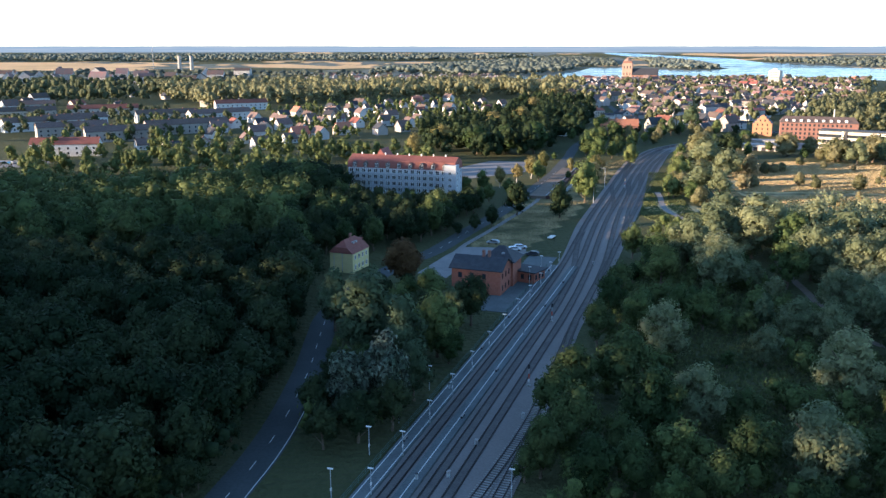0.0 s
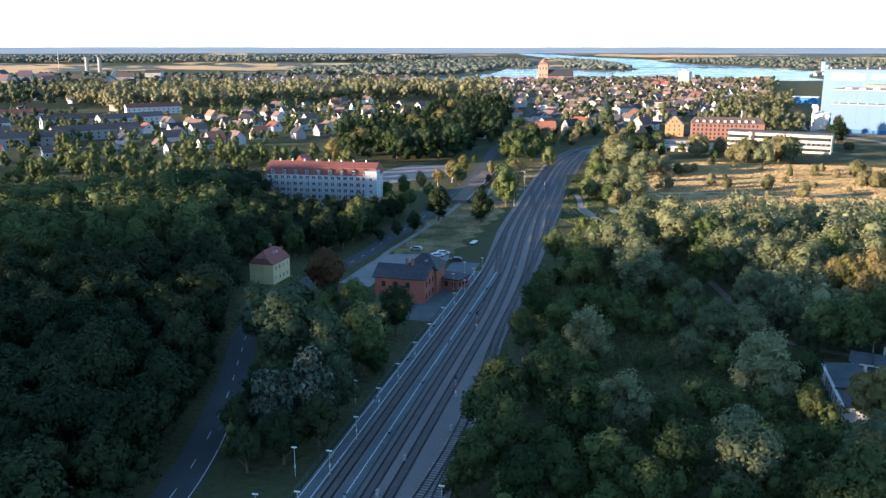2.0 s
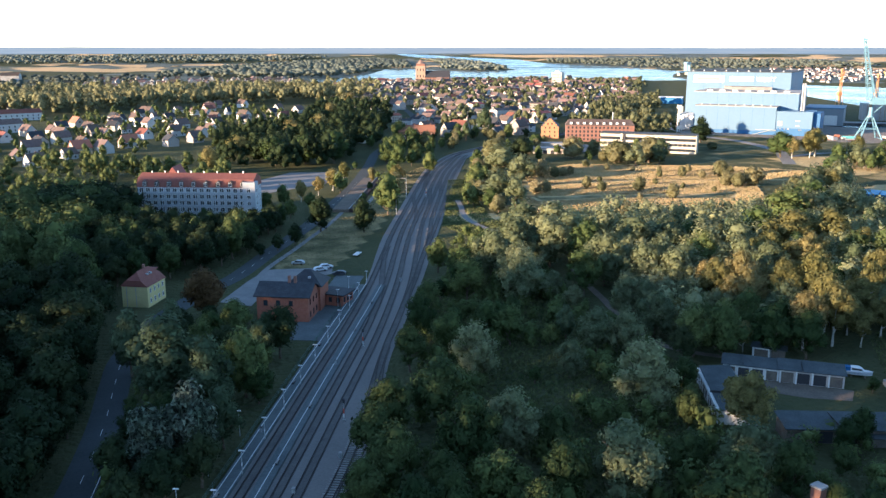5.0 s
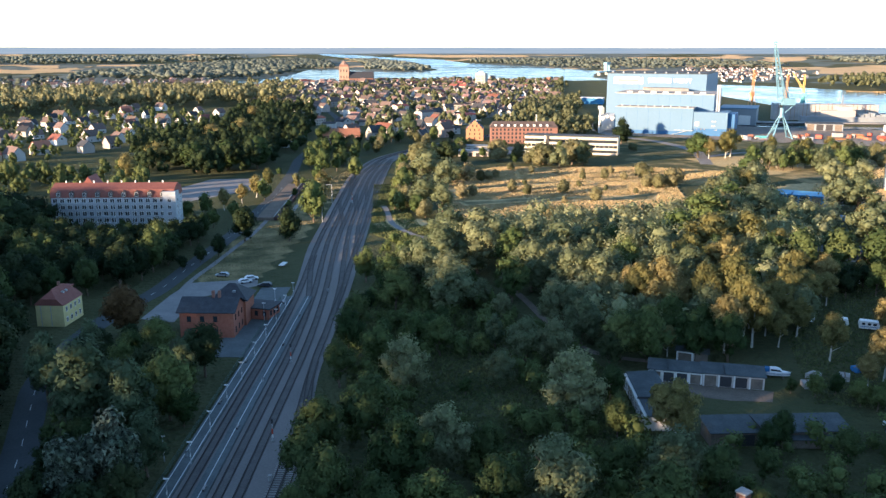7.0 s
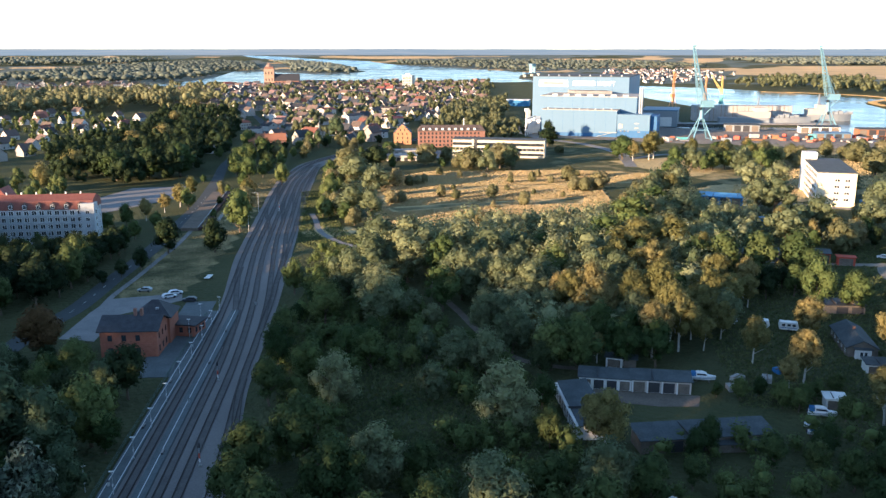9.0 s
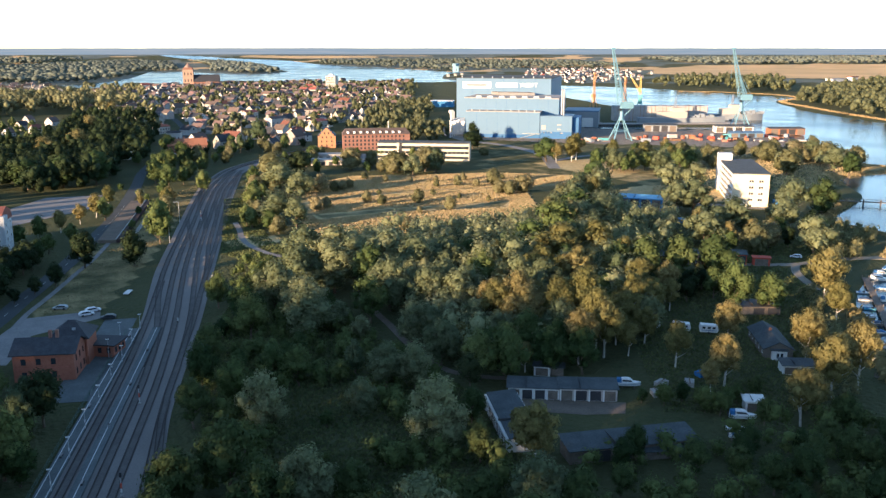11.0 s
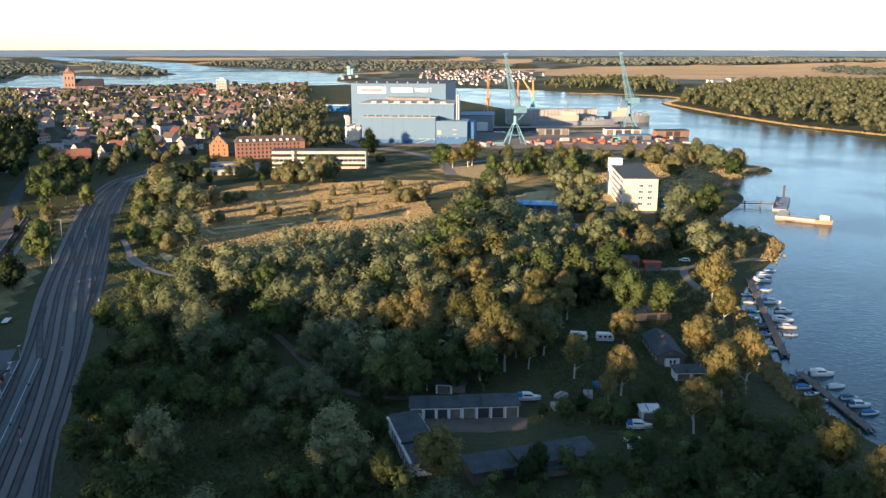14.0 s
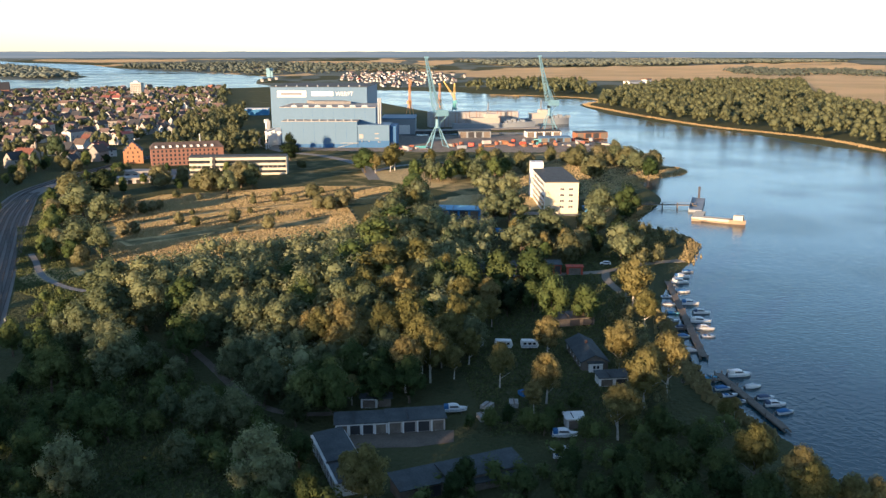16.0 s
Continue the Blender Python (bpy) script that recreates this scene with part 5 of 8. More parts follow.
def far_homes(name, poly, gap, n, lean, mat_wall, mat_roof, label, scale=1.0):
    """Houses too far off to be told apart, walls and roofs joined."""
    poly = np.array(poly, float)
    lo, hi = poly.min(0), poly.max(0)
    walls, roofs, made = [], [], 0
    for _ in range(n * 40):
        if made >= n:
            break
        x, y = rng.uniform(lo, hi)
        if not inside(poly, np.array(x), np.array(y)) or any((x - a) ** 2 + (y - b) ** 2 < gap * gap for a, b in TAKEN):
            continue
        if min(math.hypot(x - p.x, y - p.y) for p in ROAD[::5]) < 10:
            continue
        TAKEN.append((x, y))
        made += 1
        w, d, e, r = scale * rng.uniform(9, 16), scale * rng.uniform(7, 10), scale * rng.uniform(4, 8), scale * rng.uniform(2.5, 5)
        a = radians(lean + rng.choice([0, 90]) + rng.normal(0, 8))
        m = Matrix.Translation((x, y, float(ground_height(x, y)))) @ Matrix.Rotation(a, 4, "Z")
        hw, hd, o = w / 2, d / 2, 0.4
        walls.append(([m @ Vector(q) for q in ((-hw, -hd, -1), (hw, -hd, -1), (hw, hd, -1), (-hw, hd, -1), (-hw, -hd, e), (hw, -hd, e), (hw, hd, e), (-hw, hd, e), (-hw, 0, e + r), (hw, 0, e + r))],
                      ((0, 1, 5, 4), (2, 3, 7, 6), (1, 2, 6, 9, 5), (3, 0, 4, 8, 7))))
        roofs.append(([m @ Vector(q) for q in ((-hw - o, -hd - o, e - o * 0.8), (hw + o, -hd - o, e - o * 0.8), (hw + o, 0, e + r + 0.15), (-hw - o, 0, e + r + 0.15), (hw + o, hd + o, e - o * 0.8), (-hw - o, hd + o, e - o * 0.8))],
                      ((0, 1, 2, 3), (3, 2, 4, 5))))
    for word, bits, mat in (("walls", walls, mat_wall), ("roofs", roofs, mat_roof)):
        vs, fs = [], []
        for v, f in bits:
            fs += [tuple(i + len(vs) for i in q) for q in f]
            vs += [tuple(q) for q in v]
        me = bpy.data.meshes.new(name + "_" + word)
        me.from_pydata(vs, [], fs)
        me.materials.append(mat)
        tagged(new(name + "_" + word, me), label, "houses", kind="stuff")


ISLE_WALL = material("far_walls", (0.45, 0.45, 0.43), (0.28, 0.27, 0.26), 0.05, 0.9, vary=0.25, island=True)
ISLE_ROOF = material("far_roofs", (0.150, 0.092, 0.076), (0.092, 0.088, 0.090), 0.05, 0.8, vary=0.5, island=True)
far_homes("old_town", [(180, 760), (205, 820), (330, 800), (480, 1000), (620, 1250), (780, 1620), (880, 1760), (700, 1850), (450, 1880), (300, 1800), (235, 1300), (200, 1000)], 11.5, 520, 30, ISLE_WALL, ISLE_ROOF,
          "dense old town houses with red and grey roofs", 0.85)
far_homes("north_town", [(200, 1690), (275, 1640), (205, 1060), (158, 870), (112, 866), (130, 1265)], 15, 90, 30, ISLE_WALL, ISLE_ROOF, "pale town houses along the northern road", 0.95)
far_homes("island_village", [(1428, 2185), (1800, 2650), (2150, 2650), (1918, 2130), (1376, 1590), (1180, 1560), (1220, 1731)], 24, 170, 20, ISLE_WALL, ISLE_ROOF, "pale village houses across the river", 0.75)
far_homes("north_village", [(-300, 1700), (150, 1650), (120, 1950), (-250, 2000)], 26, 90, 10, ISLE_WALL, ISLE_ROOF, "far village houses with pale walls")
far_homes("west_town", [(-800, 800), (-440, 850), (-420, 1000), (-820, 1050)], 32, 40, 60, ISLE_WALL, ISLE_ROOF, "far western housing", 1.3)
far_homes("west_works", [(-1000, 1500), (-400, 1500), (-420, 1900), (-1000, 1900)], 70, 26, 5, ISLE_WALL, ISLE_ROOF, "far pale works buildings", 2.4)

# picked trees: place on the ground and crown radius
TREES_LIME_0 = [(61.2, 263.2, 4), (63.2, 239.6, 5.3), (46.2, 187.6, 4.7), (57.7, 196.8, 3.6), (62.3, 191.9, 3.8), (60.1, 168, 1.6), (71.7, 189.2, 2.4), (36.6, 117, 4.7), (106.6, 170.5, 5.1), (118.2, 169.8, 4.6), (125.8, 166.4, 4.6), (111.4, 190.9, 4), (116.3, 416, 4.6), (61.4, 229.3, 5.4), (96.3, 227.9, 5.5), (101.7, 174.8, 4.8), (196.8, 185.2, 5.9), (205.3, 179.4, 5.2), (235.7, 313.8, 10), (207.2, 291.6, 8.9), (180.9, 269.5, 8.5), (138.1, 235.2, 5.4), (108, 254.4, 6.1), (308.8, 374, 10), (298, 380.3, 9.4), (325.5, 369.7, 9.5), (469.4, 350.3, 7.1), (358.4, 514.5, 7.7)]
TREES_WILLOW_0 = [(74.1, 247.5, 6.5), (79, 235.4, 6.6), (86.7, 227.6, 3.6), (47.7, 171.1, 5.1), (44.5, 136.1, 5.1), (87.9, 215.4, 2.8), (68.5, 168.7, 3.3), (80.2, 181.3, 5), (85.6, 177.6, 4.2), (75.8, 147.6, 6.6), (56, 115.3, 6.2), (77.6, 115.4, 5.4), (106.6, 236.6, 7.1), (115.1, 228, 6.3), (121.1, 220.8, 6.1), (101, 192.8, 4.2), (99.6, 207.4, 4.5), (145.2, 460.9, 10), (148.8, 440.3, 8.3), (114.4, 374, 7.9), (121.4, 365.9, 5.4), (101.6, 298.4, 8.5), (109.5, 291.6, 8.4), (88.3, 265.8, 8.2), (98.8, 261.9, 7.6), (76.1, 222.3, 7.3), (118.7, 246.1, 5.4), (122.1, 231.8, 5.9), (127.2, 225.3, 5.8), (98.1, 187.6, 5)]
TREES_WILLOW_1 = [(105.5, 207.9, 4), (115, 201.3, 4.3), (236.5, 298.6, 8.4), (302.4, 311, 9.4), (293.4, 313, 7.1), (254.8, 256, 8.3), (275, 261.3, 8.2), (341.4, 285.8, 8.8), (305.5, 260.2, 7), (282.8, 225.8, 7.2), (139.4, 259.6, 7.7), (145.6, 247.5, 7.5), (157, 244.5, 7.6), (126.5, 259.4, 7.5), (122.6, 273.2, 7), (144.3, 225.1, 6.3), (149.9, 217.8, 5.9), (109.1, 270.3, 7.5), (337.6, 364.5, 8.9), (347.1, 356.3, 7.6), (370.6, 332.9, 8.7), (519.4, 418.2, 7.4), (480.9, 369.6, 7.4), (236.3, 481.9, 6.9), (255.2, 488.2, 6.4)]
TREES_ALDER_0 = [(46.8, 214.8, 4.5), (37, 202.6, 3.9), (30.1, 182.7, 4.5), (34.8, 150.4, 5.8), (23.1, 147, 5.1), (18.3, 135.5, 4.8), (35.2, 131.3, 5.2), (21.9, 126.3, 4.9), (28.3, 122.3, 3.7), (15.8, 121.1, 3.9), (22.1, 113.4, 4.1), (29, 114.5, 3.7), (69.5, 104.3, 5.3), (70, 120.5, 3.7), (82.4, 110.6, 3.9), (46.6, 117.4, 4.4), (51.8, 134.5, 3.5), (39.6, 107.8, 4), (63.7, 146.4, 2.4), (12.2, 120, 2.5), (63.8, 103.1, 4), (186.6, 227.2, 6.5), (194.8, 222.3, 6.9), (206.8, 218.8, 6.6), (216.7, 212.6, 6.6), (351.1, 276.7, 7.1), (142.2, 99.7, 2.9), (143.7, 93.3, 3.7), (149.4, 101.3, 3.2), (139.4, 102.4, 3.3)]
TREES_ALDER_1 = [(130.8, 104, 3.3), (140.6, 82.8, 3.5), (120.3, 103.5, 2.9), (118.5, 110.1, 2.8), (112.2, 114.3, 3.2), (141.1, 89.8, 3.2)]
TREES_BIRCH_0 = [(88.2, 132, 5.3), (124.8, 204.9, 5.5), (126.9, 194.3, 6.7), (137.9, 193.8, 6.1), (145.7, 192.2, 6.1), (137.9, 173.2, 5.3), (127.1, 210.6, 5.2), (131.7, 204.5, 5.8), (140.1, 179.5, 5.7), (128.9, 172, 5.1), (181.9, 210.3, 5.1), (187.4, 204.5, 4.7), (181.3, 196, 3.8), (149.1, 159.2, 4.5), (173.9, 165.7, 4.9), (150.7, 144.6, 4.6), (144.3, 142.6, 2.9), (216.6, 164.8, 4.7), (182.6, 147.7, 5), (166.7, 127.9, 5.2), (176, 128, 5.4), (148.2, 120.8, 4.8), (177.6, 110.4, 1.9), (228.4, 178.3, 6.4), (181.8, 252.9, 9), (196.9, 252.6, 8.3), (156.4, 227.2, 7.2), (165.4, 221.2, 6.5), (365.9, 493.5, 7.2), (152.2, 90.9, 4.6)]
TREES_BIRCH_1 = [(151.9, 81.5, 4.7), (145.1, 75.9, 4.4), (150.3, 71.3, 4), (154.1, 68.9, 3.4), (174, 110.6, 2.1)]
TREES_OAK_0 = [(97.6, 172.3, 3.6), (11.6, 131.1, 1.8)]
TREES_BROWN_0 = [(218, 218.5, 2.8)]
TREES_BUSH_0 = [(261.4, 236.2, 5.3), (273, 239.2, 5), (447.3, 378, 8.7), (230.5, 533.1, 4.5), (255.2, 455.1, 4.4), (260.3, 434.2, 4.6), (230.2, 497.7, 4.3)]
FAR_LIME_0 = [(107.9, 483.1, 4.6), (49.5, 426.1, 3.9), (124, 660.1, 6.1), (350, 501.3, 8.6), (-0.4, 174.6, 5.9), (-2.7, 210.2, 4.7), (2, 170.7, 3.6), (62.9, 365, 5.9), (12, 388.5, 3.1), (20.2, 396.7, 3.2), (21.2, 366.2, 3), (31.3, 384.1, 3.1), (23.5, 539, 9), (41.5, 539.5, 9), (59.5, 540, 9)]
FAR_OAK_0 = [(173.8, 515.1, 9), (47.4, 330.8, 5.3), (342.6, 591.6, 8.9), (7.7, 196.2, 5.5), (-21.5, 140.9, 4.2), (-19.2, 131, 3.6), (-13.7, 133.4, 4.3), (-8.2, 138.1, 4), (30.8, 335.7, 5), (19.4, 314.1, 3), (47.2, 330.6, 4), (12.7, 306.5, 2.5), (6.3, 298, 2.2), (14.5, 618.6, 9)]
FAR_POPLAR_0 = [(204.5, 701.9, 7.7), (-15.6, 174.1, 9), (-24.5, 192.1, 5.3), (-7.4, 166.5, 7), (-4.7, 151.2, 4.5)]
FAR_BIRCH_0 = [(82.3, 443.7, 4.1), (353.4, 494.2, 5), (372.7, 497.5, 7.8), (79, 435.1, 4.1), (28.8, 405.3, 3.3), (38.4, 421.5, 3.4), (46.8, 434.5, 4.1), (55.4, 457.8, 3.7), (2, 556.4, 9), (-14.7, 496.3, 6.6), (42.3, 668.8, 9), (67.1, 697.3, 9), (137.4, 1042.4, 9), (91.2, 836, 9)]
FAR_BUSH_0 = [(156.7, 514.3, 9), (76.8, 422.5, 4.5), (252.4, 496.6, 9), (235.1, 502.6, 9), (214.4, 528.9, 6.8), (512.3, 427.7, 9), (514.2, 402.6, 9), (512.1, 378.2, 7.3), (486.1, 427.6, 9)]
FAR_SILVER_0 = [(-9.6, 144.1, 5.6), (-16.4, 141.1, 5)]
FAR_BROWN_0 = [(-10.2, 231.5, 5.7)]
PICKED = {"lime": TREES_LIME_0 + FAR_LIME_0, "willow": TREES_WILLOW_0 + TREES_WILLOW_1, "alder": TREES_ALDER_0 + TREES_ALDER_1, "birch": TREES_BIRCH_0 + TREES_BIRCH_1 + FAR_BIRCH_0, "oak": TREES_OAK_0 + FAR_OAK_0, "brown": TREES_BROWN_0 + FAR_BROWN_0, "bush": TREES_BUSH_0 + FAR_BUSH_0, "poplar": FAR_POPLAR_0, "silver": FAR_SILVER_0}

# ---- trees ----
# kind: total height in crown radii, crown base as a share of it, lobes, lobe size, leaf size, droop, slenderness
KINDS = {
    "oak": (2.30, 0.12, 28, 0.28, 0.064, 0.0, 1.0), "lime": (2.40, 0.10, 28, 0.28, 0.062, 0.0, 1.0), "alder": (2.45, 0.08, 28, 0.28, 0.062, 0.0, 0.97), "brown": (2.3, 0.16, 20, 0.32, 0.08, 0.0, 1.0),
    "willow": (2.25, 0.05, 34, 0.26, 0.056, 0.2, 1.0), "birch": (2.55, 0.22, 34, 0.24, 0.052, 0.40, 0.92), "poplar": (2.70, 0.08, 32, 0.25, 0.058, -0.5, 0.85),
    "silver": (2.60, 0.06, 24, 0.30, 0.075, -0.4, 0.9), "bush": (2.05, 0.02, 20, 0.31, 0.085, -0.3, 1.0), "conifer": (3.6, 0.08, 14, 0.34, 0.10, 0.2, 0.6),
}
ICO = bmesh.new()
bmesh.ops.create_icosphere(ICO, subdivisions=1, radius=1)
ICO_V = np.array([v.co[:] for v in ICO.verts])
ICO_F = np.array([[v.index for v in f.verts] for f in ICO.faces])
ICO.free()


def crown_arrays(kind, seed, leafs, few=0):
    """Crown of radius 1: dark inner lobes and many leaf clumps. Returns vertices, triangles and the soft normals of the billows."""
    g = np.random.default_rng(seed)
    high, base, lobes, size, leaf, droop, slim = KINDS[kind]
    if few:
        lobes, size = few, size * (1.25 if few > 9 else 1.5 if few > 5 else 1.9)
        leaf *= 1.45 if few > 9 else 1.8 if few > 5 else 2.3
    z0 = high * base
    half, mid = (high - z0) / 2, (high + z0) / 2
    c, r = [], []
    for k in range(lobes):
        d = g.normal(size=3)
        d /= np.linalg.norm(d)
        q = g.uniform(0.58, 0.76) if k % 4 else g.uniform(0.1, 0.4)
        if k == 0:
            d, q = np.array([0.05, 0.05, 1.0]), 0.66
        s = size * g.uniform(0.75, 1.25) * (1.0 if k % 4 else 1.5)
        taper = 1.0
        if kind in ("conifer", "poplar"):
            taper = 1.0 - 0.35 * max(0, d[2])
        c.append((d[0] * q * slim * taper, d[1] * q * slim * taper, mid + d[2] * q * half))
        r.append(s)
    c, r = np.array(c), np.array(r)
    verts, tris, soft, n = [], [], [], 0
    stretch = np.array([1, 1, min(1.35, half)])
    for k in range(lobes):
        wob = 1 + 0.2 * g.normal(size=(len(ICO_V), 1))
        verts.append(c[k] + ICO_V * wob * r[k] * (0.62 if not few else 0.70 if few > 5 else 0.52 if few > 3 else 0.85) * stretch)
        tris.append(ICO_F + n)
        soft.append(ICO_V)
        n += len(ICO_V)
    d = g.normal(size=(leafs * 2, 3))
    d[:, 2] += 0.25
    d /= np.linalg.norm(d, axis=1)[:, None]
    k = g.choice(lobes, leafs * 2, p=r ** 2 / (r ** 2).sum())
    p = c[k] + d * (r[k] * g.uniform(0.62, 1.2, leafs * 2))[:, None] * stretch
    deep = (np.linalg.norm((p[:, None] - c[None]) / stretch, axis=2) / r[None]).min(1)
    keep = np.argsort(-deep)[: int(leafs * 1.5)]
    keep = keep[g.permutation(len(keep))[:leafs]]
    p, d = p[keep], d[keep]
    whole = (p - (0, 0, mid)) / (1, 1, half)
    nrm = d * 0.8 + whole * 0.35 + g.normal(size=d.shape) * 0.33
    nrm /= np.linalg.norm(nrm, axis=1)[:, None]
    up = g.normal(size=d.shape)
    if droop:
        up = up * (1 - abs(droop)) * 0.6 + np.array([0, 0, -1.0 if droop > 0 else 1.0]) * abs(droop) + d * 0.3
    u = np.cross(nrm, up)
    u /= np.linalg.norm(u, axis=1)[:, None] + 1e-9
    v = np.cross(nrm, u)
    s = leaf * g.uniform(0.6, 1.25, len(p))[:, None]
    lengthen = 1.0 + 0.9 * abs(droop)
    a, b = u * s * 0.66, v * s * lengthen
    tri = np.stack([p - b * 0.9, p + a + b * 0.55 + nrm * s * 0.2, p - a + b * 0.7 - nrm * s * 0.1], 1)
    out = d * 0.75 + whole * 0.45 + g.normal(size=d.shape) * 0.22 + np.array([0, 0, 0.1])
    out /= np.linalg.norm(out, axis=1)[:, None]
    turned = (np.cross(tri[:, 1] - tri[:, 0], tri[:, 2] - tri[:, 0]) * out).sum(1) < 0
    tri[turned] = tri[turned][:, ::-1]
    m = len(p)
    verts.append(tri.reshape(-1, 3))
    soft.append(np.repeat(out, 3, axis=0))
    i = n + 3 * np.arange(m)
    tris.append(np.stack([i, i + 1, i + 2], 1))
    return np.concatenate(verts), np.concatenate(tris), np.concatenate(soft)


def mesh_from(name, v, t, mat, soft=None):
    me = bpy.data.meshes.new(name)
    me.vertices.add(len(v))
    me.vertices.foreach_set("co", np.ascontiguousarray(v, np.float32).ravel())
    me.loops.add(3 * len(t))
    me.loops.foreach_set("vertex_index", np.ascontiguousarray(t, np.int32).ravel())
    me.polygons.add(len(t))
    me.polygons.foreach_set("loop_start", np.arange(0, 3 * len(t), 3, dtype=np.int32))
    me.update(calc_edges=True)
    me.materials.append(mat)
    if soft is not None:
        me.polygons.foreach_set("use_smooth", np.ones(len(t), bool))
        me.normals_split_custom_set_from_vertices(soft.tolist())
    return me


def trunk_mesh(kind, seed):
    g = random.Random(seed)
    high, base = KINDS[kind][:2]
    bm = bmesh.new()
    thick = 0.055 if kind != "birch" else 0.045
    top = high * 0.7
    lean = (g.uniform(-0.08, 0.08), g.uniform(-0.08, 0.08))
    fork = max(high * base * 0.9, 0.25)
    rod(bm, (0, 0, -0.15), (lean[0] * 0.4, lean[1] * 0.4, fork), thick * 1.3, thick, 7)
    rod(bm, (lean[0] * 0.4, lean[1] * 0.4, fork), (lean[0], lean[1], top), thick, thick * 0.35, 6)
    for k in range(5):
        a = 2 * math.pi * k / 5 + g.uniform(-0.4, 0.4)
        z = fork + (top - fork) * k / 6
        rod(bm, (lean[0] * 0.5, lean[1] * 0.5, z), (math.cos(a) * 0.55, math.sin(a) * 0.55, z + g.uniform(0.4, 0.7)), thick * 0.55, thick * 0.15, 5)
    return unit_mesh("trunk", bm, BIRCH_BARK if kind == "birch" else BARK)


LABELS = {"alder": "dense deep green alder tree with rounded crown", "oak": "dark green broadleaf tree with dense rounded crown", "lime": "mid-green broadleaf tree with full crown", "brown": "copper-brown broadleaf tree with round crown",
          "willow": "silver-green willow with billowing crown", "birch": "tall birch with white trunk and yellowing leaves", "poplar": "pale green poplar with upright shoots",
          "bush": "low olive-green willow scrub bush in grass", "conifer": "dark green conifer with narrow crown", "silver": "white poplar with pale silvery leaf undersides"}
STOCK = {}
for key in KINDS:
    STOCK[key] = []
    for k in range(4):
        v, t, soft = crown_arrays(key, 17 * k + len(key), {"oak": 2900, "bush": 1400, "lime": 3400, "alder": 3200}.get(key, 4300))
        STOCK[key].append((mesh_from("crown", v, t, LEAF[key], soft), trunk_mesh(key, k)))
    for k in range(3):
        v, t, soft = crown_arrays(key, 300 + 13 * k + len(key), 1350, 17)
        STOCK[key].append((mesh_from("crown", v, t, LEAF[key], soft), STOCK[key][k][1]))
STAND = []
tree_rng = random.Random(11)


def tree(kind, x, y, r, z=0.0):
    STAND.append((x, y, r))
    crown, trunk = STOCK[kind][tree_rng.randrange(4) if math.hypot(x, y) < 285 else 4 + tree_rng.randrange(3)]
    s = r * tree_rng.uniform(0.95, 1.05)
    root = thing("shrub" if kind == "bush" else kind.replace("brown", "beech").replace("lime", "lime_tree").replace("oak", "oak_tree") + ("_tree" if kind in ("alder", "birch", "willow", "poplar", "conifer", "brown", "silver") else ""),
                 LABELS[kind], "shrub" if kind == "bush" else "tree",
                 Matrix.Translation((x, y, z)) @ Matrix.Rotation(tree_rng.uniform(0, 6.28), 4, "Z") @ Matrix.Diagonal((s, s, s * tree_rng.uniform(0.92, 1.1) * min(1.0, (6.6 / r) ** 0.9), 1)))
    piece("trunk", trunk, root, Matrix.Identity(4))
    piece("crown", crown, root, Matrix.Identity(4))


# yards that stay free of trees
OPEN_YARDS = [[(342, 374), (311, 337), (306, 315), (279, 285), (250, 300), (262, 335), (286, 359), (320, 390)], [(226, 262), (262, 232), (252, 210), (238, 195), (205, 228), (208, 248)]]
ROAD_XY = np.array([(p.x, p.y) for p in ROAD])
RAIL_XY = np.array([(p.x, p.y) for p in offset_line(LINE, 11.5)])
for key, places in PICKED.items():
    for x, y, r in places:
        if key == "bush" and inside(MEADOW, np.array(x), np.array(y)):
            continue
        kind = key
        r = r * 1.1 if x > 10 else r
        d = np.hypot(*(RAIL_XY - (x, y)).T)
        k = int(d.argmin())
        if d[k] < 10.0 + 0.7 * r and y < 250:
            out = (np.array((x, y)) - RAIL_XY[k]) / max(d[k], 0.1)
            x, y = RAIL_XY[k] + out * (10.0 + 0.7 * r)
        if kind not in ("bush", "lime", "oak") or not any(inside(np.array(q), np.array(x), np.array(y)) for q in OPEN_YARDS):
            tree(kind, float(x), float(y), r)


def clear(x, y, r, share=0.75):
    return all((x - a) ** 2 + (y - b) ** 2 > (share * (r + q)) ** 2 for a, b, q in STAND)


def off_ways(x, y, r):
    return (np.hypot(*(ROAD_XY - (x, y)).T).min() > 3.4 + r * 0.75 and np.hypot(*(RAIL_XY - (x, y)).T).min() > 13.0 + r * 0.55)


def grow(poly, n, kinds, r0, r1, share=0.62):
    """Up to n single trees in a stretch of the plan, by kind."""
    poly = np.array(poly, float)
    lo, hi = poly.min(0), poly.max(0)
    made = 0
    for _ in range(n * 30):
        if made >= n:
            break
        x, y = tree_rng.uniform(lo[0], hi[0]), tree_rng.uniform(lo[1], hi[1])
        r = tree_rng.uniform(r0, r1)
        if any(inside(np.array(q), np.array(x), np.array(y)) for q in OPEN_YARDS):
            continue
        if inside(poly, np.array(x), np.array(y)) and off_ways(x, y, r) and clear(x, y, r, share):
            tree(tree_rng.choice(kinds), x, y, r, float(ground_height(x, y)))
            made += 1


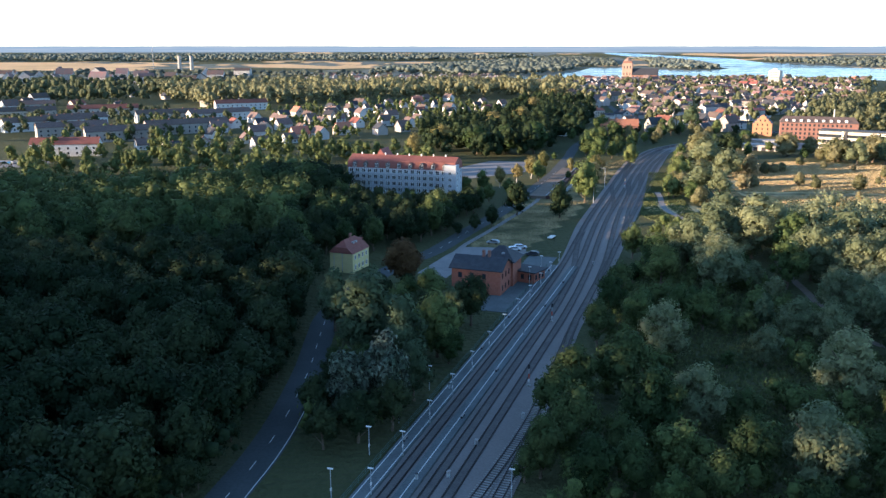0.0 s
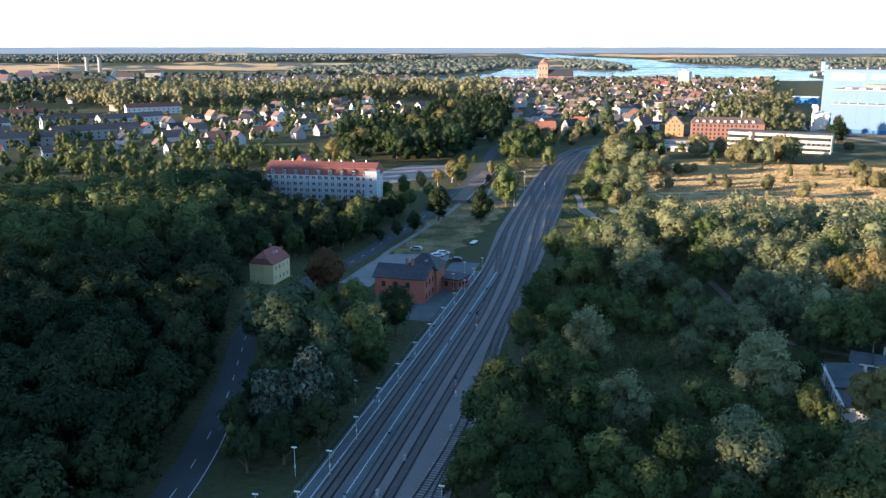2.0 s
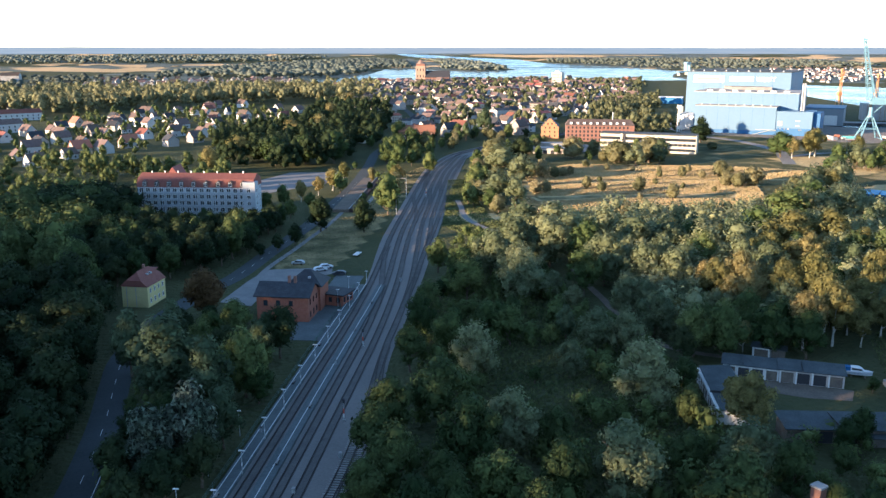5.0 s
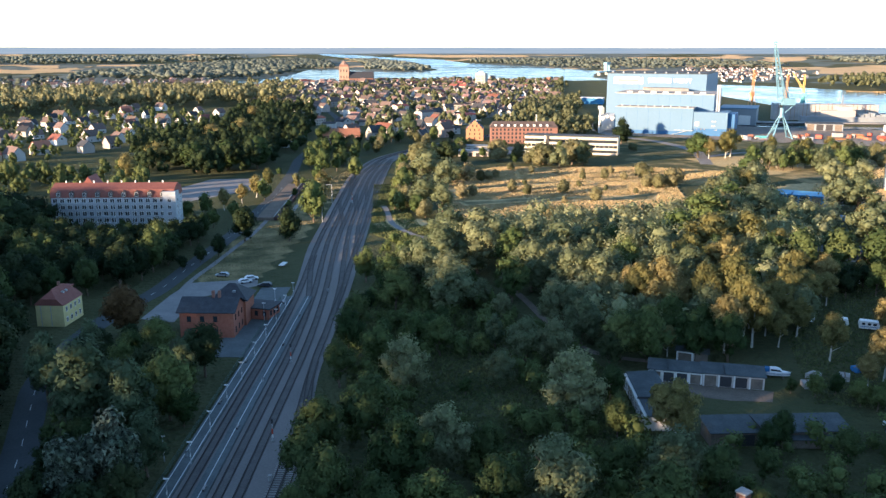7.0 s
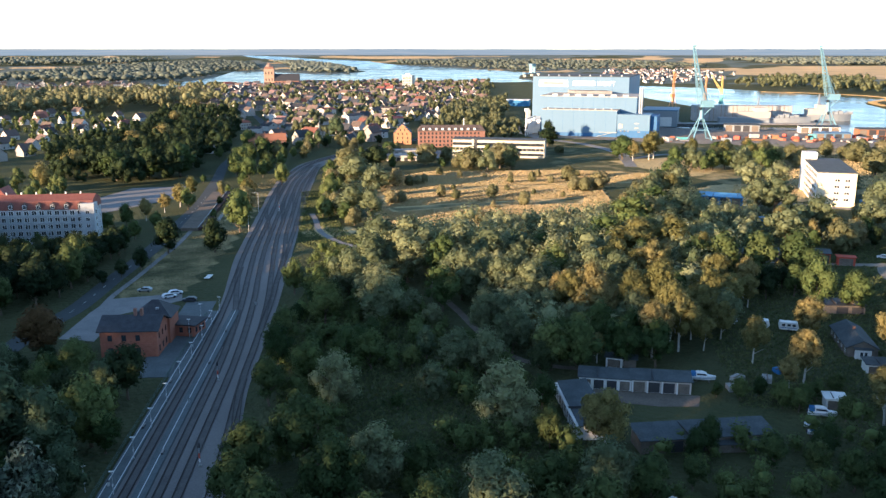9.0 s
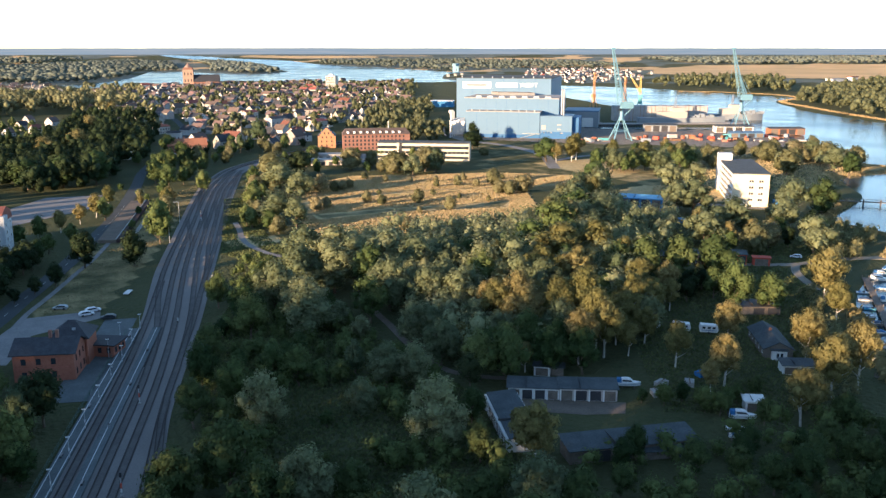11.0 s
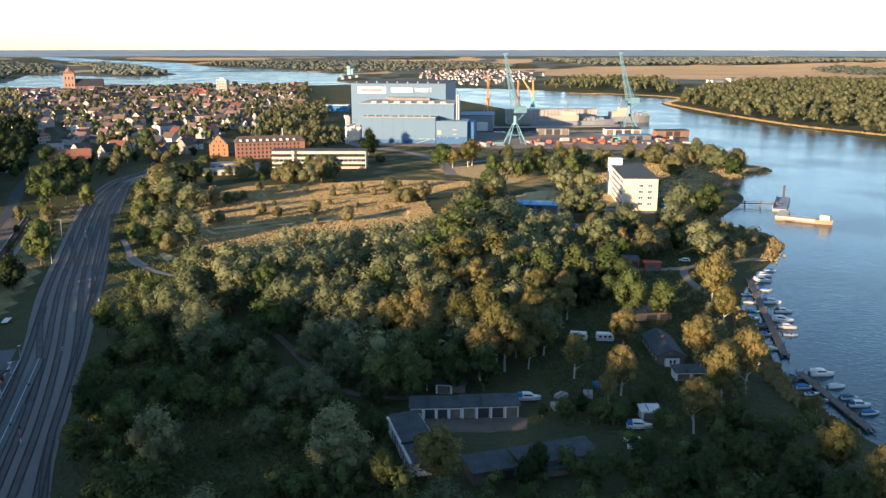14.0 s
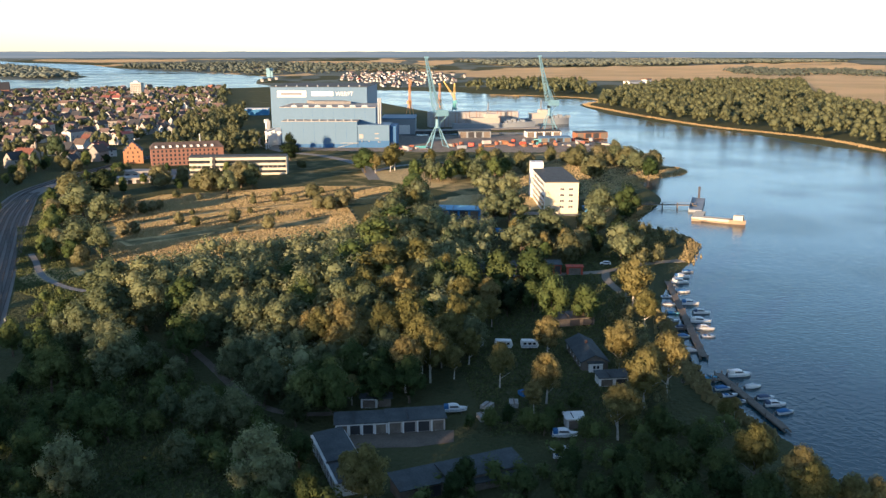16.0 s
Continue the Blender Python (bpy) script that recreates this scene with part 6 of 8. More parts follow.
# the dark wood west of the road, nearest part tree by tree
grow([(-38, 88), (-75, 92), (-120, 180), (-140, 235), (-50, 252), (-36, 240), (-32, 180), (-34, 120)], 150, ["oak"], 5.2, 8.0)
grow([(-34, 262), (-8, 282), (12, 325), (22, 352), (2, 342), (-46, 345), (-60, 300)], 80, ["oak", "alder", "oak"], 3.4, 5.4, 0.5)
grow([(-46, 346), (0, 343), (20, 354), (2, 360), (-42, 372)], 18, ["oak", "alder"], 2.2, 3.0, 0.5)
grow([(-78, 345), (-46, 350), (-44, 374), (-72, 386)], 14, ["oak", "alder"], 7.6, 9.0, 0.42)
# paler leaf kinds stand in for sunlight on the back of the wood
grow([(-140, 235), (-50, 252), (-40, 262), (-60, 302), (-150, 262)], 26, ["alder", "lime", "alder"], 5.0, 7.5)
# scrub close to the road
grow([(-46, 92), (-36, 98), (-31, 140), (-31, 205), (-38, 205), (-42, 140)], 30, ["oak", "oak", "alder"], 2.0, 3.2, 0.5)
grow([(-25, 132), (-22, 180), (-23, 226), (-16, 226), (-13, 138)], 16, ["alder", "oak"], 1.8, 3.0, 0.5)
# between road and railway
grow([(-24, 138), (-9, 140), (8, 200), (2, 222), (-20, 226)], 16, ["poplar", "lime", "oak"], 2.5, 4.2, 0.5)
# east of the railway
grow([(12, 92), (60, 92), (84, 130), (95, 150), (88, 200), (92, 260), (100, 320), (82, 318), (55, 250), (28, 180)], 16, ["alder", "lime", "alder", "poplar"], 2.2, 3.6, 0.8)
grow([(105, 180), (130, 178), (180, 210), (230, 250), (280, 300), (262, 318), (200, 288), (150, 282), (110, 298), (104, 250)], 44, ["willow", "birch", "willow", "lime", "willow", "poplar"], 3.4, 5.6, 0.66)
grow([(60, 92), (140, 60), (165, 100), (178, 125), (150, 118), (130, 122), (100, 128)], 30, ["alder", "lime", "alder"], 2.4, 3.8, 0.65)
grow([(255, 240), (300, 235), (330, 260), (300, 290), (262, 280)], 26, ["lime", "oak", "birch"], 3.0, 4.2, 0.6)
grow([(170, 205), (215, 205), (235, 225), (200, 232)], 14, ["lime", "birch", "oak"], 2.6, 3.6)
grow([(104, 168), (126, 176), (160, 200), (205, 196), (225, 212), (170, 222), (140, 205), (108, 196)], 34, ["lime", "oak", "birch"], 2.8, 4.2, 0.6)
grow([(124, 130), (150, 122), (165, 128), (140, 148), (126, 146)], 12, ["lime", "alder"], 1.6, 2.6, 0.7)
grow([(125, 168), (150, 172), (172, 190), (190, 205), (205, 235), (160, 245), (130, 220)], 24, ["birch", "willow", "birch"], 4.0, 5.8, 0.52)
# towards the town
grow([(67, 506), (114, 709), (130, 671), (154, 620), (122, 553), (80, 467)], 30, ["lime", "alder", "lime"], 3.0, 5.6, 0.6)
grow([(100, 600), (150, 590), (175, 640), (232, 655), (215, 690), (150, 690), (110, 660)], 34, ["lime", "oak", "bush"], 2.8, 5.0)
grow([(160, 585), (200, 560), (240, 640), (205, 650)], 14, ["bush", "lime"], 2.4, 4.0)
tree("oak", 372, 640, 6.2)
tree("poplar", 176, 655, 5.2)
# lawns and the shipyard edge
MEADOW_SCRUB = [(212, 470, 2), (225, 462, 1.6), (238, 455, 1.8), (255, 452, 2.2), (190, 430, 1.5), (215, 415, 1.7), (222, 398, 1.4), (185, 372, 1.6), (232, 385, 1.5), (278, 445, 2), (292, 438, 1.8), (205, 485, 2.4),
                (163.9, 450, 5), (160.6, 457, 3.6), (172, 450, 3), (178, 453, 3), (183.6, 457, 2.7), (174, 410, 3), (178.5, 401, 2.7), (197, 397, 3.6), (202, 372, 3.5), (144, 402, 3.8), (150, 404, 2.6), (161.6, 339.5, 3.3),
                (165, 334.6, 2.8), (169, 334, 2.3), (242, 436, 2.7), (229.5, 438, 2), (263, 430.7, 4.5), (249, 401.6, 4.2), (261, 397.7, 4.9), (274, 410.6, 3.7), (252, 395.5, 3.5), (250, 428, 2.4)]
grow([(360, 430), (440, 420), (470, 480), (420, 520), (380, 480)], 34, ["lime", "bush", "birch"], 3.8, 6.0, 0.5)
grow([(440, 400), (520, 370), (540, 400), (580, 470), (500, 470)], 26, ["bush", "bush", "willow"], 2.6, 5.2)
grow([(218, 322), (258, 358), (303, 370), (290, 325), (251, 305), (215, 285)], 26, ["willow", "birch", "willow", "bush"], 4.5, 7.5, 0.5)
grow([(346, 440), (407, 405), (412, 424), (360, 462)], 12, ["willow", "lime", "willow"], 5.0, 7.0, 0.5)
for x, y, r in MEADOW_SCRUB:
    tree("bush", x, y, r)
grow([(110, 340), (118, 420), (150, 480), (160, 560), (142, 540), (120, 470), (100, 400)], 26, ["bush", "lime", "bush"], 2.4, 4.4)
grow([(190, 560), (260, 600), (330, 540), (350, 600), (290, 520), (250, 500), (180, 520)], 22, ["bush", "lime"], 2.2, 4.2)
grow([(44, 385), (58, 380), (92, 520), (70, 520)], 7, ["lime", "birch", "bush"], 1.6, 2.4)


# dense low growth under and between the trees east of the railway
UNDER = [(14, 95), (60, 92), (140, 60), (165, 100), (180, 122), (150, 120), (132, 126), (126, 124), (100, 130), (86, 136), (88, 165), (96, 172), (92, 186), (92, 240), (100, 300), (88, 322), (72, 300), (50, 245), (26, 180)]


def woods(name, poly, n, kinds, r0, r1, leafs, label, gap=1.1, few=4):
    """Uncountable woodland in one mesh."""
    g = np.random.default_rng(len(name) + n)
    poly = np.array(poly, float)
    lo, hi = poly.min(0), poly.max(0)
    cell = r0 * gap
    xs, ys = np.meshgrid(np.arange(lo[0], hi[0], cell), np.arange(lo[1], hi[1], cell))
    p = np.stack([xs.ravel(), ys.ravel()], 1) + g.uniform(-0.42, 0.42, (xs.size, 2)) * cell
    p = p[inside(poly, p[:, 0], p[:, 1])]
    p = p[~inside(SHORE, p[:, 0], p[:, 1])]
    if len(TAKEN):
        near = (np.hypot(p[:, None, 0] - np.array(TAKEN)[None, :, 0], p[:, None, 1] - np.array(TAKEN)[None, :, 1])).min(1)
        p = p[near > 8]
    road = np.hypot(p[:, None, 0] - ROAD_XY[None, ::3, 0], p[:, None, 1] - ROAD_XY[None, ::3, 1]).min(1)
    rail = np.hypot(p[:, None, 0] - RAIL_XY[None, ::3, 0], p[:, None, 1] - RAIL_XY[None, ::3, 1]).min(1)
    p = p[(road > 5.5) & (rail > 15)]
    p = p[np.hypot((p[:, 0] - 61) / 10, (p[:, 1] - 170) / 20) > 1]
    if len(p) > n:
        p = p[g.permutation(len(p))[:n]]
    if not len(p):
        return
    z = ground_height(p[:, 0], p[:, 1])
    mx, my, lift, shrink = far_map(p[:, 0], p[:, 1])
    p, z = np.stack([mx, my], 1), z + lift
    stock = [crown_arrays(k, 900 + 7 * i, leafs, few) for i, k in enumerate(kinds)]
    vs, ts, ns, n0 = [], [], [], 0
    for (x, y), h, small in zip(p, z, shrink):
        v, t, o = stock[g.integers(len(stock))]
        r, a = small * g.uniform(r0, r1), g.uniform(0, 6.28)
        c, s = math.cos(a), math.sin(a)
        vv = v * (r, r, r * g.uniform(0.85, 1.15) * (0.5 if few == 3 else 1.0))
        vs.append(np.stack([vv[:, 0] * c - vv[:, 1] * s + x, vv[:, 0] * s + vv[:, 1] * c + y, vv[:, 2] + h - 0.15 * r], 1))
        ns.append(np.stack([o[:, 0] * c - o[:, 1] * s, o[:, 0] * s + o[:, 1] * c, o[:, 2]], 1))
        ts.append(t + n0)
        n0 += len(v)
    return tagged(new(name, mesh_from(name, np.concatenate(vs), np.concatenate(ts), HAZY_LEAF if few == 3 else OLIVE if kinds[0] == "lime" and r1 > 3.2 else LEAF[kinds[0]], np.concatenate(ns))), label, "woodland", kind="stuff")


woods("west_wood", [(-120, 180), (-150, 250), (-60, 300), (-44, 362), (-60, 390), (-90, 372), (-180, 345), (-215, 345), (-150, 220), (-105, 130)], 260, ["alder", "oak"], 5.0, 7.5, 380, "dense dark broadleaf wood", few=11)
# out of view; these crowns raise the hill's shadow edge
woods("hill_wood", [(-370, -320), (-290, -320), (-290, 314), (-370, 314)], 580, ["oak"], 7.0, 9.0, 40, "unseen wooded hill crest, added to cast shade on the valley", 1.35, few=4)
woods("garden_trees", [(-205, 400), (-60, 395), (0, 450), (-10, 560), (-170, 560), (-260, 520)], 175, ["alder", "oak", "birch"], 3.2, 5.4, 300, "garden and orchard trees", 1.35, few=10)
woods("village_trees", [(-260, 540), (-120, 560), (0, 640), (60, 880), (20, 1100), (-120, 1000), (-280, 760)], 300, ["alder", "oak", "birch"], 2.2, 4.6, 150, "garden trees among the houses", 2.2, few=10)
woods("park_wood", [(0, 505), (60, 520), (85, 600), (105, 640), (130, 760), (165, 900), (150, 1010), (95, 960), (60, 800), (10, 700), (-20, 600)], 290, ["oak", "birch", "alder"], 5.0, 8.0, 260, "park wood with tall old trees", 1.25, few=11)
woods("ridge_wood", [(-250, 930), (-60, 1090), (60, 1120), (170, 1100), (190, 1350), (60, 1480), (-260, 1430), (-420, 1250)], 640, ["lime", "oak", "birch"], 6.5, 9.5, 120, "broad belt of old trees behind the houses", 1.2, few=8)
woods("far_west_wood", [(-900, 1050), (-380, 1000), (-260, 1200), (-420, 1500), (-1000, 1500)], 520, ["lime", "oak"], 6, 9, 60, "belt of trees beyond the housing blocks", 1.6, few=6)
woods("block_trees", [(-420, 600), (-200, 600), (-180, 760), (-300, 900), (-520, 900)], 210, ["lime", "oak", "birch"], 2.8, 5.4, 130, "trees between the housing blocks", 2.3, few=8)
woods("town_trees", [(170, 690), (330, 780), (620, 1250), (860, 1700), (420, 1850), (230, 1300)], 760, ["lime", "oak"], 3.0, 5.8, 60, "trees between the town houses", 2.5, few=7)
woods("north_town_trees", [(188, 1830), (283, 1769), (203, 1059), (155, 864), (100, 862), (120, 1265)], 150, ["lime", "oak"], 4.0, 7.0, 60, "trees among the northern town houses", 3.4, few=7)
woods("avenue_trees", [(300, 640), (370, 640), (395, 780), (470, 900), (560, 1080), (480, 1060), (380, 880), (300, 720)], 150, ["lime", "birch", "oak"], 4.5, 7.0, 260, "mature trees behind the offices", 1.6, few=10)
woods("shore_wood", [(1171, 965), (1400, 1103), (1768, 1257), (1942, 1198), (2081, 1080), (1493, 760), (1183, 500), (780, 270), (752, 240), (775, 350), (800, 420), (835, 500), (858, 565), (895, 650), (940, 740), (1029, 854)], 1500, ["lime", "birch", "oak"], 5.5, 8.0, 110, "sunlit wood on the far river bank", 1.3, few=6)
woods("far_bank_wood", [(1276, 1438), (1527, 1551), (1644, 1452), (1366, 1132), (1207, 1027), (1215, 1174), (1190, 1337)], 260, ["lime", "birch"], 6, 9, 70, "trees along the far bank", 1.7, few=6)
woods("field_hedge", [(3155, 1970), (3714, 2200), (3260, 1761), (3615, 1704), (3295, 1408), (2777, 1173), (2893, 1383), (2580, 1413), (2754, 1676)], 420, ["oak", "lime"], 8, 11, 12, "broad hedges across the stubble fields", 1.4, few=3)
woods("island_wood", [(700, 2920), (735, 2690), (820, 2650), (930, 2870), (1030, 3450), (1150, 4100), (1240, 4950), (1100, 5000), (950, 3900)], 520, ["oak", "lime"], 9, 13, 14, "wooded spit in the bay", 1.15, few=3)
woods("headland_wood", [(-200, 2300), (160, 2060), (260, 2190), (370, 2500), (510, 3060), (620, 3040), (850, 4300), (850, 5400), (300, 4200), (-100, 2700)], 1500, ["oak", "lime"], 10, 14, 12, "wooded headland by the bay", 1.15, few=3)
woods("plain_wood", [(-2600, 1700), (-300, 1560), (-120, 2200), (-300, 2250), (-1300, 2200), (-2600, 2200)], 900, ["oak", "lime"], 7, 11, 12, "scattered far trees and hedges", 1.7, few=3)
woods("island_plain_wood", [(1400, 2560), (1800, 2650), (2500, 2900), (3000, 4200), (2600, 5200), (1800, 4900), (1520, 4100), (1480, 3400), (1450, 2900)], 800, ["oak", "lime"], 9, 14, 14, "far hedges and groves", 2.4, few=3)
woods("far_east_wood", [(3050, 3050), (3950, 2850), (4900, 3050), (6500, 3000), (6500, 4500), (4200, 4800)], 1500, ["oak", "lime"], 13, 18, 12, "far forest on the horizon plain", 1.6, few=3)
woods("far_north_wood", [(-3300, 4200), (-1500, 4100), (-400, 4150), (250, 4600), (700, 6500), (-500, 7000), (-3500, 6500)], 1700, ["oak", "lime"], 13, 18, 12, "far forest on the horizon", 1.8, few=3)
woods("undergrowth", UNDER, 420, ["lime", "bush", "oak"], 1.3, 2.4, 170, "dense green undergrowth and brambles", 2.4, few=5)
woods("east_undergrowth", [(104, 178), (130, 182), (180, 212), (230, 250), (280, 300), (262, 342), (200, 322), (150, 330), (112, 318), (105, 250)], 480, ["willow", "bush", "lime"], 2.4, 4.4, 120, "shrubs under the willows", 2.6, few=4)
woods("shore_scrub", [(150, 118), (176, 126), (190, 140), (212, 162), (236, 182), (262, 200), (300, 216), (330, 230), (338, 250), (335, 268), (300, 232), (255, 208), (215, 178), (180, 146), (150, 128)], 170, ["bush", "lime"], 1.0, 2.2, 90, "scrub along the river bank", 2.4, few=5)
woods("west_undergrowth", [(-36, 90), (-75, 92), (-100, 150), (-60, 240), (-34, 230), (-32, 150)], 300, ["oak", "lime"], 1.5, 2.8, 60, "dark undergrowth of the wood", 2.2, few=4)
woods("strip_undergrowth", [(-24, 134), (-11, 138), (6, 195), (2, 220), (-21, 226)], 120, ["lime", "poplar"], 1.2, 2.2, 80, "shrubs between road and railway", 1.9, few=4)

# ---- lamps, signals, fences along the railway ----
def at_line(s, d, z=0.0):
    """A pose s metres along the railway and d metres to its right, x along the line."""
    run = 0.0
    for a, b in zip(LINE, LINE[1:]):
        step = (b - a).length
        if run + step >= s:
            t = (b - a).normalized()
            p = a + t * (s - run) + Vector((t.y, -t.x, 0)) * d
            return Matrix.Translation((p.x, p.y, z)) @ Matrix.Rotation(math.atan2(t.y, t.x), 4, "Z")
        run += step


def lamp_post(m, high=5.0, label="slim grey lamp post with flat head"):
    p = thing("lamp_post", label, "lamp post", m, "station lamps")
    part("pole", rod(bmesh.new(), (0, 0, 0), (0, 0, high), 0.09, 0.06, 6), GALV, p)
    part("head", boxed((-0.12, 0.12, -0.45, 0.45, high, high + 0.16)), WHITE, p)
    part("sign_box", boxed((-0.2, 0.2, -0.06, 0.06, 1.5, 2.0)), WHITE, p)
    return p


for k in range(12):
    lamp_post(at_line(26.5 + k * 13.2, 2.75, 0.5), 4.2)
for s, d in ((24, -2.6), (39, -2.9), (52, -2.8), (68, -2.6)):
    lamp_post(at_line(s, d), 5.0)
lamp_post(at_line(33, 22.6), 4.6)
for s, d in ((150, -1.5), (164, -1.2)):
    lamp_post(at_line(s, d), 5.0)


def signal(m, high=5.0):
    g = thing("railway_signal", "dark railway light signal on a mast", "signal", m, "signals")
    part("mast", rod(bmesh.new(), (0, 0, 0), (0, 0, high), 0.10, 0.08, 6), GALV, g)
    part("screen", boxed((-0.08, 0.12, -0.22, 0.22, high - 0.9, high)), DARK, g)
    part("plate", boxed((-0.09, -0.05, -0.15, 0.15, high - 3.0, high - 2.0)), RED_PAINT, g)
    part("plate", boxed((-0.09, -0.05, -0.15, 0.15, high - 3.8, high - 3.1)), WHITE, g)
    part("foot", boxed((-0.3, 0.3, -0.3, 0.3, 0, 0.3)), CONCRETE, g)


for s, d in ((76, 15.4), (118, 11.5), (332, 7.6)):
    signal(at_line(s, d, 0.1), 4.6)
for s, d in ((286, -1.6), (330, -1.8)):
    g = thing("signal_gantry", "tall thin railway lighting mast", "mast", at_line(s, d), "signals")
    part("mast", rod(bmesh.new(), (0, 0, 0), (0, 0, 9.5), 0.14, 0.09, 6), GALV, g)
    part("arm", boxed((-0.06, 0.06, 0, 2.6, 9.3, 9.45)), GALV, g)
f = thing("platform_fence", "low green wire fence behind the platform", "fence", Matrix.Identity(4))
FENCE = offset_line(PLAT, -0.7)
FENCE_GREEN = plain("fence_green", (0.09, 0.14, 0.11))
for k, p in enumerate(FENCE[:56]):
    part("post", boxed((p.x - 0.04, p.x + 0.04, p.y - 0.04, p.y + 0.04, -0.1, 1.25)), FENCE_GREEN, f)
for z in (0.4, 0.8, 1.2):
    part("wire", ribbon(bmesh.new(), FENCE[:56], -0.03, 0.03, z, z + 0.05), FENCE_GREEN, f)
for k in range(12):
    b = thing("platform_bench" if k % 3 else "litter_bin", "small platform bench with pale seat" if k % 3 else "small grey litter bin on the platform", "bench" if k % 3 else "bin", at_line(33 + k * 12.0, 1.1 if k % 2 else 7.6, 0.55))
    if k % 3:
        part("seat", boxed((-0.8, 0.8, -0.2, 0.25, 0.4, 0.46)), TIMBER, b)
        part("leg", boxed((-0.7, -0.6, -0.2, 0.2, 0, 0.4)), DARK, b)
        part("leg", boxed((0.6, 0.7, -0.2, 0.2, 0, 0.4)), DARK, b)
    else:
        part("drum", rod(bmesh.new(), (0, 0, 0), (0, 0, 0.9), 0.25, 0.28, 8), GALV, b)
        part("rim", rod(bmesh.new(), (0, 0, 0.9), (0, 0, 0.95), 0.3, 0.3, 8), DARK, b)
for s, d in ((36, 12.0), (48, 13.0), (61, 18.0), (178, 12.5), (226, 19.0)):
    b = thing("relay_box", "small grey lineside equipment box", "cabinet", at_line(s, d - 0.2, 0.1), "lineside boxes")
    part("cabinet", boxed((-0.35, 0.35, -0.25, 0.25, 0, 0.9)), GALV, b)
    part("lid", boxed((-0.4, 0.4, -0.3, 0.3, 0.9, 0.98)), CONCRETE, b)
ramp = thing("loading_ramp", "long dark brick retaining wall of an old loading ramp", "wall", along((48.2, 373.5), (75.6, 465)))
part("wall", boxed((0, 95, -1.2, 1.2, -0.5, 1.5)), material("sooty_brick", (0.030, 0.020, 0.019), (0.055, 0.034, 0.030), 0.6, 0.9), ramp)
part("coping", boxed((-0.1, 95.1, 1.0, 1.4, 1.5, 1.7)), CONCRETE, ramp)
part("deck", boxed((0, 95, 1.2, 8.5, -0.5, 1.3)), SOIL_TRACK, ramp)
for k in range(30):
    part("slab", boxed((k * 2.4, k * 2.4 + 1.5, -4.9, -3.1, 0.0, 0.16)), CONCRETE, ramp)


# ---- cars and caravans ----
def car(m, paint, label):
    c = thing("car", label, "car", m, "parked cars")
    bm = bmesh.new()
    prism(bm, [(-2.15, 0.35), (2.15, 0.35), (2.2, 0.75), (1.2, 0.92), (0.55, 1.42), (-1.35, 1.45), (-2.1, 0.95)], -0.86, 0.86)
    part("body", bm, paint, c)
    bm = bmesh.new()
    prism(bm, [(1.12, 0.95), (0.52, 1.36), (-1.3, 1.38), (-1.85, 0.97)], -0.875, 0.875)
    part("windows", bm, GLASS, c, "dark side windows")
    part("windscreen", slab(bmesh.new(), [(0.6, -0.7), (1.2, -0.7), (1.2, 0.7), (0.6, 0.7)], 0.96, 1.0), GLASS, c)
    for x in (-1.3, 1.35):
        for y in (-0.8, 0.8):
            part("wheel", rod(bmesh.new(), (x, y - 0.1, 0.32), (x, y + 0.1, 0.32), 0.32, sides=10), DARK, c)
    return c


CAR_WHITE = plain("car_white", (0.75, 0.76, 0.78), 0.3)
CAR_SILVER = plain("car_silver", (0.42, 0.44, 0.46), 0.3, metal=0.4)
CAR_DARK = plain("car_dark", (0.04, 0.045, 0.055), 0.3)
car(rot(18.4, 285, 158, 0.02), CAR_SILVER, "silver estate car parked on the grass edge")
car(rot(24.7, 274.4, 8, 0.1), CAR_WHITE, "white estate car parked by the station")
car(rot(26.9, 277.6, 5, 0.1), CAR_WHITE, "white hatchback parked by the station")
car(rot(30.0, 268.0, 160, 0.1), CAR_DARK, "dark car parked behind the station")
car(rot(270.4, 223.8, 130, 0.02), CAR_WHITE, "white car parked on the marina lawn")
tr = thing("trailer", "pale flat trailer beside the tracks", "trailer", rot(39.3, 293, 65))
part("bed", boxed((-2.4, 2.4, -0.9, 0.9, 0.6, 0.8)), WHITE, tr)
part("wheel", rod(bmesh.new(), (0, -1.0, 0.35), (0, -0.8, 0.35), 0.35, sides=10), DARK, tr)
part("wheel", rod(bmesh.new(), (0, 0.8, 0.35), (0, 1.0, 0.35), 0.35, sides=10), DARK, tr)
for k, (x, y) in enumerate([(206, 596), (212, 591), (218, 600), (226, 586), (231, 594), (238, 577), (224, 612), (214, 615), (243, 586), (236, 600)]):
    car(rot(x, y, 50 + (k % 2) * 180, 0.06), (CAR_WHITE, CAR_DARK, CAR_SILVER, RED_PAINT)[k % 4], "parked car before the offices")
LOT = structure("works_car_park", slab(bmesh.new(), [(-290, 470), (-225, 480), (-228, 512), (-300, 505)], -0.3, 0.06), PAVING, "grey car park at the housing edge", "car park")
for k in range(16):
    car(rot(-287 + k * 3.4 + (k % 3), 484 + (k // 8) * 9, 80, 0.07), (CAR_WHITE, CAR_SILVER, CAR_DARK, BLUE_PAINT)[k % 4], "parked car in the housing car park")


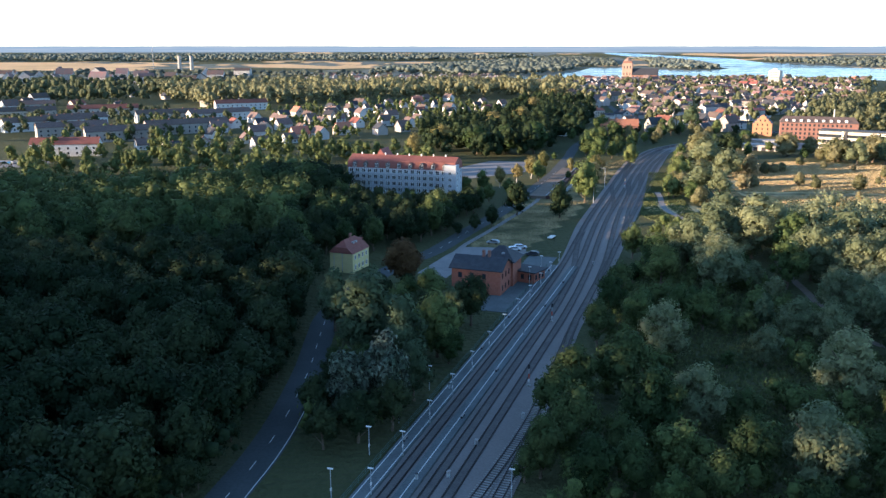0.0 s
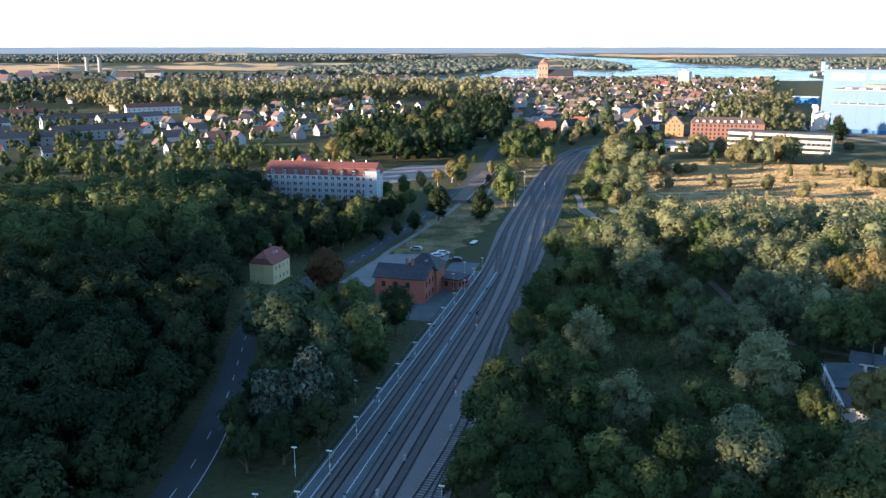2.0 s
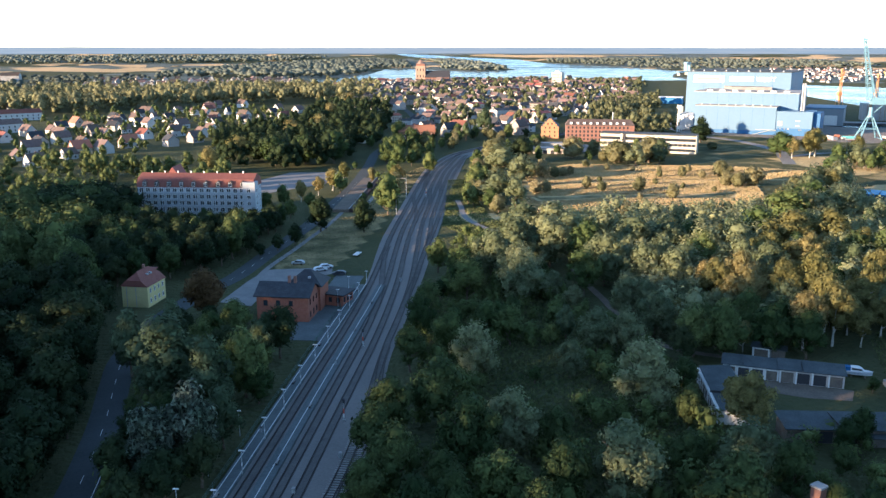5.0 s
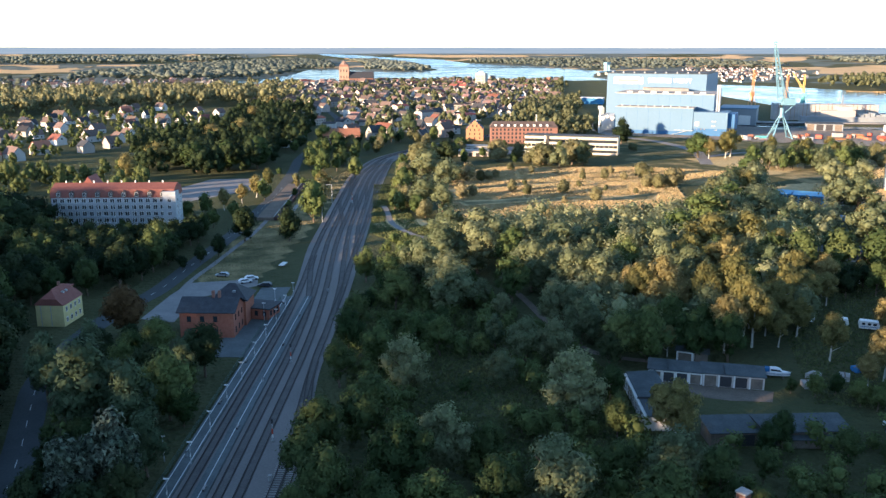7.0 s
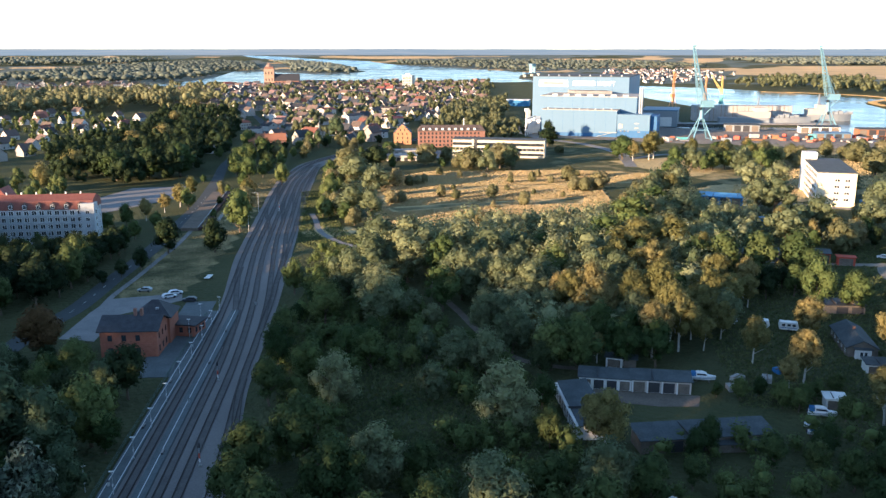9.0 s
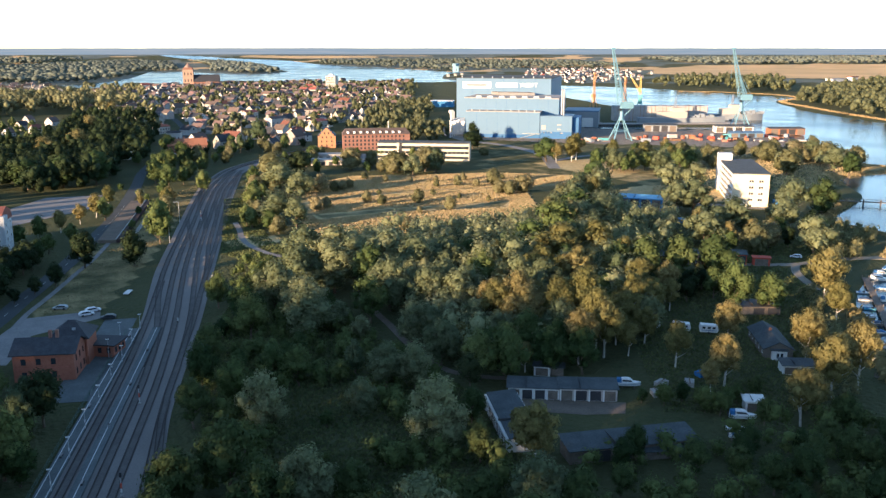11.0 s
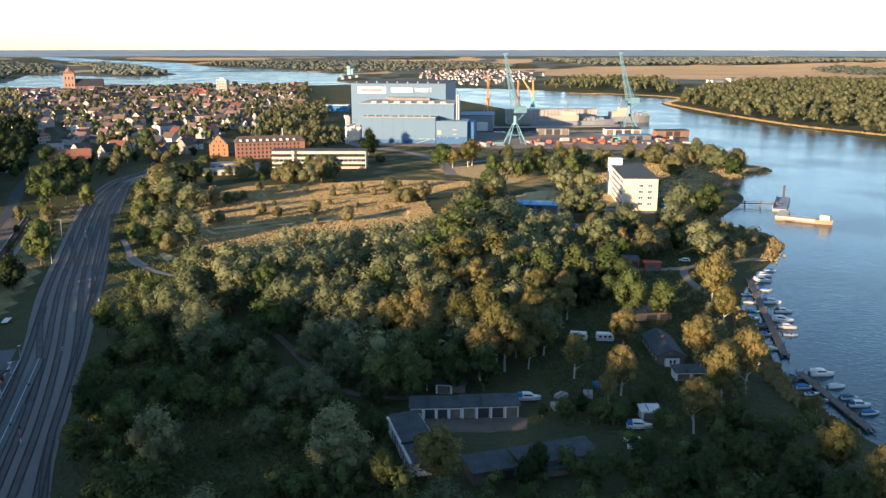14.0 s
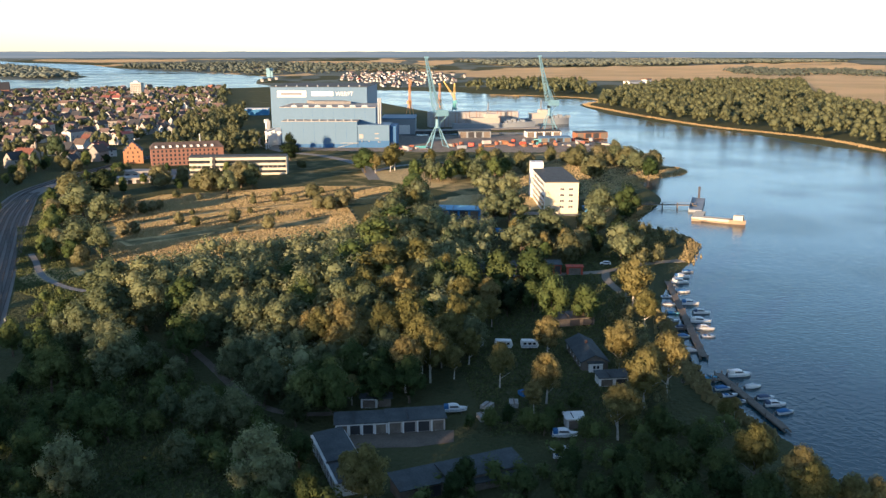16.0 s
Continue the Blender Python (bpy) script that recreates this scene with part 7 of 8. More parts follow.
def caravan(m, label="white touring caravan on the grass"):
    c = thing("caravan", label, "caravan", m, "caravans")
    bm = bmesh.new()
    prism(bm, [(-2.4, 0.5), (2.2, 0.5), (2.6, 1.3), (2.2, 2.5), (-2.3, 2.6), (-2.6, 1.6)], -1.1, 1.1)
    part("body", bm, GEL, c)
    for x in (-1.4, 0.0, 1.3):
        part("window", boxed((x - 0.4, x + 0.4, -1.12, -1.1, 1.5, 2.1)), GLASS, c)
    for y in (-1.0, 1.0):
        part("wheel", rod(bmesh.new(), (0, y - 0.1, 0.33), (0, y + 0.1, 0.33), 0.33, sides=10), DARK, c)
    part("stripe", boxed((-2.2, 2.0, -1.115, -1.1, 1.0, 1.15)), BLUE_PAINT, c)


for x, y, a in ((170.6, 179.8, -42), (176.2, 174.9, -40), (165.0, 186.0, -40), (152.5, 196, -35)):
    caravan(rot(x, y, a))


# ---- boats ----
def hull(bm, long, wide, high):
    secs = []
    for k in range(8):
        t = k / 7
        w = wide / 2 * (1 - max(0, (t - 0.45) / 0.55) ** 2.2) * (0.9 + 0.1 * min(1, t * 4)) + 0.02
        z = high * (0.85 + 0.25 * t)
        x = (t - 0.5) * long
        secs.append([bm.verts.new(q) for q in ((x, -w, z), (x - 0.02 * long * t, -w * 0.78, 0.0), (x - 0.02 * long * t, w * 0.78, 0.0), (x, w, z))])
    for a, b in zip(secs, secs[1:]):
        for i in range(4):
            bm.faces.new((a[i], b[i], b[(i + 1) % 4], a[(i + 1) % 4]))
    bm.faces.new(secs[0])
    bm.faces.new(secs[-1][::-1])
    bmesh.ops.recalc_face_normals(bm, faces=bm.faces)
    return bm


CANVAS = [plain("blue_canvas", (0.05, 0.16, 0.36)), plain("navy_canvas", (0.07, 0.10, 0.17)), plain("white_canvas", (0.66, 0.66, 0.64)), plain("teal_paint", (0.12, 0.38, 0.55))]


def boat(kind, long):
    """0 cabin cruiser, 1 open boat under a cover, 2 small launch with screen."""
    word = ("white cabin cruiser with low windows", "white open boat under a canvas cover", "small white launch with windscreen")[kind % 3]
    b = thing("motor_boat", word + " moored at the jetty", "boat", Matrix.Identity(4), "moored boats")
    w, h = long * 0.36, long * 0.15
    part("hull", hull(bmesh.new(), long, w, h), GEL if kind != 5 else CANVAS[3], b)
    part("rubbing_strip", hull(bmesh.new(), long * 1.012, w * 1.03, h * 0.12), DARK if kind % 2 else CANVAS[0], b, "dark strip above the waterline").matrix_basis = Matrix.Translation((0, 0, h * 0.45))
    if kind % 3 == 0:
        bm = bmesh.new()
        prism(bm, [(-long * 0.28, h * 0.9), (long * 0.22, h * 0.95), (long * 0.10, h * 1.75), (-long * 0.05, h * 2.0), (-long * 0.28, h * 1.9)], -w * 0.36, w * 0.36)
        part("cabin", bm, GEL, b)
        bm = bmesh.new()
        prism(bm, [(-long * 0.24, h * 1.25), (long * 0.15, h * 1.25), (long * 0.09, h * 1.65), (-long * 0.24, h * 1.7)], -w * 0.37, w * 0.37)
        part("cabin_window", bm, GLASS, b)
        part("canopy", boxed((-long * 0.46, -long * 0.28, -w * 0.36, w * 0.36, h * 0.9, h * 1.85)), CANVAS[kind // 3 % 3], b, "canvas canopy")
    elif kind % 3 == 1:
        bm = bmesh.new()
        prism(bm, [(-long * 0.44, h * 0.85), (long * 0.30, h * 1.0), (long * 0.02, h * 1.7), (-long * 0.40, h * 1.4)], -w * 0.40, w * 0.40)
        part("cover", bm, CANVAS[kind // 3 % 3], b, "taut canvas cover")
    else:
        bm = bmesh.new()
        prism(bm, [(-long * 0.05, h * 0.95), (long * 0.14, h * 0.98), (long * 0.0, h * 1.7), (-long * 0.05, h * 1.7)], -w * 0.38, w * 0.38)
        part("windscreen", bm, GLASS, b)
        part("seat", boxed((-long * 0.35, -long * 0.15, -w * 0.3, w * 0.3, h * 0.7, h * 1.15)), CANVAS[0], b)
    part("outboard", boxed((-long * 0.56, -long * 0.5, -0.18, 0.18, h * 0.3, h * 1.25)), DARK, b)
    return b


FLEET = [boat(0, 5.8), boat(1, 4.6), boat(2, 4.2), boat(3, 5.4), boat(4, 4.5), boat(5, 4.6), boat(6, 6.4), boat(7, 4.6)]
MOORED = set()


def moor(k, x, y, a, z=-0.95):
    m = rot(x, y, a, z)
    if k in MOORED:
        return copy_thing(FLEET[k], m)
    MOORED.add(k)
    FLEET[k].matrix_basis = m
    return FLEET[k]


PIER_A = ((268.6, 193.0), (207.5, 137.6))
PIER_B = ((200.5, 129.1), (181.3, 99.0))


def jetty(a, b, wide, label):
    long = math.dist(a, b)
    j = thing("jetty", label, "jetty", along(a, b, -0.8), "jetties")
    n = int(long / 1.5)
    for k in range(n):
        part("deck_plank", boxed((k * 1.5 + 0.03, k * 1.5 + 1.44, -wide / 2, wide / 2, 0.62, 0.75)), WOOD_DARK, j)
    part("beam", boxed((0, long, -wide / 2 + 0.1, -wide / 2 + 0.35, 0.3, 0.62)), WOOD_DARK, j)
    part("beam", boxed((0, long, wide / 2 - 0.35, wide / 2 - 0.1, 0.3, 0.62)), WOOD_DARK, j)
    for k in range(int(long / 9) + 1):
        for y in (-wide / 2, wide / 2):
            part("mooring_post", rod(bmesh.new(), (k * 9 + 0.3, y, -2.2), (k * 9 + 0.3, y, 1.5), 0.16, sides=7), WOOD_DARK, j)


jetty(*PIER_A, 2.2, "long weathered wooden jetty with piles")
jetty(*PIER_B, 2.0, "weathered wooden jetty with piles")
jetty((219.5, 163.5), (226.5, 156.5), 0.9, "narrow plank gangway to the jetty")
jetty((208.0, 150.0), (214.0, 144.6), 0.9, "narrow plank gangway to the jetty")
jetty((187.5, 131.5), (198.2, 126.2), 0.9, "narrow plank gangway to the jetty")
turn_a = math.degrees(math.atan2(137.6 - 193.0, 207.5 - 268.6))
OUT_A = [(287.8, 197.4, 1), (279.4, 194.2, 0), (272.5, 190.2, 6), (262.6, 182.0, 1), (251.7, 171.9, 0), (245.6, 163.5, 3), (237.0, 158.2, 6), (232.0, 153.2, 3), (226.6, 148.6, 2)]
IN_A = [(252.5, 182.0, 2), (245.7, 176.1, 4), (238.5, 168.8, 5), (231.1, 164.7, 2), (227.7, 158.6, 4), (220.6, 153.3, 1), (211.3, 144.7, 7)]
for x, y, k in OUT_A:
    moor(k, x, y, turn_a + 90 + tree_rng.uniform(-5, 5))
for x, y, k in IN_A:
    moor(k, x, y, turn_a + 90 + tree_rng.uniform(-7, 7))
turn_b = math.degrees(math.atan2(99.0 - 129.1, 181.3 - 200.5))
for x, y, k in [(204.9, 125.4, 6), (200.2, 118.6, 7), (196.1, 112.8, 4), (193.9, 109.0, 3), (191.6, 105.2, 1), (197.0, 129.4, 5), (193.2, 122.9, 1), (190.8, 119.4, 2), (188.6, 115.8, 4)]:
    moor(k, x, y, turn_b + 90 + tree_rng.uniform(-6, 6))
for x, y, a, k in ((140, 129, -40, 0), (134.1, 125.4, -38, 2), (132.0, 122.5, -36, 2)):
    b = moor(k, x, y, a, 0.55)
    cr = thing("boat_cradle", "rough timber cradle under a laid-up boat", "cradle", rot(x, y, a))
    for dx in (-1.5, 1.3):
        part("beam", boxed((dx - 0.15, dx + 0.15, -1.0, 1.0, 0.0, 0.56)), WOOD_DARK, cr)
moor(0, 130.5, 155.0, -35, 0.5)
cr = thing("boat_cradle", "rough timber cradle under a laid-up boat", "cradle", rot(130.5, 155, -35))
part("beam", boxed((-1.6, -1.3, -1.0, 1.0, 0, 0.52)), WOOD_DARK, cr)
part("beam", boxed((1.2, 1.5, -1.0, 1.0, 0, 0.52)), WOOD_DARK, cr)

# footbridge, landing stage and old barge off the point
fb = thing("footbridge", "low footbridge on piles to the landing stage", "footbridge", along((386, 300), (409, 275), -0.8))
part("deck", boxed((0, 35, -1.2, 1.2, 1.6, 1.9)), WOOD_DARK, fb)
for y in (-1.2, 1.1):
    part("handrail", boxed((0, 35, y, y + 0.1, 2.9, 3.0)), WOOD_DARK, fb)
for k in range(5):
    part("mooring_post", boxed((k * 8 + 0.5, k * 8 + 0.9, -1.3, 1.3, -2.0, 3.0)), WOOD_DARK, fb)
ls = thing("landing_stage", "grey steel landing stage with tall end post", "landing stage", along((399, 268), (436, 290), -0.8))
part("deck", boxed((0, 40, -3.5, 3.5, -0.4, 1.4)), SHIP_GREY, ls)
part("rail", boxed((0, 40, 3.3, 3.5, 1.4, 2.5)), GALV, ls)
part("post", boxed((39, 40.4, -0.6, 0.6, 1.4, 8.0)), DARK, ls)
BARGE = material("weathered_hull", (0.26, 0.19, 0.13), (0.36, 0.28, 0.20), 0.5, 0.9)
bg = thing("old_barge", "old cream-coloured barge moored off the landing stage", "barge", along((395, 262), (381, 255), -0.8))
part("hull", boxed((0, 18, -2.4, 2.4, -0.3, 1.2)), BARGE, bg)
part("bulwark", boxed((-0.1, 18.1, -2.5, 2.5, 1.3, 2.0)), CREAM, bg)
b2 = thing("old_barge", "old cream-coloured barge with raised bow cabin", "barge", along((381.5, 254), (389, 233), -0.8))
part("hull", hull(bmesh.new(), 23, 5, 2.0), BARGE, b2).matrix_basis = Matrix.Translation((11.5, 0, 0))
part("bulwark", boxed((0.2, 15, -2.55, 2.55, 1.0, 2.1)), CREAM, b2)
part("bow_cabin", boxed((17, 21.5, -1.6, 1.6, 2.1, 4.4)), CREAM, b2)

# ---- sheds in the allotments ----
def flat_shed(name, a, b, depth, h, wall, roof, label, bays=0, slope=0.5, posts=True):
    long = math.dist(a, b)
    s = thing(name, label, "shed", along(a, b))
    part("wall", boxed((0, long, 0, depth, -0.3, h - 0.1)), wall, s)
    bm = bmesh.new()
    prism(bm, [(-0.5, h), (depth + 0.5, h + slope), (depth + 0.5, h + slope + 0.14), (-0.5, h + 0.14)], -0.4, long + 0.4)
    bmesh.ops.transform(bm, matrix=Matrix(((0, 1, 0, 0), (1, 0, 0, 0), (0, 0, 1, 0), (0, 0, 0, 1))), verts=bm.verts)
    bmesh.ops.recalc_face_normals(bm, faces=bm.faces)
    r = part("roof", bm, roof, s)
    part("felt_seam", boxed((long * 0.35, long * 0.35 + 0.12, 0, depth, h + slope * 0.5, h + slope + 0.2)), DARK, r)
    for k in range(bays):
        x = (k + 0.5) * long / bays
        part("door", boxed((x - long / bays * 0.38, x + long / bays * 0.38, -0.05, 0.0, 0.1, h - 0.5)), DARK if k % 3 else WOOD_DARK, s)
        if posts:
            part("post", boxed((k * long / bays, k * long / bays + 0.3, -0.4, -0.1, 0, h)), WHITE, s)
    return s


flat_shed("garage_row", (102.0, 162.8), (111.6, 156.4), 5.0, 2.7, WHITE, FELT, "row of low garages with grey felt roof", 4)
flat_shed("garage_row", (111.6, 156.2), (122.6, 149.4), 5.2, 2.9, PINK_WALL, FELT, "row of open-fronted garages with white posts", 4)
flat_shed("long_shed", (87.0, 140.0), (94.8, 161.5), -7.5, 3.0, WHITE, FELT, "long shed with blue-grey roof and white posts", 9)
flat_shed("workshop_shed", (95.0, 130.0), (120.5, 122.6), 5.6, 2.8, WOOD_DARK, FELT, "long low workshop with dark felt roof", 6, 0.8, False)
flat_shed("lean_to", (109, 124.6), (119, 121.2), 3.0, 1.8, WOOD_DARK, FELT, "low lean-to beside the workshop", 2, 0.3, False)
flat_shed("garden_hut", (115.0, 171.6), (118.0, 169.0), 2.6, 2.5, WHITE, FELT, "small white garden hut", 1, 0.2, False)
flat_shed("tool_shed", (118.6, 169.4), (121.0, 167.6), 2.4, 2.2, WOOD_DARK, FELT, "small dark wooden tool shed", 1, 0.2, False)
flat_shed("white_kiosk", (143.5, 131.6), (146.8, 129.3), 3.0, 2.6, WHITE, WHITE, "small white kiosk with pale roof", 1, 0.2, False)
flat_shed("arched_shelter", (169.0, 143.2), (175.5, 139.0), 4.0, 2.3, WHITE, FELT, "white shelter with shallow grey roof", 2, 0.4)
flat_shed("grey_depot", (213.0, 244.0), (224.0, 237.0), 8.0, 3.6, SHIP_GREY, FELT, "grey metal depot shed", 3, 0.5, False)
flat_shed("brick_depot", (226.5, 240.5), (232.5, 236.0), 7.0, 3.2, BRICK, FELT, "small brick store with flat roof", 2, 0.3, False)
flat_shed("red_boathouse", (234.5, 234.5), (245.5, 225.0), 6.0, 3.8, RED_PAINT, FELT, "red-painted boat store with grey roof", 5, 0.3, False)
flat_shed("red_container", (247.0, 223.4), (251.5, 219.5), 3.0, 3.0, RED_PAINT, RED_PAINT, "bright red storage container", 1, 0.02, False)
flat_shed("blue_warehouse", (281.5, 341.0), (296.0, 325.5), 9.0, 4.6, BLUE_PAINT, material("blue_sheet_roof", (0.10, 0.30, 0.50), (0.14, 0.36, 0.56), 0.3, 0.5), "bright blue sheet-metal warehouse", 4, 0.6, False)
flat_shed("dark_barn", (196, 183), (207.5, 177), 5.0, 2.6, WOOD_DARK, DARK, "long dark wooden barn", 3, 0.6, False)
flat_shed("summer_house", (165.5, 212.5), (171.0, 208.0), 4.0, 2.5, CREAM, FELT, "cream summer house with grey roof", 2, 0.3, False)
for x, y, a in ((273, 307, 20), (281, 296, 60), (277, 302, 40), (264, 318, 10)):
    c = thing("tarpaulin_stack", "stack of goods under a blue tarpaulin", "stack", rot(x, y, a), "covered stacks")
    part("tarpaulin", slab(bmesh.new(), [(-2.6, -1.2), (2.6, -1.3), (2.5, 1.2), (-2.5, 1.3)], 0, 1.7), BLUE_PAINT, c)
    part("pallet", boxed((-2.7, 2.7, -1.35, 1.35, 0.0, 0.15)), WOOD_DARK, c)
club = house(rot(0, 0, 0), 17.5, 7.2, 2.5, 1.8, WOOD_DARK, FELT, "long dark clubhouse with grey felt roof and white porch", rows=1, cols=5, framed=True, name="clubhouse", gable_windows=False)
club.matrix_basis = along((176.9, 151.4), (187.4, 166.4)) @ Matrix.Translation((8.8, 0, 0))
part("porch", boxed((-10.2, -8.75, -1.8, 1.8, 0, 2.5)), WHITE, club, "white boarded porch")
part("porch_roof", boxed((-10.5, -8.75, -2.2, 2.2, 2.5, 2.65)), FELT, club)
window(club, -10.2, 0.5, 1.4, 0.6, 0.9, -90)
window(club, -10.2, -0.5, 1.4, 0.6, 0.9, -90)
for x, y, a in ((138, 152, 20), (144, 149, 50), (151, 152, 5), (133, 148, 70)):
    c = thing("scrap_heap", "heap of boat parts under grey sheeting", "heap", rot(x, y, a), "clutter heaps")
    part("sheet", slab(bmesh.new(), [(-1.6, -1.0), (1.5, -1.2), (1.7, 1.0), (-1.4, 1.2)], 0, 1.1), CONCRETE if a > 10 else CANVAS[0], c)
    part("board", boxed((-1.8, 1.9, -0.2, 0.1, 1.1, 1.18)), WOOD_DARK, c)
pav = structure("garage_forecourt", slab(bmesh.new(), [(98, 158), (112, 147), (120, 143.5), (124, 148), (104, 161.5)], -0.2, 0.05), SOIL_TRACK, "worn earth and gravel garage forecourt", "yard")
tower = thing("brick_chimney", "short red brick chimney stack among the trees", "chimney", rot(81.5, 103.5, 20))
part("shaft", boxed((-0.8, 0.8, -0.8, 0.8, -0.2, 7.0)), BRICK, tower)
part("cap", boxed((-0.95, 0.95, -0.95, 0.95, 7.0, 7.3)), CONCRETE, tower)

for x, y, w, d, h in ((214, 560, 30, 12, 3.4), (225, 585, 26, 10, 3.8)):
    s = thing("flat_roofed_shed", "long low grey shed with flat felt roof", "shed", rot(x, y, -21))
    part("wall", boxed((-w / 2, w / 2, -d / 2, d / 2, -0.2, h)), PINK_WALL, s)
    part("roof", boxed((-w / 2 - 0.4, w / 2 + 0.4, -d / 2 - 0.4, d / 2 + 0.4, h, h + 0.35)), CONCRETE, s)
    for k in range(5):
        part("door", boxed((-w / 2 + 2 + k * 5, -w / 2 + 4.6 + k * 5, -d / 2 - 0.05, -d / 2 + 0.1, 0, 2.4)), DARK, s)

# ---- shipyard yard clutter ----
yard_rng = random.Random(3)
CLUTTER = [RUST, RUST, RED_PAINT, SHIP_GREY, RUST, PINK_WALL, CONCRETE, CRANE_TEAL]
WORD = ["rusty", "rusty", "red", "grey", "rusty", "pale", "pale", "teal"]
for k in range(64):
    t, s = yard_rng.random(), yard_rng.random()
    x, y = 455 + 185 * t + yard_rng.uniform(-6, 6), 590 - 95 * t + (18 + 55 * t) * s + yard_rng.uniform(-4, 4)
    if math.hypot(x - 490, y - 590) < 12 or math.hypot(x - 672, y - 626) < 12 or inside(SHORE, np.array(x), np.array(y)):
        continue
    i = yard_rng.randrange(8)
    c = thing("steel_section", f"{WORD[i]} steel ship sections stacked in the yard", "steel stack", rot(x, y, yard_rng.uniform(0, 180)), "yard stacks")
    l, w, h = yard_rng.uniform(2, 9), yard_rng.uniform(1.5, 4), yard_rng.uniform(0.8, 3.2)
    part("block", slab(bmesh.new(), [(-l / 2, -w / 2), (l / 2, -w / 2 * 0.9), (l / 2 * 0.94, w / 2), (-l / 2, w / 2 * 0.85)], 0, h), CLUTTER[i], c)
    part("bearer", boxed((-l * 0.3, l * 0.3, -w * 0.6, w * 0.6, -0.05, 0.2)), RUST, c)
sheds = [((612, 600), (640, 580), 14, 5.5, WHITE, "white workshop at the quay"), ((640, 560), (668, 545), 12, 5.5, RUST, "long rust-red workshop by the river"), ((590, 560), (615, 545), 10, 4, HALL_BLUE, "low shed with pale blue roof"),
         ((560, 640), (585, 622), 10, 6, SHIP_GREY, "grey workshop on the quay")]
for a, b, d, h, mat, label in sheds:
    if not (inside(SHORE, np.array(a[0]), np.array(a[1]))):
        flat_shed("yard_workshop", a, b, d, h, mat, FELT if mat is not HALL_BLUE else HALL_BLUE, label, 4, 0.8, False)
mon = thing("white_monument", "white sculpted monument on a plinth among trees", "monument", rot(440, 800, 0))
part("shaft", slab(bmesh.new(), [(-2, -2), (2, -2), (1.5, 2), (-1.5, 2)], 0, 13), WHITE, mon)
part("top", slab(bmesh.new(), [(-3.5, -1), (1, -1), (1, 1), (-3.5, 1)], 11, 14.5), WHITE, mon)
fm = thing("farmhouse", "white farm buildings with pale roofs in the fields", "farm", along((1760, 1362), (1860, 1372)))
part("barn", boxed((0, 60, 0, 18, -1, 6)), WHITE, fm)
part("house", boxed((80, 104, 0, 14, -1, 9)), WHITE, fm)
part("barn_roof", slab(bmesh.new(), [(-1, -1), (61, -1), (61, 19), (-1, 19)], 6, 7.5), CONCRETE, fm)
part("house_roof", slab(bmesh.new(), [(79, -1), (105, -1), (105, 15), (79, 15)], 9, 11), TILE_RED, fm)

# ---- reeds along the banks ----
def reeds(name, line, wide, n, high, label):
    g = np.random.default_rng(n)
    line = np.array([(p.x, p.y) for p in smooth_line(line, 4)])
    i = g.integers(0, len(line) - 1, n)
    t = g.random(n)[:, None]
    p = line[i] * (1 - t) + line[i + 1] * t + g.normal(0, wide, (n, 2))
    z = np.maximum(ground_height(p[:, 0], p[:, 1]), -0.9)
    h, a, s = high * g.uniform(0.6, 1.2, n), g.uniform(0, 6.28, n), high * g.uniform(0.25, 0.6, n)
    d = np.stack([np.cos(a), np.sin(a)], 1) * s[:, None]
    lean = g.normal(0, 0.2, (n, 2)) * h[:, None]
    q = np.zeros((n, 4, 3))
    q[:, 0, :2], q[:, 1, :2], q[:, 2, :2], q[:, 3, :2] = p - d, p + d, p + d * 0.8 + lean, p - d * 0.8 + lean
    q[:, :2, 2] = z[:, None] - 0.1
    q[:, 2:, 2] = (z + h)[:, None]
    k = 4 * np.arange(n)
    tagged(new(name, mesh_from(name, q.reshape(-1, 3), np.concatenate([np.stack([k, k + 1, k + 2], 1), np.stack([k, k + 2, k + 3], 1)]), REED)), label, "reeds", kind="stuff")


reeds("reeds", [(176, 100), (180, 110), (189, 127), (216, 155), (233, 171)], 1.2, 1200, 1.5, "brown reeds along the bank")
reeds("point_reeds", [(300, 207), (330, 223), (341, 240), (342, 262), (358, 277), (400, 297)], 1.4, 1800, 0.9, "dry reeds round the grassy point")
reeds("headland_reeds", [(440, 332), (467, 357), (515, 358), (537, 374), (545, 405), (600, 478)], 1.6, 1500, 0.8, "straw-coloured reeds on the headland")
reeds("far_bank_reeds", [(722, 200), (757, 311), (820, 412), (853, 545), (905, 660), (980, 793), (1050, 898), (1150, 948), (1190, 1049), (1150, 1217)], 2.2, 9000, 1.1, "golden reed belt along the far bank")


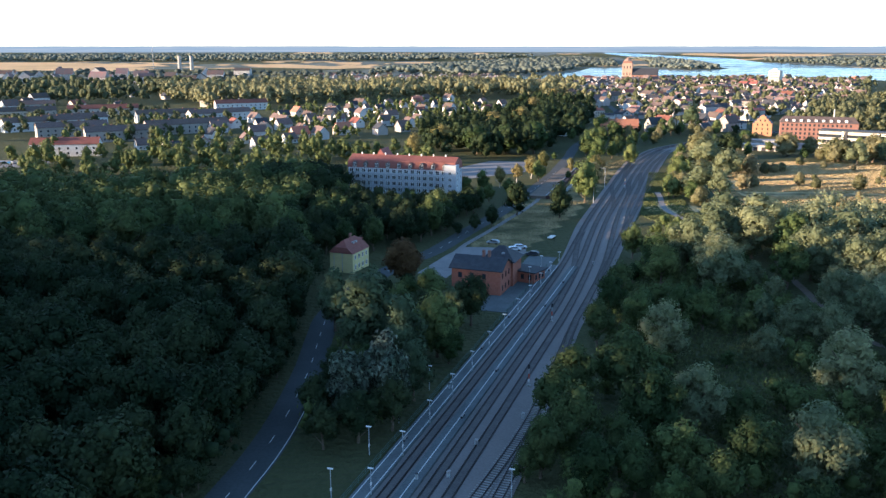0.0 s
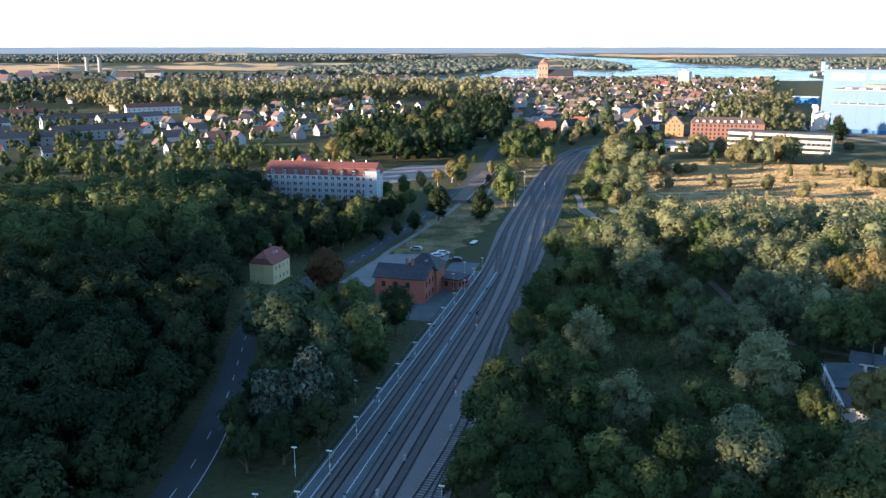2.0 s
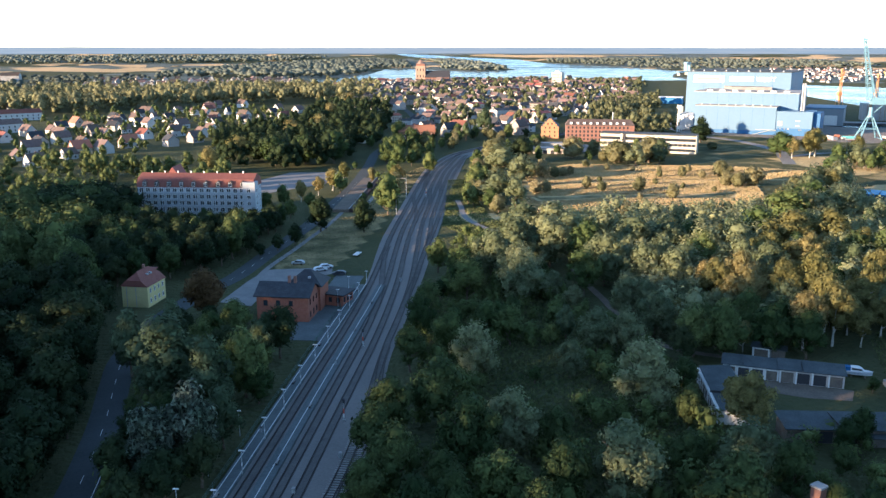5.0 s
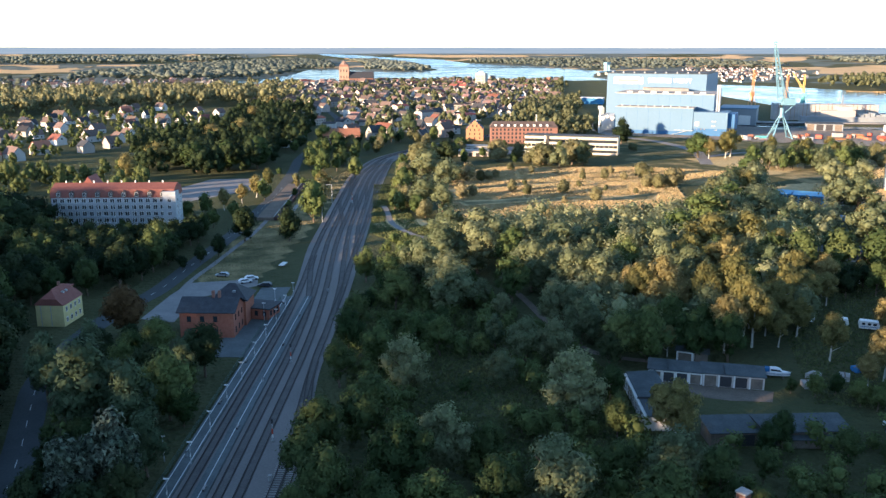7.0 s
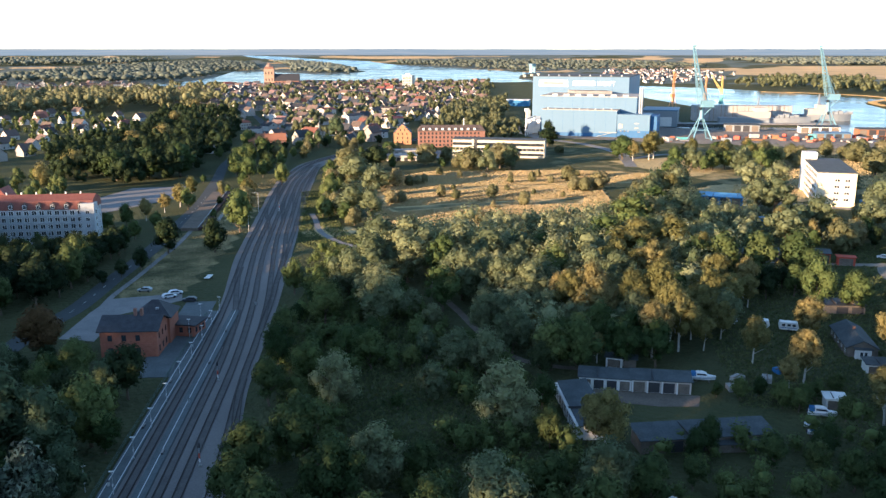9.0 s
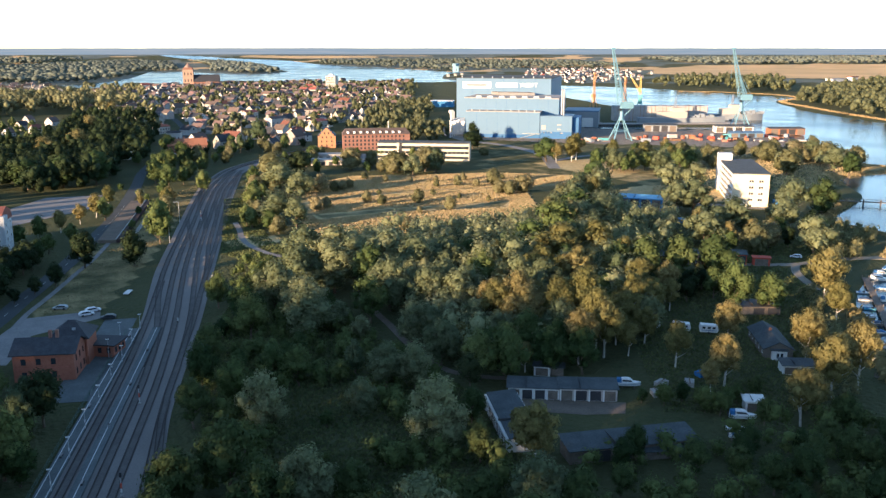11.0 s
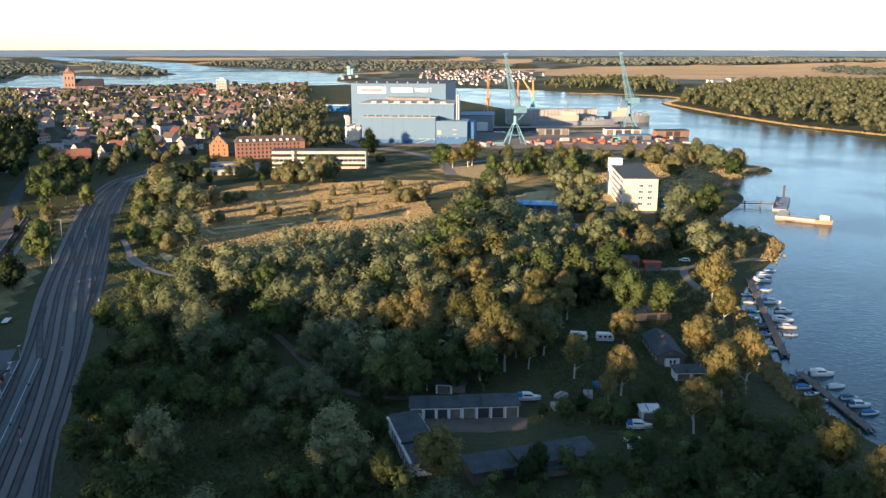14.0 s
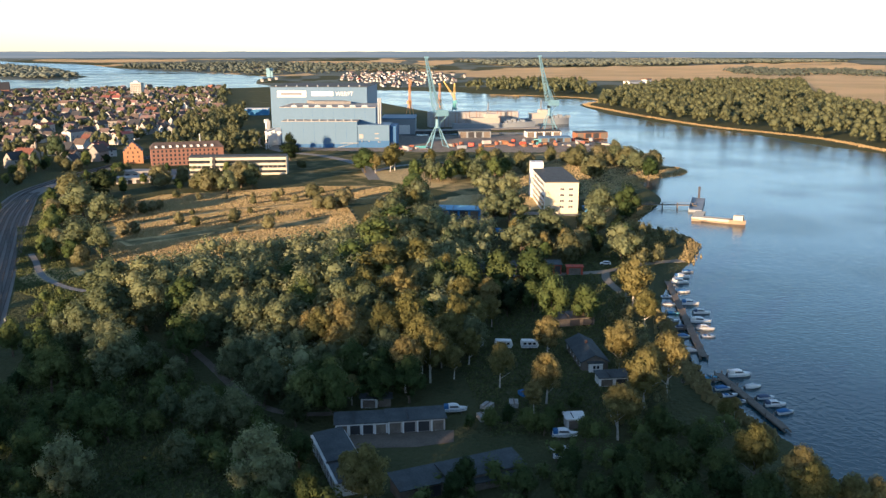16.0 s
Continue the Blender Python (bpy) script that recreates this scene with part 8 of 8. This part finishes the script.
def tall_grass(name, poly, n, high, mat, label, keep=None):
    """Standing dry grass as many small blades' tufts."""
    g = np.random.default_rng(n + 1)
    poly = np.array(poly, float)
    lo, hi = poly.min(0), poly.max(0)
    p = g.uniform(lo, hi, (n * 3, 2))
    p = p[inside(poly, p[:, 0], p[:, 1])]
    bands = np.sin(p[:, 1] / 7.0 + np.sin(p[:, 0] / 23.0) * 2) + np.sin(p[:, 0] / 31.0 + p[:, 1] / 17.0)
    p = p[bands > g.uniform(-6.0, -0.8, len(p))]
    if name == "meadow_grass":
        # no straw tufts on the greener strips painted for the tree shadows
        for strip in ([(137, 394), (176, 391), (242, 380), (231, 364), (172, 381), (137, 379)], [(151, 476), (158, 460), (140, 393), (127, 387), (128, 416)], [(150, 425), (215, 428), (300, 408), (300, 414), (215, 434), (152, 432)]):
            p = p[~inside(strip, p[:, 0], p[:, 1])]
    way = np.array([(q.x, q.y) for line in ([(225, 240), (245, 226), (262, 217), (285, 214), (300, 208)], [(262, 217), (252, 208), (240, 190)], [(101, 392), (98.5, 376), (94.6, 357), (94, 341), (97, 324), (106, 308)]) for q in smooth_line(line)])
    p = p[np.hypot(p[:, None, 0] - way[None, :, 0], p[:, None, 1] - way[None, :, 1]).min(1) > 2.6] if len(p) < 100000 else p
    p = p[:n]
    n = len(p)
    z = ground_height(p[:, 0], p[:, 1])
    h, a, s = high * g.uniform(0.5, 1.3, n), g.uniform(0, 6.28, n), high * g.uniform(0.5, 1.1, n)
    d = np.stack([np.cos(a), np.sin(a)], 1) * s[:, None]
    lean = g.normal(0, 0.35, (n, 2)) * h[:, None]
    q = np.zeros((n, 3, 3))
    q[:, 0, :2], q[:, 1, :2], q[:, 2, :2] = p - d, p + d, p + lean
    q[:, :2, 2] = z[:, None] - 0.05
    q[:, 2, 2] = z + h
    k = 3 * np.arange(n)
    tagged(new(name, mesh_from(name, q.reshape(-1, 3), np.stack([k, k + 1, k + 2], 1), mat)), label, "grass", kind="stuff")


STRAW = material("dry_grass", (0.470, 0.374, 0.196), (0.383, 0.309, 0.157), 0.05, 0.9, vary=0.25, island=True, translucent=0.25)
GRASS = material("green_grass", (0.075, 0.100, 0.036), (0.125, 0.140, 0.056), 0.08, 0.9, vary=0.25, island=True, translucent=0.25)
tall_grass("meadow_grass", MEADOW, 110000, 0.6, STRAW, "tall dry golden meadow grass")
tall_grass("headland_grass", [(350, 350), (440, 340), (540, 380), (600, 480), (520, 470), (420, 420), (340, 380), (310, 350)], 14000, 0.6, STRAW, "dry grass on the headland")
tall_grass("marina_grass", [(150, 125), (185, 140), (230, 185), (300, 220), (335, 240), (338, 262), (290, 245), (240, 235), (190, 205), (150, 175), (128, 140)], 30000, 0.45, GRASS, "rough green grass round the boats")
tall_grass("clearing_grass", [(60, 100), (88, 130), (96, 170), (92, 230), (100, 300), (80, 300), (50, 230), (34, 170)], 26000, 0.6, GRASS, "rough grass and weeds between the trees")
tall_grass("lineside_grass", [(88, 300), (112, 300), (104, 345), (112, 400), (122, 455), (112, 455), (96, 395), (80, 335)], 9000, 0.5, GRASS, "rough grass beside the rails")
tall_grass("field_grass", [(8, 282), (30, 280), (44, 310), (66, 372), (104, 470), (150, 555), (120, 530), (84, 470), (30, 345)], 24000, 0.25, material("mown_grass", (0.150, 0.132, 0.068), (0.205, 0.176, 0.090), 0.08, 0.9, vary=0.2, island=True), "short yellowed grass by the station")
